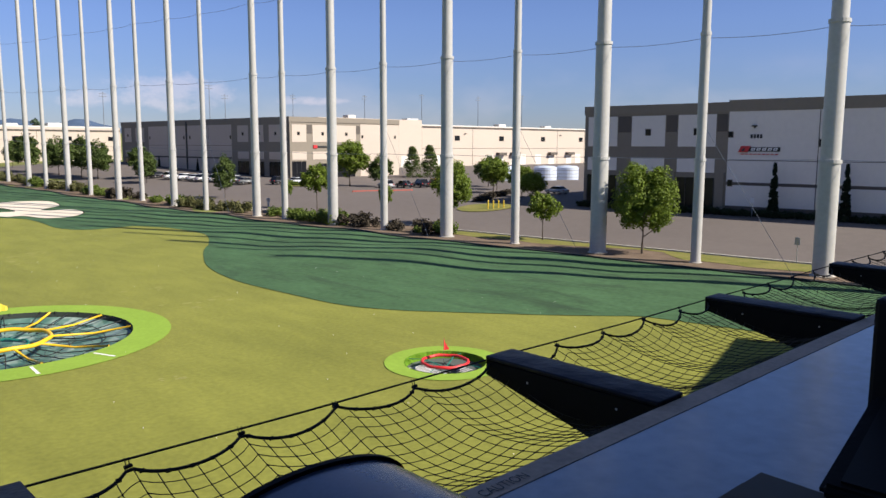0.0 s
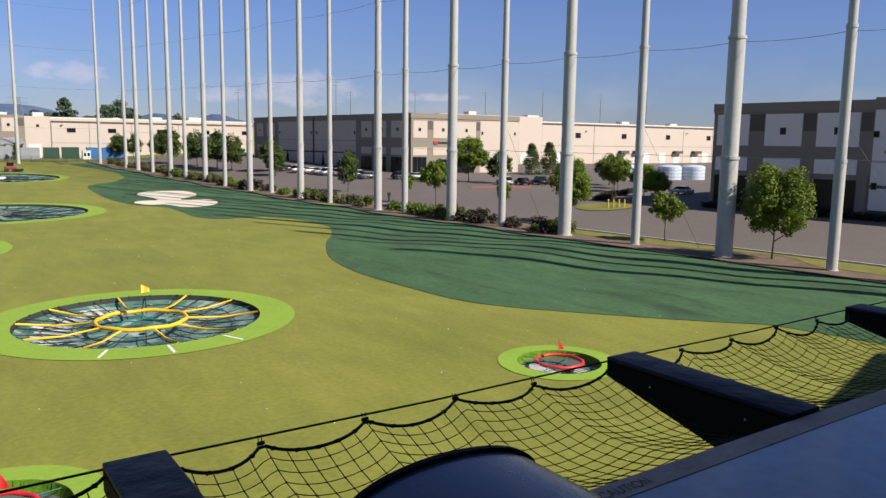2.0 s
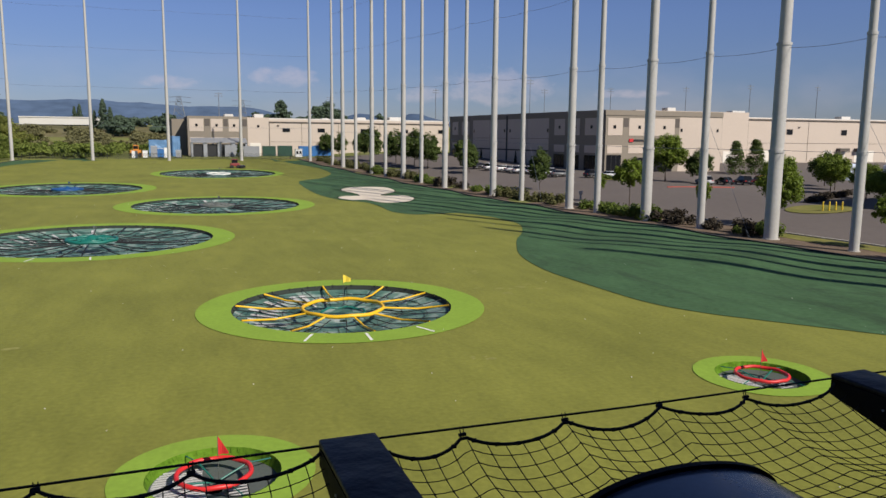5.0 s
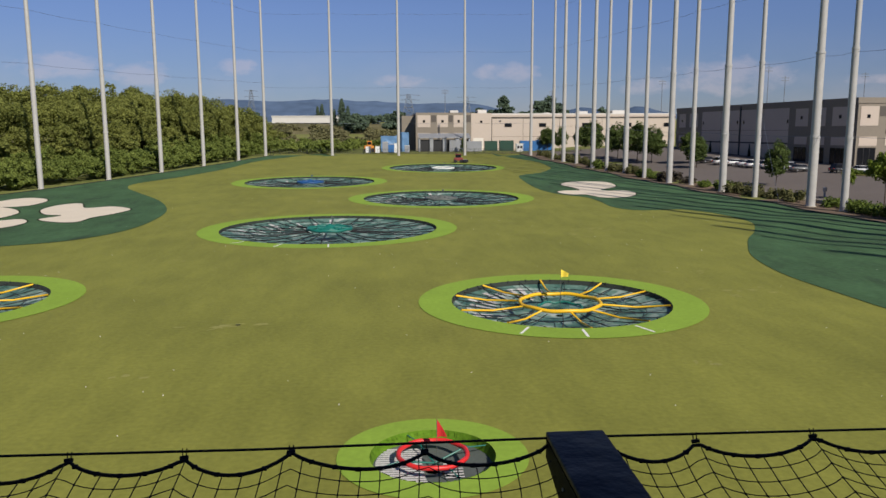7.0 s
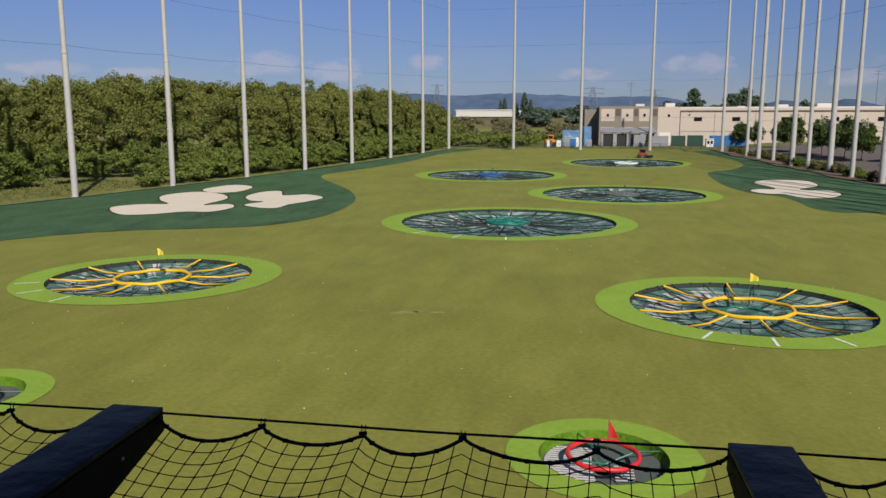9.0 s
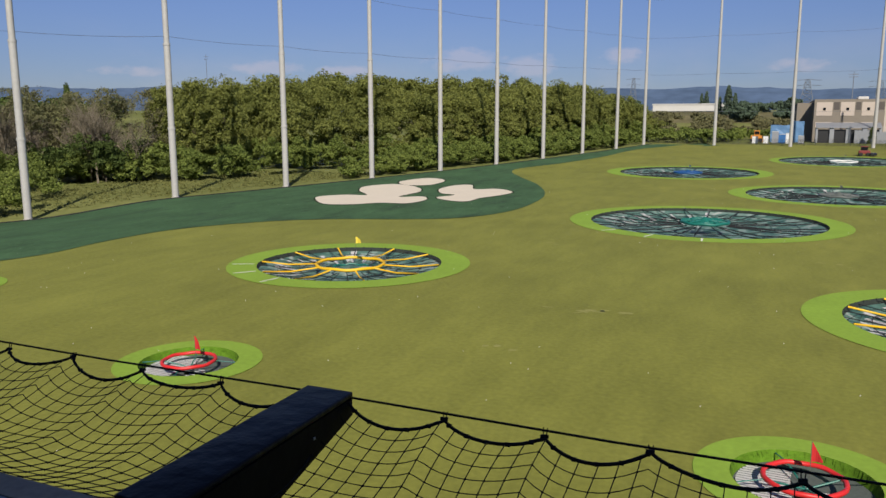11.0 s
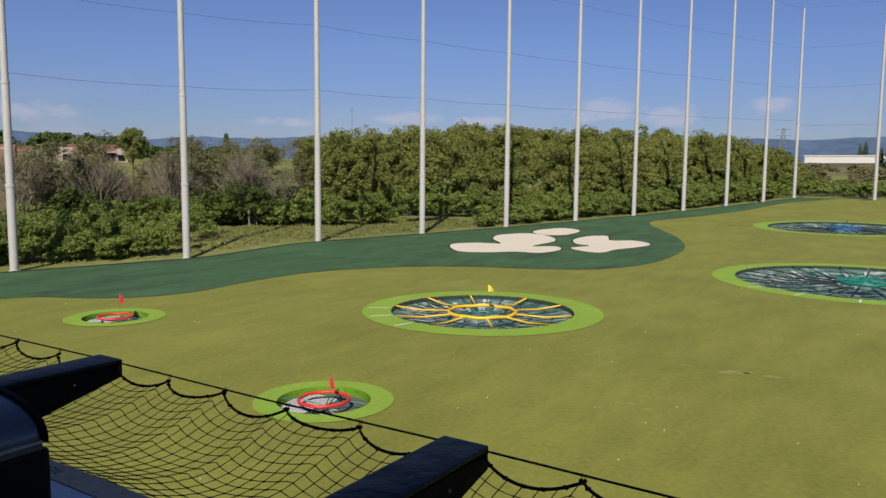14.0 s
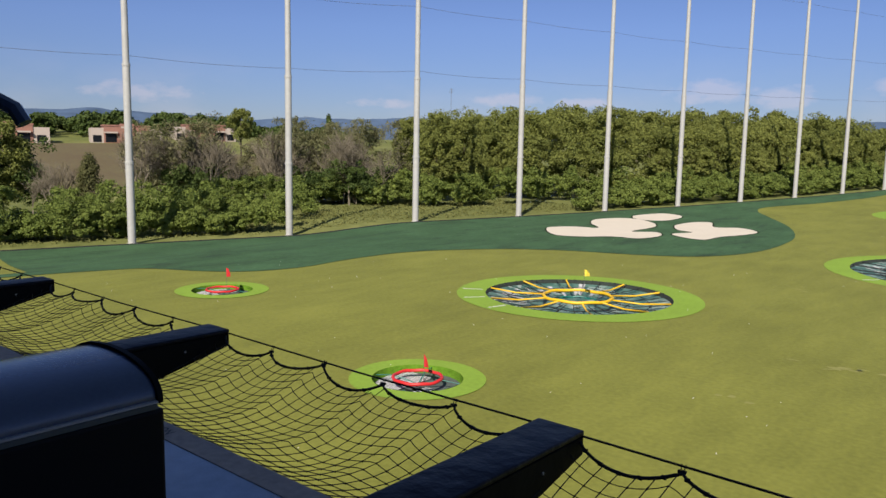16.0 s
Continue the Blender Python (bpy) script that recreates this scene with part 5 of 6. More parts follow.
plant_tree("street_tree", C2, T2, 64.5, 97.0, (1.25, 1.35), 4.1, "bright green young maple at the kerb")
plant_tree("street_tree", C2, T2, 65.5, 107.0, (0.5, 0.8), 0.1, "thin sapling beside the kerb")
plant_tree("street_tree", C3, T3, 66.0, 128.5, (0.72, 0.95), 5.0, "dark green tree beside the car park")
for x, y, s in ((57.5, 218, 1.15), (61, 204, 1.1), (63, 194, 1.15), (64, 186, 1.05), (71, 178, 0.9), (56, 252, 0.9), (59, 236, 0.8), (54, 262, 0.9), (68, 168, 0.75)):
    plant_tree("street_tree", C3, T3, x, y, (s * 1.15, s * 1.05), x, "dark green tree along the far road", group="far road trees")
for x, y, s, c, t in ((94.0, 128.5, 1.05, C1, T1), (98.5, 124, 0.8, C3, T3), (101, 88, 0.62, C1, T1), (104.5, 98, 0.75, C1, T1), (112.0, 104, 0.7, C3, T3), (92.5, 78.5, 0.55, C1, T1), (118, 112, 0.8, C3, T3)):
    plant_tree("parking_tree", c, t, x, y, (s * 1.2, s), y, "leafy green tree in the car park", group="car park trees")
for x, y, s in ((126, 147, 1.0), (131, 146, 1.05)):
    plant_tree("conifer", C4, T4, x + 1.4, y, (s * 1.5, s), 1.0, "dark pointed conifer before the cream warehouse", group="conifers")
plant_tree("conifer", C4, T4, 24.5, 256.5, (0.75, 0.62), 0.4, "small dark conifer before the storage bays", group="conifers")
C5, T5 = tree_meshes(40, 6.4, 0.46, 0.2, 0.09, 130, 60, "cone", M_CYPRESS)
for y in (42.2, 33.9):
    plant_tree("cypress", C5, T5, 95.1 + (70.6 - y) * 0.1035 - 1.6, y, (1.3, 1.05), 0, "slim dark cypress against the warehouse wall", group="cypresses", dz=0.2)
for s in (24.5, 33.0, 44.0):
    plant_tree("cypress", C5, T5, 89.8 + (s) * 0.1035 - 1.8, 238 - s, (0.8, 0.5), 0, "slim dark cypress against the warehouse wall", group="cypresses")


def bush_mesh(seed, rx, ry, h, leaf, per, material):
    rng = np.random.default_rng(seed)
    c, r = [], []
    for k in range(16):
        a = rng.uniform(0, 2 * math.pi)
        k2 = rng.random() ** 0.5 * 0.75
        c.append((k2 * rx * math.cos(a), k2 * ry * math.sin(a), h * rng.uniform(0.15, 0.62)))
        r.append(h * rng.uniform(0.3, 0.45))
    v, f = leaf_cloud(c, r, per, leaf, seed)
    v[:, 2] = np.maximum(v[:, 2], 0.0)
    return np_mesh("shrub", v, f, material)


M_SHRUB = mat("shrub_leaf", (0.07, 0.11, 0.015), 0.7, var=0.3, scale=1.5, islands=0.8, tint=(0.12, 0.16, 0.03), translucent=0.3, spec=0.2)
M_PURPLE = mat("dusky_leaf", (0.03, 0.022, 0.018), 0.7, var=0.3, scale=1.5, islands=0.8, tint=(0.055, 0.045, 0.03), translucent=0.2, spec=0.2)
M_HEDGE = mat("hedge_leaf", (0.014, 0.026, 0.009), 0.7, var=0.3, scale=1.5, islands=0.6, spec=0.2)
M_OLIVE = mat("olive_leaf", (0.06, 0.07, 0.022), 0.75, var=0.3, scale=1.5, islands=0.8, tint=(0.12, 0.115, 0.045), translucent=0.25, spec=0.2)
BUSH = {m: [bush_mesh(s, 1.5, 1.1, 1.3, 0.11, 55, mm) for s in seeds] for m, mm, seeds in (("green", M_SHRUB, (1, 2, 3)), ("dusky", M_PURPLE, (4, 5)), ("olive", M_OLIVE, (6, 7)), ("hedge", M_HEDGE, (8, 9)))}


def shrub(kind, x, y, s, label, group="shrubs", dz=0.0):
    rnd2 = random.Random(int(x * 31 + y * 17))
    ob = new("shrub", rnd2.choice(BUSH[kind]))
    ob.matrix_world = Matrix.Translation((x, y, gz(x, y) + dz)) @ Matrix.Rotation(rnd2.uniform(0, 6.2), 4, "Z") @ Matrix.Diagonal((s, s, s * rnd2.uniform(0.85, 1.1), 1))
    return tagged(ob, label, "shrub", group)


rs = random.Random(12)
for y0, y1, kind in ((66, 71, "green"), (67, 82, "dusky"), (84, 95, "green"), (96, 101, "green"), (105, 109, "olive"), (111, 120, "olive"), (122, 134, "green"), (137, 148, "dusky"), (149, 158, "green"), (160, 172, "olive"), (172, 182, "green"), (184, 206, "olive"), (208, 228, "olive")):
    y = y0
    while y < y1:
        x = row_right(y) + rs.uniform(0.6, 3.0)
        shrub(kind, x, y, rs.uniform(0.8, 1.7), {"green": "bright green low shrub in bark mulch", "dusky": "dusky purple brown shrub in bark mulch", "olive": "olive green shrub in bark mulch"}[kind])
        y += rs.uniform(1.9, 3.6)
# hedge before the near warehouse
for k in range(34):
    s = 1.0 + k * 1.45
    if 34.2 < s < 36.2 or 8 < s < 12.5:
        continue
    shrub("hedge", 95.1 + s * 0.1035 - 1.9 - rs.uniform(0, 0.8), 70.6 - s, rs.uniform(0.75, 1.0), "dark hedge shrub before the warehouse wall", "warehouse hedge")


def canopy_stuff(name, trees, leaf, per, material, seed, label, category, clumps=26, low=-1.0):
    """Woodland as one mesh: each tree is x, y, height, radius, a heap of rounded boughs that carry small leafy clumps."""
    rng = np.random.default_rng(seed)
    cs, rs_ = [], []
    for x, y, h, r in trees:
        g = gz(x, y)
        boughs = max(3, int(round(clumps / 3.2)))
        for k in range(boughs):
            q = rng.normal(size=3)
            q /= np.linalg.norm(q)
            if q[2] < low:
                q[2] = -q[2]
            rb = r * rng.uniform(0.42, 0.64)
            lift = 0.52 + 0.34 * q[2] * rng.uniform(0.8, 1.05)
            bx, by, bz = x + q[0] * 0.62 * r, y + q[1] * 0.62 * r, g + h * lift
            flat = min(0.95, 0.2 * h / rb)
            for j in range(6):
                d = rng.normal(size=3)
                d /= np.linalg.norm(d)
                d[2] = abs(d[2]) if d[2] < -0.45 else d[2]
                w = rb * rng.uniform(0.34, 0.56)
                cs.append((bx + d[0] * 0.72 * rb, by + d[1] * 0.72 * rb, max(g + w * 0.5, bz + d[2] * 0.72 * rb * flat)))
                rs_.append((w, w, w * rng.uniform(0.6, 0.9)))
    v, f = leaf_cloud(cs, rs_, max(6, int(per * 0.6)), leaf, seed, 0.3)
    me = np_mesh(name, v, f, material)
    return tagged(new(name, me), label, category, kind="stuff")


def along(pts, step):
    out = []
    for (xa, ya), (xb, yb) in zip(pts, pts[1:]):
        n = max(1, int(math.hypot(xb - xa, yb - ya) / step))
        out += [(xa + (xb - xa) * k / n, ya + (yb - ya) * k / n) for k in range(n)]
    return out


rw = random.Random(77)


def polar(az, d):
    return -d * math.sin(radians(az)), d * math.cos(radians(az))


def spread(az0, az1, d0, d1, h0, h1, r0, r1, count):
    """Tree spots between two bearings and distances, with their heights and radii."""
    return [(*polar(rw.uniform(az0, az1), rw.uniform(d0, d1)), rw.uniform(h0, h1), rw.uniform(r0, r1)) for k in range(count)]


M_BRUSH = mat("brush_leaf", (0.088, 0.14, 0.026), 0.75, var=0.3, scale=0.1, fine=0.6, islands=0.7, tint=(0.215, 0.255, 0.06), translucent=0.35, spec=0.2)
M_SCRUB = mat("scrub_leaf", (0.115, 0.112, 0.052), 0.8, var=0.3, scale=0.1, fine=0.6, islands=0.8, tint=(0.2, 0.19, 0.09), translucent=0.3, spec=0.2)
EDGE = [(-37, 262), (-46, 240), (-60, 190), (-74, 152), (-88, 132), (-110, 133), (-122, 131)]
rows_front, rows_back = [], []
for off, hh, rad, rows in ((3, 11, 4.2, rows_front), (7.5, 15.5, 4.8, rows_front), (14, 19.0, 5.4, rows_back), (22, 21, 6.0, rows_back), (31, 21.8, 6.4, rows_back)):
    for x, y in along(EDGE, 4.2):
        d = Vector((-0.75, 0.66))
        xx, yy = x + d.x * off + rw.uniform(-2.2, 2.2), y + d.y * off + rw.uniform(-2.2, 2.2)
        tall = 0.9 + 0.1 * smooth(-118, -98, xx) - 0.04 * smooth(150, 215, yy) - 0.28 * smooth(244, 280, yy)
        rows.append((xx, yy, hh * tall * rw.uniform(0.88, 1.05), rad * rw.uniform(0.8, 1.15)))
canopy_stuff("woodland", rows_front, 0.185, 125, M_WOOD, 5, "dense green deciduous woodland beside the range", "woodland", 27, -0.85)
canopy_stuff("woodland", rows_back, 0.22, 95, M_WOOD, 4, "tops of tall green trees deep in the woodland", "woodland", 27, -0.15)
under = [(x + rw.uniform(-2, 1), y + rw.uniform(-2, 2), rw.uniform(4, 7.5), rw.uniform(2.4, 3.6)) for x, y in along(EDGE, 1.9)]
under += [(x - rw.uniform(1, 4), y + rw.uniform(-2, 2), rw.uniform(2.8, 5.4), rw.uniform(1.8, 3.0)) for x, y in along([(-42, 233), (-50, 205), (-57, 176), (-64, 146), (-68, 128)], 1.7)]
under += [(row_left(y) - rw.uniform(2.6, 6.0), y, rw.uniform(2.4, 5.2), rw.uniform(1.5, 2.6)) for y in [117 + 1.5 * k for k in range(77)]]
under += [(-84.5 - rw.uniform(-2, 3), 120 + rw.uniform(-4, 5), rw.uniform(5, 8), rw.uniform(2, 3)) for k in range(6)]
under += spread(36.5, 47, 139, 152, 3.5, 7.0, 2.0, 3.2, 34)
canopy_stuff("undergrowth", under, 0.15, 70, M_BRUSH, 6, "olive green undergrowth along the woodland edge", "undergrowth", 18)
near_b = [(row_left(y) - rw.uniform(5.5, 10.5), y, rw.uniform(3.2, 6.8), rw.uniform(1.8, 3.2)) for y in [10 + 1.5 * k for k in range(38)]]
near_b += [(row_left(y) - rw.uniform(10, 20), y + rw.uniform(-3, 3), rw.uniform(3.0, 7.5), rw.uniform(1.8, 3.2)) for y in [2 + 2.6 * k for k in range(30)]]
near_b += [(-106 - rw.uniform(0, 16), 84 + 1.4 * k + rw.uniform(-3, 3), rw.uniform(3.0, 6.0), rw.uniform(1.8, 3.2)) for k in range(24)]
near_b += [(-102.5 - 0.06 * (y - 66) - rw.uniform(0, 9), y, rw.uniform(3.2, 6.2), rw.uniform(1.8, 3.0)) for y in [64 + 1.5 * k for k in range(28)]]
near_b += [(row_left(y) - rw.uniform(4.2, 7.5), y, rw.uniform(2.2, 4.2), rw.uniform(1.3, 2.2)) for y in [14 + 1.1 * k for k in range(44)]]
canopy_stuff("hedgerow", near_b, 0.115, 110, M_BRUSH, 8, "wild leafy hedgerow behind the net poles", "hedgerow", 20)


M_PALE = mat("pale_scrub_leaf", (0.135, 0.135, 0.062), 0.8, var=0.3, scale=0.1, fine=0.6, islands=0.8, tint=(0.215, 0.215, 0.1), translucent=0.35, spec=0.2)
canopy_stuff("scrub_trees", spread(44, 54, 150, 172, 12, 17.5, 2.4, 3.8, 28) + spread(56.4, 62.6, 130, 152, 11, 17.5, 2.2, 3.4, 25) + spread(53.5, 57, 150, 165, 8, 13, 2, 3, 6), 0.12, 38, M_SCRUB, 19, "thinly leaved grey olive scrub trees beyond the hedgerow", "scrub", 26, -0.7)
canopy_stuff("scrub_trees", spread(45.5, 53, 148, 165, 13, 19, 2.0, 3.2, 18) + spread(57.5, 61.5, 140, 152, 13, 17, 2.0, 3.0, 6) + [(*polar(51.3, 158), 19.0, 2.4), (*polar(46.9, 160), 19.0, 2.8), (*polar(43.8, 160), 18.0, 3.0)], 0.13, 42, M_PALE, 9, "pale green half leafed trees in the scrub", "scrub", 24, -0.5)
canopy_stuff("scrub_thicket", spread(45, 53.5, 138, 150, 4.5, 8.5, 2.2, 3.4, 20) + spread(57, 61.5, 128, 136, 5, 9, 2.2, 3.2, 11) + spread(67.5, 74, 128, 150, 6, 14, 2.6, 4.0, 13), 0.15, 64, M_LEAFD, 10, "dark leafy thicket beyond the hedgerow", "scrub", 20, -0.8)
C7, T7 = tree_meshes(61, 18.0, 4.2, 2.0, 0.17, 150, 110, material=M_WOOD)
C8, T8 = tree_meshes(62, 15.0, 3.4, 0.8, 0.16, 120, 90, "cone", M_LEAFD)
C9, T9 = tree_meshes(63, 9.6, 2.9, 0.5, 0.12, 120, 70, "cone", M_OLIVE)
for az, d, sc, tl in ((41.2, 150, 0.95, 0.98), (39.2, 152, 1.0, 0.95), (43.3, 158, 0.8, 0.95), (70.3, 130, 0.95, 0.85), (72.5, 128, 1.0, 0.9)):
    plant_tree("wild_tree", C7, T7, *polar(az, d), (sc, tl), d, "round green tree standing among bare scrub", group="scrub trees")
C10, T10 = tree_meshes(64, 18.4, 2.9, 11.0, 0.15, 70, 80, material=M_WOOD)
plant_tree("wild_tree", C10, T10, *polar(55.3, 172), (1.0, 1.0), 0.6, "round crowned tree on a tall bare trunk", group="scrub trees")
plant_tree("conifer", C8, T8, *polar(49.1, 176), (0.62, 1.12), 0.3, "dark pointed conifer standing in the scrub", group="scrub conifers")
plant_tree("young_fir", C9, T9, *polar(65.2, 124), (1.0, 1.0), 1.3, "loose grey green young fir behind the hedgerow", "tree", "scrub conifers")
farline = [(-rw.uniform(330, 420), rw.uniform(-20, 330), rw.uniform(7, 11.5), rw.uniform(5, 8)) for k in range(130)]
canopy_stuff("far_woods", farline, 0.7, 26, M_LEAFD, 11, "far belt of green trees behind the shops", "woodland")


def bare_trees(name, spots, seed, label):
    """Leafless trees as one mesh of thin twig tubes."""
    rng = random.Random(seed)
    vs, fs = [], []

    def stick(p, q, r0, r1):
        i = len(vs)
        d = (q - p).normalized()
        u = d.cross(Vector((0.3, 0.9, 0.2))).normalized()
        w = d.cross(u)
        for c, r in ((p, r0), (q, r1)):
            for k in range(3):
                a = 2.094 * k
                vs.append(c + (u * math.cos(a) + w * math.sin(a)) * r)
        for k in range(3):
            fs.append((i + k, i + (k + 1) % 3, i + 3 + (k + 1) % 3, i + 3 + k))

    def grow(p, d, length, r, level):
        q = p + d * length
        stick(p, q, r, r * 0.6)
        if level == 0:
            return
        for k in range(4 if level < 3 else 5):
            nd = (d + Vector((rng.uniform(-0.75, 0.75), rng.uniform(-0.75, 0.75), rng.uniform(-0.1, 0.5)))).normalized()
            grow(p + d * length * rng.uniform(0.5, 1.0), nd, length * rng.uniform(0.55, 0.75), r * 0.55, level - 1)
    for x, y, h in spots:
        grow(Vector((x, y, gz(x, y) - 0.2)), Vector((rng.uniform(-0.1, 0.1), rng.uniform(-0.1, 0.1), 1)).normalized(), h * 0.36, h * 0.013, 4)
    return tagged(mesh_part(name, vs, fs, M_TWIG), label, "trees", kind="stuff")


bare_trees("bare_trees", [(q[0], q[1], q[2]) for q in spread(44.5, 54, 140, 158, 11, 17, 1, 2, 26) + spread(56.5, 62.5, 128, 148, 13, 19.0, 1, 2, 16) + spread(54.3, 56, 138, 146, 8, 11, 1, 2, 3) + spread(66.8, 69, 122, 132, 9, 12, 1, 2, 4)], 4, "grey brown half leafless trees beyond the hedgerow")

# ---- distance ----


def hills():
    vs, fs = [], []
    n = 220
    for k in range(n + 1):
        a = radians(-75 + 165 * k / n)
        d = 3100
        x, y = -d * math.sin(a), d * math.cos(a)
        h = 124 + 22 * noise.noise((a * 3.1, 0.2, 0)) + 20 * noise.noise((a * 11, 3.1, 0)) + 7 * noise.noise((a * 40, 1.1, 0))
        h *= 0.3 + 0.28 * smooth(radians(-24), radians(-20), a) + 0.42 * smooth(radians(-11), radians(-5), a)
        h += 34 * math.exp(-((math.degrees(a) + 14.3) / 1.6) ** 2) + 24 * math.exp(-((math.degrees(a) + 18.3) / 1.1) ** 2)
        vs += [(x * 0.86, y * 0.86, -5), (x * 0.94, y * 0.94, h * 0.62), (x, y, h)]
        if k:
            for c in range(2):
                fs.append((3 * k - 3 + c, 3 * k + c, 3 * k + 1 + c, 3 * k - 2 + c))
    # no air haze is rendered; the hills' colour carries it
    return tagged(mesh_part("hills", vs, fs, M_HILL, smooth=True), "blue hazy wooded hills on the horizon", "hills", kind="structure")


hills()
fl = [(rw.uniform(-140, 140), rw.uniform(430, 560), rw.uniform(5, 10), rw.uniform(4, 8)) for k in range(50)]
fl = [q for q in fl if not 0.055 < -q[0] / q[1] < 0.165]
fl += [(70.5, 478, 19, 5.6), (75.5, 482, 18, 5.2), (93, 474, 15, 6.0), (99, 478, 17.5, 7.0), (105, 480, 15, 6.0)]
canopy_stuff("distant_trees", fl, 0.62, 60, M_FAR, 15, "dark distant trees beyond the far yard", "trees")
C6, T6 = tree_meshes(50, 27.0, 5.0, 2.0, 0.55, 90, 40, "cone", M_FAR)
for x, y, s in ((-28, 480, 0.66), (-24.5, 484, 0.5), (-33, 486, 0.42), (-58, 700, 0.62), (-62, 702, 0.55)):
    plant_tree("conifer", C6, T6, x, y, (s, s), x, "tall dark conifer in the distance", group="distant conifers")
brush = [(rw.uniform(-75, 2), rw.uniform(239, 330), rw.uniform(2.0, 4.2), rw.uniform(2, 4)) for k in range(130)]
brush = [q for q in brush if q[0] < -13 or q[1] > 285]
canopy_stuff("brush", brush, 0.3, 30, M_BRUSH, 16, "olive brush beyond the far end of the range", "brush")
brush = [(rw.uniform(-150, 40), rw.uniform(325, 480), rw.uniform(2, 4.5), rw.uniform(3, 7)) for k in range(130)]
canopy_stuff("far_brush", brush, 0.5, 20, M_SCRUB, 17, "olive brush in the meadows beyond", "brush")

# tall grass tufts on the verge behind the woodland side poles
rg = np.random.default_rng(31)
gx = rg.uniform(3.0, 30.0, 3600)
gy = rg.uniform(20, 126, 3600)
pts = [(row_left(y) - x, y) for x, y in zip(gx, gy)]
v, f = leaf_cloud([(x, y, gz(x, y) + 0.12) for x, y in pts], [(0.5, 0.5, 0.22)] * len(pts), 5, 0.12, 32)
M_TUFT = mat("dry_tufts", (0.17, 0.19, 0.055), 0.9, var=0.3, scale=0.06, fine=1.0, islands=0.7, tint=(0.22, 0.215, 0.08), translucent=0.4, spec=0.1)
tagged(new("tall_grass", np_mesh("tall_grass", v, f, M_TUFT)), "rough tall grass on the verge", "grass", kind="stuff")

# ---- vehicles ----
M_TYRE = mat("tyre", (0.015, 0.015, 0.015), 0.8, var=0.1)
M_RIM = mat("wheel_rim", (0.4, 0.4, 0.42), 0.3, 0.8, var=0.05)
PAINT = {c: mat("paint_" + c, v, 0.25, 0.0, var=0.03, spec=0.6) for c, v in (("white", (0.7, 0.7, 0.7)), ("silver", (0.4, 0.41, 0.43)), ("black", (0.02, 0.02, 0.024)), ("grey", (0.12, 0.125, 0.13)), ("red", (0.4, 0.02, 0.02)))}
M_LAMPG = mat("lamp_glass", (0.6, 0.6, 0.58), 0.1, var=0.02)


def loft(bm, prof, half):
    """A closed side profile (x, z) widened to both sides with a narrower roof."""
    a = [bm.verts.new((x, -half * w, z)) for x, z, w in prof]
    b = [bm.verts.new((x, half * w, z)) for x, z, w in prof]
    bm.faces.new(a)
    bm.faces.new(b[::-1])
    n = len(prof)
    for i in range(n):
        bm.faces.new((a[i - 1], b[i - 1], b[i], a[i]))
    bmesh.ops.recalc_face_normals(bm, faces=bm.faces[:])
    return bm


def car(x, y, turn, paint, tall, label):
    root = empty("car", Matrix.Translation((x, y, gz(x, y) + 0.03)) @ Matrix.Rotation(turn, 4, "Z"), label, "car", "parked cars")
    h = 1.72 if tall else 1.46
    bm = loft(bmesh.new(), [(-2.25, 0.32, 0.95), (2.25, 0.32, 0.95), (2.3, 0.62, 0.98), (2.1, 0.82, 0.98), (1.15, 0.95, 1.0), (-1.6 if tall else -1.5, 1.0, 1.0), (-2.2, 0.92, 0.98), (-2.3, 0.6, 0.98)], 0.92)
    bmesh.ops.bevel(bm, geom=bm.edges[:], offset=0.06, segments=2, affect="EDGES")
    part("body", bm, PAINT[paint], root, smooth=True)
    back = -2.05 if tall else -1.6
    bm = loft(bmesh.new(), [(1.1, 0.94, 0.95), (0.35, h - 0.06, 0.78), (back + 0.5, h - 0.05, 0.78), (back, 0.97, 0.93)], 0.9)
    part("window", bm, M_GLASS, root, "dark tinted glasshouse")
    bm = loft(bmesh.new(), [(0.42, h - 0.09, 0.80), (0.3, h, 0.74), (back + 0.6, h, 0.74), (back + 0.45, h - 0.09, 0.80)], 0.9)
    part("roof", bm, PAINT[paint], root)
    for sx in (-1.4, 1.4):
        for sy in (-0.82, 0.82):
            bm = lathe(bmesh.new(), [(0.2, -0.11), (0.33, -0.1), (0.33, 0.1), (0.2, 0.11)], 16)
            w = part("wheel", bm, M_TYRE, root)
            w.matrix_local = Matrix.Translation((sx, sy, 0.33)) @ Matrix.Rotation(radians(90), 4, "X")
            part("rim", lathe(bmesh.new(), [(0.19, -0.12), (0.19, 0.12)], 12), M_RIM, w)
    for sy in (-0.65, 0.65):
        part("headlight", boxes((2.15, 2.3, sy - 0.16, sy + 0.16, 0.6, 0.74), bevel=0.02), M_LAMPG, root)
        part("tail_light", boxes((-2.32, -2.2, sy - 0.14, sy + 0.14, 0.72, 0.88), bevel=0.02), PAINT["red"], root)
    return root


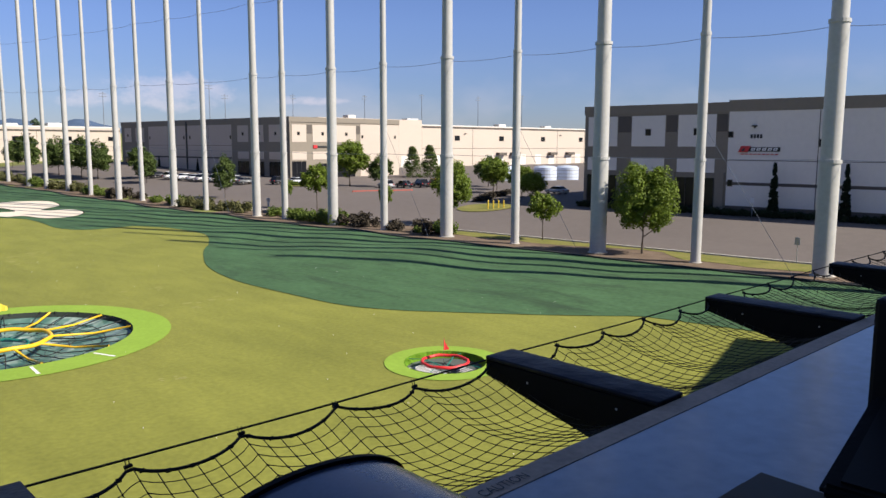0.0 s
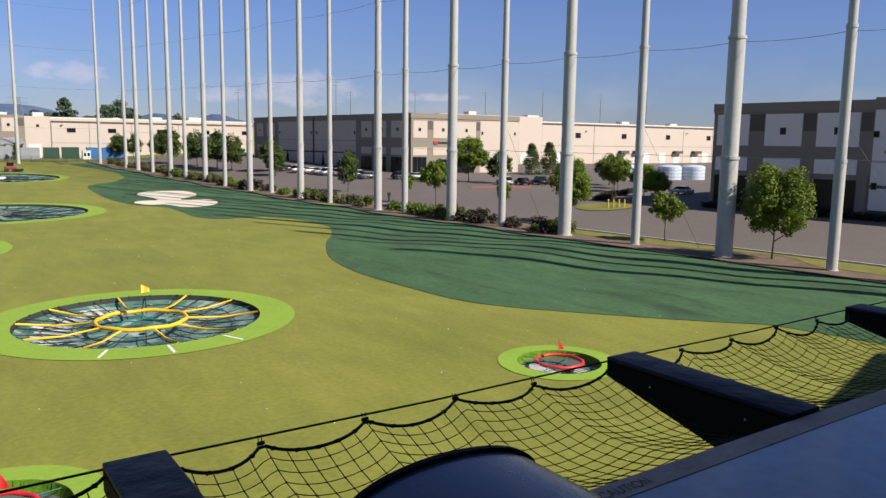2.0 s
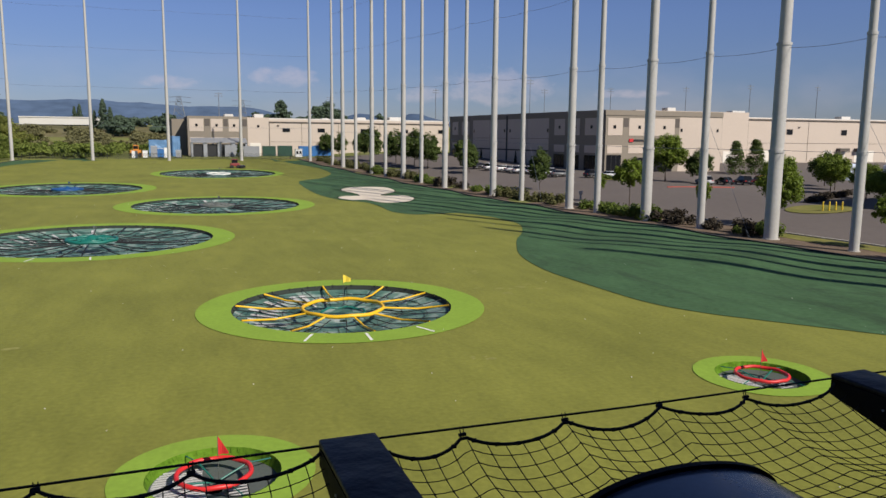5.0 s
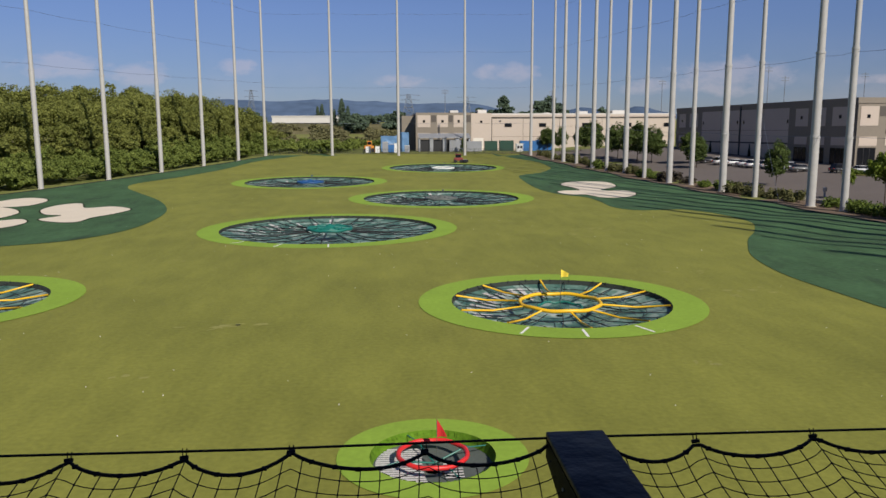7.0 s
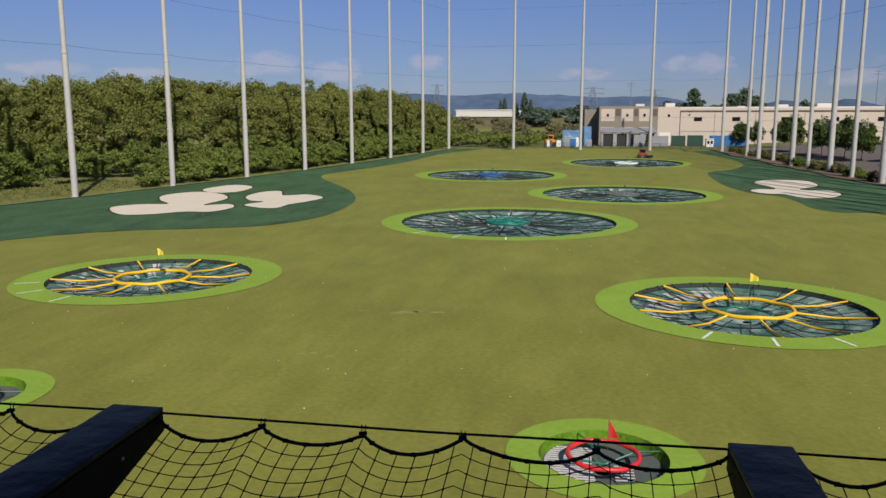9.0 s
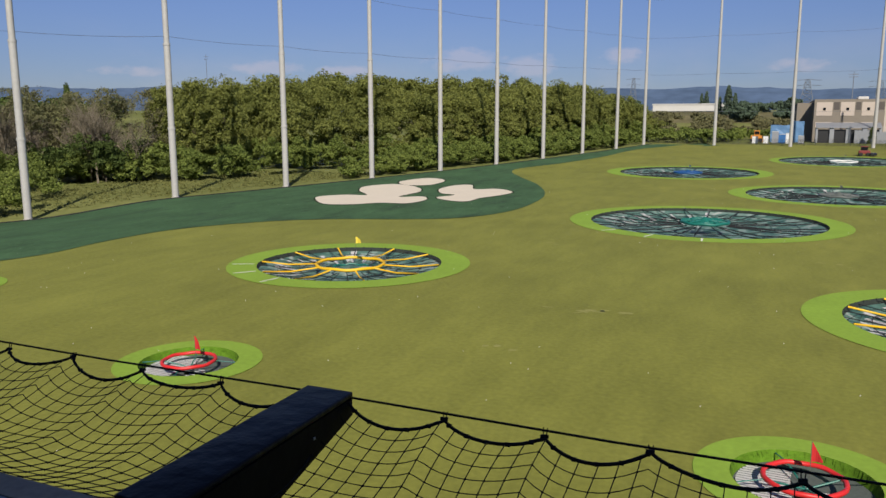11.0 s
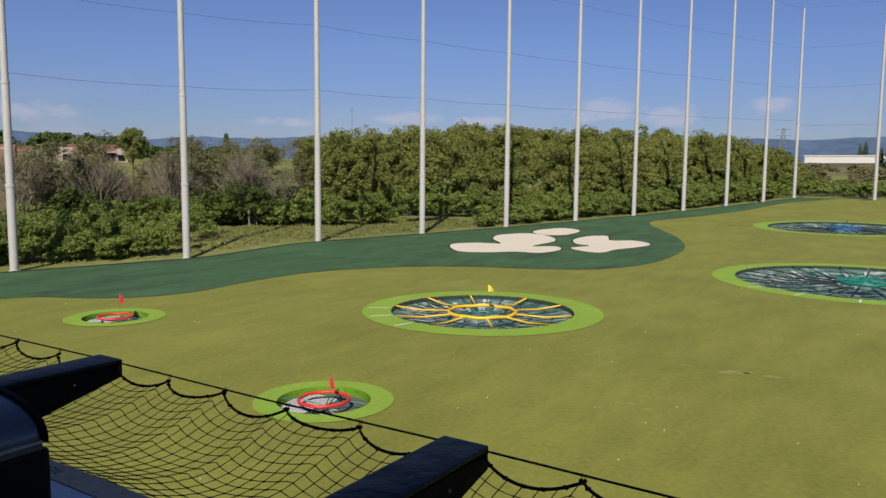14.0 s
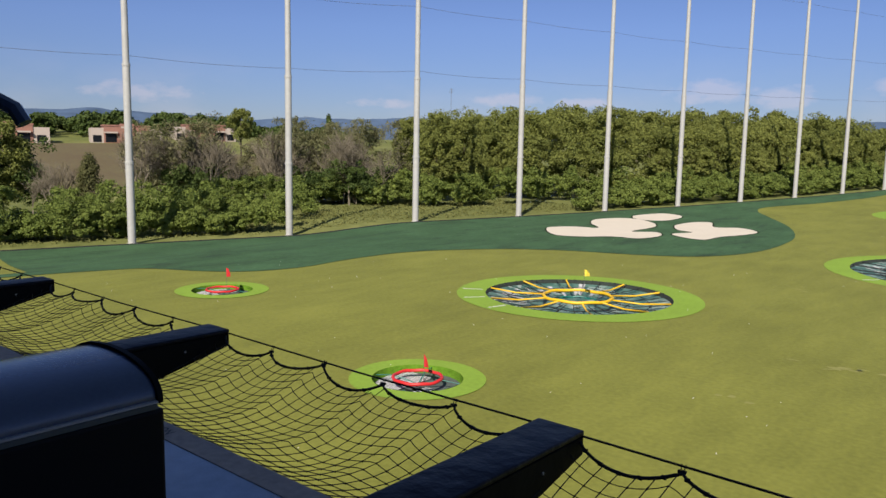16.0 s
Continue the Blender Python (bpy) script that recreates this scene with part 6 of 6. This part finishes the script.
for x, y, p, tall in ((76.2, 166.0, "white", False), (77.0, 162.6, "silver", False), (77.5, 159.2, "white", True), (79.0, 156.0, "white", True), (79.6, 152.8, "white", True), (79.8, 149.6, "silver", True), (80.2, 146.3, "grey", False), (75.2, 170.5, "white", True), (74.4, 176.5, "black", False), (73.8, 181.0, "silver", False), (85.6, 141.5, "black", True), (88.5, 139.5, "silver", False)):
    car(x, y, radians(8), p, tall, "%s %s parked beside the corner warehouse" % (p, "off-road estate car" if tall else "saloon car"))
for x, y, p, tall in ((97.0, 120.5, "silver", True), (100.8, 119.4, "black", False), (104.6, 118.6, "black", True), (108.0, 118.0, "red", True), (111.4, 121.6, "white", False), (115.0, 121.0, "grey", False)):
    car(x, y, radians(75), p, tall, "%s car parked in the far car park" % p)
car(112.0, 89.0, radians(85), "silver", False, "silver car parked behind the near warehouse")

# ball picker at the far target
M_DULLRED = mat("dull_red_paint", (0.2, 0.028, 0.026), 0.55, var=0.15, scale=2)
bp = empty("ball_picker", Matrix.Translation((17.8, 200.0, gz(17.8, 200))), "red caged ball picking tractor on the turf", "tractor")
part("body", boxes((-1.4, 0.9, -0.7, 0.7, 0.5, 1.3), bevel=0.12), M_DULLRED, bp)
part("cage", boxes((-1.0, 0.4, -0.68, 0.68, 1.3, 2.1), bevel=0.05), M_GLASS, bp)
part("roof", boxes((-1.15, 0.55, -0.75, 0.75, 2.1, 2.22), bevel=0.04), M_DULLRED, bp)
part("basket", boxes((0.9, 2.2, -1.6, 1.6, 0.2, 0.75), bevel=0.05), PAINT["black"], bp)
for sx in (-1.0, 0.5):
    for sy in (-0.75, 0.75):
        w = part("wheel", lathe(bmesh.new(), [(0.25, -0.14), (0.42, -0.12), (0.42, 0.12), (0.25, 0.14)], 14), M_TYRE, bp)
        w.matrix_local = Matrix.Translation((sx, sy, 0.42)) @ Matrix.Rotation(radians(90), 4, "X")

# ---- yard beyond the far end ----
M_STEEL = mat("corrugated_steel", (0.3, 0.31, 0.33), 0.5, 0.3, var=0.1, scale=0.5)
M_CBLUE = mat("container_blue", (0.03, 0.13, 0.34), 0.5, var=0.15, scale=0.6)
M_CGREEN = mat("container_green", (0.02, 0.058, 0.04), 0.5, var=0.15, scale=0.6)
M_ORANGE = mat("orange_machine", (0.55, 0.2, 0.02), 0.5, var=0.1, scale=0.8)
M_TARP = mat("blue_tarp", (0.10, 0.21, 0.38), 0.6, var=0.2, scale=0.6, bump=0.05, bscale=2)


def container(x, y, w, d, h, material, label, name="shipping_container"):
    root = empty(name, Matrix.Translation((x, y, gz(x, y))), label, "container", "yard containers")
    bm = bmesh.new()
    n = max(6, int(w / 0.35))
    rows = []
    for k in range(2 * n + 1):
        xx = -w / 2 + w * k / (2 * n)
        dy = 0.05 if (k // 1) % 2 else 0.0
        rows.append((bm.verts.new((xx, -d / 2 + dy, 0.15)), bm.verts.new((xx, -d / 2 + dy, h - 0.12))))
    for a, b in zip(rows, rows[1:]):
        bm.faces.new((a[0], b[0], b[1], a[1]))
    part("corrugated_side", bm, material, root)
    part("body", boxes((-w / 2, w / 2, -d / 2 + 0.06, d / 2, 0.0, h)), material, root)
    for s in (-1, 1):
        part("corner_post", boxes((s * w / 2 - 0.09, s * w / 2 + 0.09, -d / 2 - 0.03, -d / 2 + 0.12, 0, h)), material, root)
    part("top_rail", boxes((-w / 2, w / 2, -d / 2 - 0.03, -d / 2 + 0.1, h - 0.14, h)), material, root)
    return root


for x, y, w, h, m, lb in ((40.5, 267, 4.6, 3.6, M_CGREEN, "green"), (35.2, 268, 4.2, 3.4, M_CGREEN, "dark green"), (47.3, 263, 5.4, 3.6, M_CBLUE, "dull blue"), (53.4, 264, 6.0, 3.5, M_CBLUE, "blue"), (28.6, 262, 5.0, 3.4, M_STEEL, "grey"), (22.6, 262, 4.6, 3.8, M_STEEL, "pale grey")):
    container(x, y, w, 2.6, h, m, "%s shipping container standing in the far yard" % lb)
kb = empty("gate_kiosk", Matrix.Translation((43.4, 257, gz(43, 257))), "small pale kiosk with windows at the yard gate", "kiosk")
part("body", boxes((-1.1, 1.1, -1, 1, 0, 2.6), bevel=0.05), PAINT["white"], kb)
part("roof", boxes((-1.3, 1.3, -1.2, 1.2, 2.6, 2.8), bevel=0.04), M_ROOFW, kb)
for s in (-0.5, 0.5):
    part("window", boxes((s - 0.36, s + 0.36, -1.03, -0.97, 1.1, 2.1)), M_GLASS, kb)
# row of dock bays with tilted canopies
for k in range(4):
    x = 12.0 + 4.4 * k
    b = empty("storage_bay", Matrix.Translation((x, 262, gz(x, 262))), "storage bay with a black slab as its shaded inside and a tilted pale roof", "shed", "storage bays")
    # black slab paints the shade inside the bay; there is no hollow behind it
    part("dark_opening_slab", boxes((-1.6, 1.6, 0.2, 0.4, 0, 4.0)), M_SIGNK, b)
    for s in (-1.9, 1.9):
        part("side_wall", boxes((s - 0.3, s + 0.3, -0.4, 4, 0, 4.6)), M_STEEL, b)
    bm = bmesh.new()
    q = [bm.verts.new(p) for p in ((-2.2, -0.8, 4.5), (2.2, -0.8, 4.5), (2.2, 4.2, 5.8), (-2.2, 4.2, 5.8))]
    q2 = [bm.verts.new((v.co.x, v.co.y, v.co.z + 0.25)) for v in q]
    bm.faces.new(q[::-1])
    bm.faces.new(q2)
    for i in range(4):
        bm.faces.new((q[i - 1], q[i], q2[i], q2[i - 1]))
    part("roof", bm, M_STEEL, b)
# blue tarped stack, orange machine, pale crates
tp = empty("tarped_stack", Matrix.Translation((1.6, 266, gz(1, 266))), "blue tarpaulin over stacked goods in the yard", "tarpaulin")
for x0, x1, z0, z1 in ((-4.5, 1.0, 0, 5.2), (1.0, 5.0, 0, 6.3)):
    bm = boxes((x0, x1, -2, 3, z0, z1))
    bmesh.ops.subdivide_edges(bm, edges=bm.edges[:], cuts=3, use_grid_fill=True)
    for v in bm.verts:
        v.co += Vector((0, 0.25 * noise.noise(v.co * 0.6), 0.35 * noise.noise(v.co * 0.7 + Vector((3, 0, 0)))))
    part("tarpaulin", bm, M_TARP, tp)
om = empty("loader", Matrix.Translation((-6.5, 256, gz(-6, 256))), "orange wheel loader parked in the yard", "loader")
part("body", boxes((-1.8, 1.4, -1, 1, 1.0, 2.2), bevel=0.15), M_ORANGE, om)
part("cab", boxes((-0.9, 0.7, -0.8, 0.8, 2.2, 3.7), bevel=0.08), M_ORANGE, om)
part("window", boxes((-0.75, 0.55, -0.84, 0.84, 2.5, 3.4)), M_GLASS, om)
part("bucket", boxes((1.6, 2.5, -1.3, 1.3, 0.3, 1.3), bevel=0.12), M_ORANGE, om)
for sx in (-1.2, 1.0):
    for sy in (-0.9, 0.9):
        w = part("wheel", lathe(bmesh.new(), [(0.4, -0.2), (0.7, -0.18), (0.7, 0.18), (0.4, 0.2)], 14), M_TYRE, om)
        w.matrix_local = Matrix.Translation((sx, sy, 0.7)) @ Matrix.Rotation(radians(90), 4, "X")
for x, y, w, h, m in ((-6.8, 247, 1.6, 2.0, PAINT["white"]), (-3.9, 247, 1.4, 2.1, PAINT["white"]), (2.2, 247, 1.5, 3.0, PAINT["white"]), (-1.4, 250, 1.8, 3.4, M_STEEL), (5.6, 250, 1.6, 2.2, M_STEEL), (0.4, 252, 2.0, 2.6, M_CBLUE)):
    cr = empty("storage_crate", Matrix.Translation((x, y, gz(x, y))), "pale storage crate standing in the far yard", "crate", "yard crates")
    part("body", boxes((-w / 2, w / 2, -0.7, 0.7, 0.12, h), bevel=0.04), m, cr)
    part("lid", boxes((-w / 2 - 0.05, w / 2 + 0.05, -0.75, 0.75, h, h + 0.1), bevel=0.02), M_ROOFW, cr)
    part("skid", boxes((-w / 2, w / 2, -0.6, -0.4, 0, 0.12)), M_SIGNK, cr)

# low mesh fence behind the far poles
fence = empty("yard_fence", Matrix(), "low dark chain link fence behind the far end", "fence")
for k in range(29):
    x = -36 + 2.8 * k
    y = 236.5 - 0.055 * (x + 36)
    part("post", tube(bmesh.new(), [(x, y, gz(x, y)), (x, y, gz(x, y) + 1.7)], 0.05, 6), M_SIGNK, fence)
bm = bmesh.new()
for z in (0.15, 0.45, 0.75, 1.05, 1.35, 1.65):
    tube(bm, [(-36, 236.5, gz(0, 236) + z), (43, 232.2, gz(0, 232) + z)], 0.025, 4)
for k in range(160):
    x = -36 + 79 * k / 160
    y = 236.5 - 0.055 * (x + 36)
    tube(bm, [(x, y, gz(x, y) + 0.1), (x, y, gz(x, y) + 1.65)], 0.018, 3)
part("mesh_panel", bm, M_SIGNK, fence)

# ---- tanks, bollards, sign posts, boxes ----
M_TANK = mat("tank_white", (0.50, 0.55, 0.66), 0.4, var=0.05, scale=0.5)
for x, y, r in ((150.5, 123.0, 2.9), (157.5, 121.5, 2.9), (140, 127, 2.4)):
    tk = empty("storage_tank", Matrix.Translation((x, y, gz(x, y))), "white cylindrical storage tank with a domed top", "tank", "storage tanks")
    part("shell", lathe(bmesh.new(), [(r, 0), (r, 3.1)], 28), M_TANK, tk, smooth=False)
    part("dome", lathe(bmesh.new(), [(r, 3.1), (r * 0.8, 3.45), (0.3, 3.6)], 28), M_TANK, tk)
    for z in (0.7, 1.5, 2.4):
        part("band", lathe(bmesh.new(), [(r + 0.01, z - 0.08), (r + 0.05, z), (r + 0.01, z + 0.08)], 28, cap=False), M_STEEL, tk)
isl = [(83.0 + 4.8 * math.cos(a) * 1.0, 79.5 + 4.0 * math.sin(a)) for a in [2 * math.pi * k / 24 for k in range(24)]]
sheet("lawn_island", [Vector(p) for p in isl], 0.10, M_LAWN, "small lawn island in the car park", "lawn")
isl = [(89.5 + 6.0 * math.cos(a), 137 + 5.0 * math.sin(a)) for a in [2 * math.pi * k / 24 for k in range(24)]]
sheet("lawn_island", [Vector(p) for p in isl], 0.10, M_LAWN, "small lawn island before the corner warehouse", "lawn")
M_KERBRED = mat("kerb_red_paint", (0.36, 0.09, 0.07), 0.8, var=0.2, scale=1.5)
rk = part("red_kerb", boxes((-6.0, 6.0, -0.18, 0.18, -0.1, 0.2), bevel=0.03), M_KERBRED)
rk.matrix_world = Matrix.Translation((91.0, 114.0, gz(91, 114) + 0.02)) @ Matrix.Rotation(radians(-21), 4, "Z")
tagged(rk, "faded red painted kerb in the car park", "kerb")
for k in range(9):
    a = k * 0.7
    shrub("green", 89.5 + 4 * math.cos(a), 137.2 + 3 * math.sin(a), 0.8, "green shrub on a car park island", "island shrubs", 0.1)
for k in range(12):
    shrub("dusky", 88.0 + 1.5 * k, 86 + 0.8 * k, 0.85, "dusky shrub on a car park island", "island shrubs")
M_BOLL = mat("bollard_yellow", (0.6, 0.42, 0.03), 0.5, var=0.08)
for k in range(4):
    b = empty("bollard", Matrix.Translation((81.8 + 0.75 * k, 78.0 - 0.35 * k, gz(82, 78) + 0.1)), "short yellow steel bollard on a lawn island", "bollard", "bollards")
    part("pipe", lathe(bmesh.new(), [(0.11, 0), (0.11, 1.15)], 12), M_BOLL, b)
    part("cap", lathe(bmesh.new(), [(0.11, 1.15), (0.08, 1.22), (0.01, 1.25)], 12), M_BOLL, b)
for x, y, h in ((68.7, 27.9, 2.5), (94.5, 44.0, 2.6)):
    sp = empty("sign_post", Matrix.Translation((x, y, gz(x, y))), "thin steel sign post with a small plate", "sign", "sign posts")
    part("post", tube(bmesh.new(), [(0, 0, 0), (0, 0, h)], 0.035, 6), M_STEEL, sp)
    part("plate", boxes((-0.04, -0.02, -0.24, 0.24, h - 0.75, h - 0.1)), M_SIGNW if x > 80 else M_STEEL, sp)
ub = empty("utility_box", Matrix.Translation((60.3, 110.0, gz(60, 110))), "low pale concrete utility box in the mulch", "utility box")
part("box", boxes((-0.6, 0.6, -1.5, 1.5, 0, 0.45), bevel=0.05), M_KERB, ub)
part("lid", boxes((-0.55, 0.55, -1.4, 1.4, 0.45, 0.5), bevel=0.02), M_KERB, ub)
hy = empty("service_post", Matrix.Translation((64.2, 110.5, gz(64, 110))), "grey service post with a square head", "post")
part("stem", boxes((-0.12, 0.12, -0.12, 0.12, 0, 0.9), bevel=0.02), M_STEEL, hy)
part("head", boxes((-0.22, 0.22, -0.22, 0.22, 0.9, 1.5), bevel=0.04), M_STEEL, hy)
# guy wires down to the strip
for k in (3, 5, 7, 11):
    x, y = RIGHT[k]
    g = tagged(part("guy_wire", tube(bmesh.new(), [(x + 0.4, y - 0.2, gz(x, y) + 12), (x - 0.8, y - 9.0, gz(x, y))], 0.02, 4), M_CABLE), "thin guy wire running down from a pole", "wire", "guy wires")

# ---- pylons and power poles ----
M_PYLON = mat("galvanised_steel", (0.16, 0.18, 0.21), 0.6, 0.2, var=0.1)


def pylon(x, y, h, w, label):
    root = empty("pylon", Matrix.Translation((x, y, gz(x, y))), label, "pylon", "pylons")
    bm = bmesh.new()
    lv = [0, 0.3, 0.55, 0.75, 0.9, 1.0]
    corner = lambda t, sx, sy: Vector((sx * w * (1 - 0.75 * t) / 2, sy * w * (1 - 0.75 * t) / 2, t * h))
    for sx in (-1, 1):
        for sy in (-1, 1):
            tube(bm, [corner(t, sx, sy) for t in lv], 0.16, 4)
    for a, b in zip(lv, lv[1:]):
        for s in (-1, 1):
            tube(bm, [corner(a, -1, s), corner(b, 1, s)], 0.10, 4)
            tube(bm, [corner(a, 1, s), corner(b, -1, s)], 0.10, 4)
            tube(bm, [corner(b, -1, s), corner(b, 1, s)], 0.10, 4)
    part("lattice", bm, M_PYLON, root)
    for t in (0.8, 0.97):
        part("cross_arm", tube(bmesh.new(), [(-w * 0.8, 0, t * h), (0, 0, t * h + 0.6), (w * 0.8, 0, t * h)], 0.16, 4), M_PYLON, root)


pylon(-119.7, 700, 29, 7.5, "distant lattice power pylon above the trees")
pylon(15.2, 560, 20, 10, "distant lattice power pylon behind the warehouse")
pylon(84, 820, 27, 12, "far lattice power pylon behind the warehouse")
for x, y, h in ((-300, 356, 36), (118, 330, 26), (150, 300, 30), (158, 302, 26), (190, 300, 27), (215, 280, 27), (228, 282, 26), (246, 276, 28), (270, 262, 27), (300, 260, 28), (24, 330, 24), (70, 330, 22)):
    pp = empty("power_pole", Matrix.Translation((x, y, gz(x, y))), "thin dark power pole behind the roofs", "power pole", "power poles")
    part("pole", tube(bmesh.new(), [(0, 0, 0), (0, 0, h)], 0.22, 6, r1=0.12), M_PYLON, pp)
    for z in (0.93, 0.97):
        part("cross_arm", boxes((-1.5, 1.5, -0.1, 0.1, h * z - 0.12, h * z + 0.12)), M_PYLON, pp)

# long white shed far ahead
ws = empty("far_shed", Matrix.Translation((-60, 560, gz(-60, 560))), "long low white shed far across the meadow", "building")
part("wall", boxes((-22, 26, 0, 20, 0, 4.4)), M_ROOFW, ws)
part("roof", boxes((-22.4, 26.4, -0.4, 20.4, 4.4, 5.1)), M_ROOFW, ws)
# brick shops on the rise
M_BRICK = mat("far_brick", (0.27, 0.135, 0.10), 0.9, var=0.12, scale=0.4)
M_STUC = mat("far_stucco", (0.42, 0.35, 0.30), 0.9, var=0.08, scale=0.3)
for x, y, w in ((-318, 66, 26), (-300, 108, 30), (-292, 150, 26), (-300, 190, 26), (-305, 30, 24)):
    sh = empty("brick_shop", Matrix.Translation((x, y, gz(x, y))) @ Matrix.Rotation(radians(68), 4, "Z"), "low red brick shop with pale stucco ends on the rise", "building", "brick shops")
    part("wall", boxes((-w * 0.32, w * 0.32, 0, 14, -2, 6.4)), M_BRICK, sh)
    for k in (-1, 1):
        part("end_wing", boxes((k * w * 0.41 - w * 0.09, k * w * 0.41 + w * 0.09, 0.3, 13.6, -2, 5.6)), M_STUC, sh, "pale stucco end wing")
        part("shop_window", boxes((k * w * 0.41 - 1.5, k * w * 0.41 + 1.5, 0.15, 0.4, 0.2, 2.8)), M_GLASS, sh)
    part("parapet", boxes((-w * 0.33, w * 0.33, -0.25, 14.1, 6.4, 6.9)), M_BRICK, sh)
    part("bay", boxes((-w * 0.1, w * 0.1, -0.8, 0.1, -2, 7.4)), M_BRICK, sh)
    part("sign_band", boxes((-w * 0.08, w * 0.08, -0.9, -0.78, 5.6, 6.3)), M_STUC, sh)
    for k in (-0.22, 0.22):
        part("shop_window", boxes((k * w - 2.0, k * w + 2.0, -0.12, 0.05, 0.2, 3.4)), M_GLASS, sh)
        part("canopy", boxes((k * w - 2.4, k * w + 2.4, -1.6, 0.0, 3.6, 4.2)), M_STUC, sh)
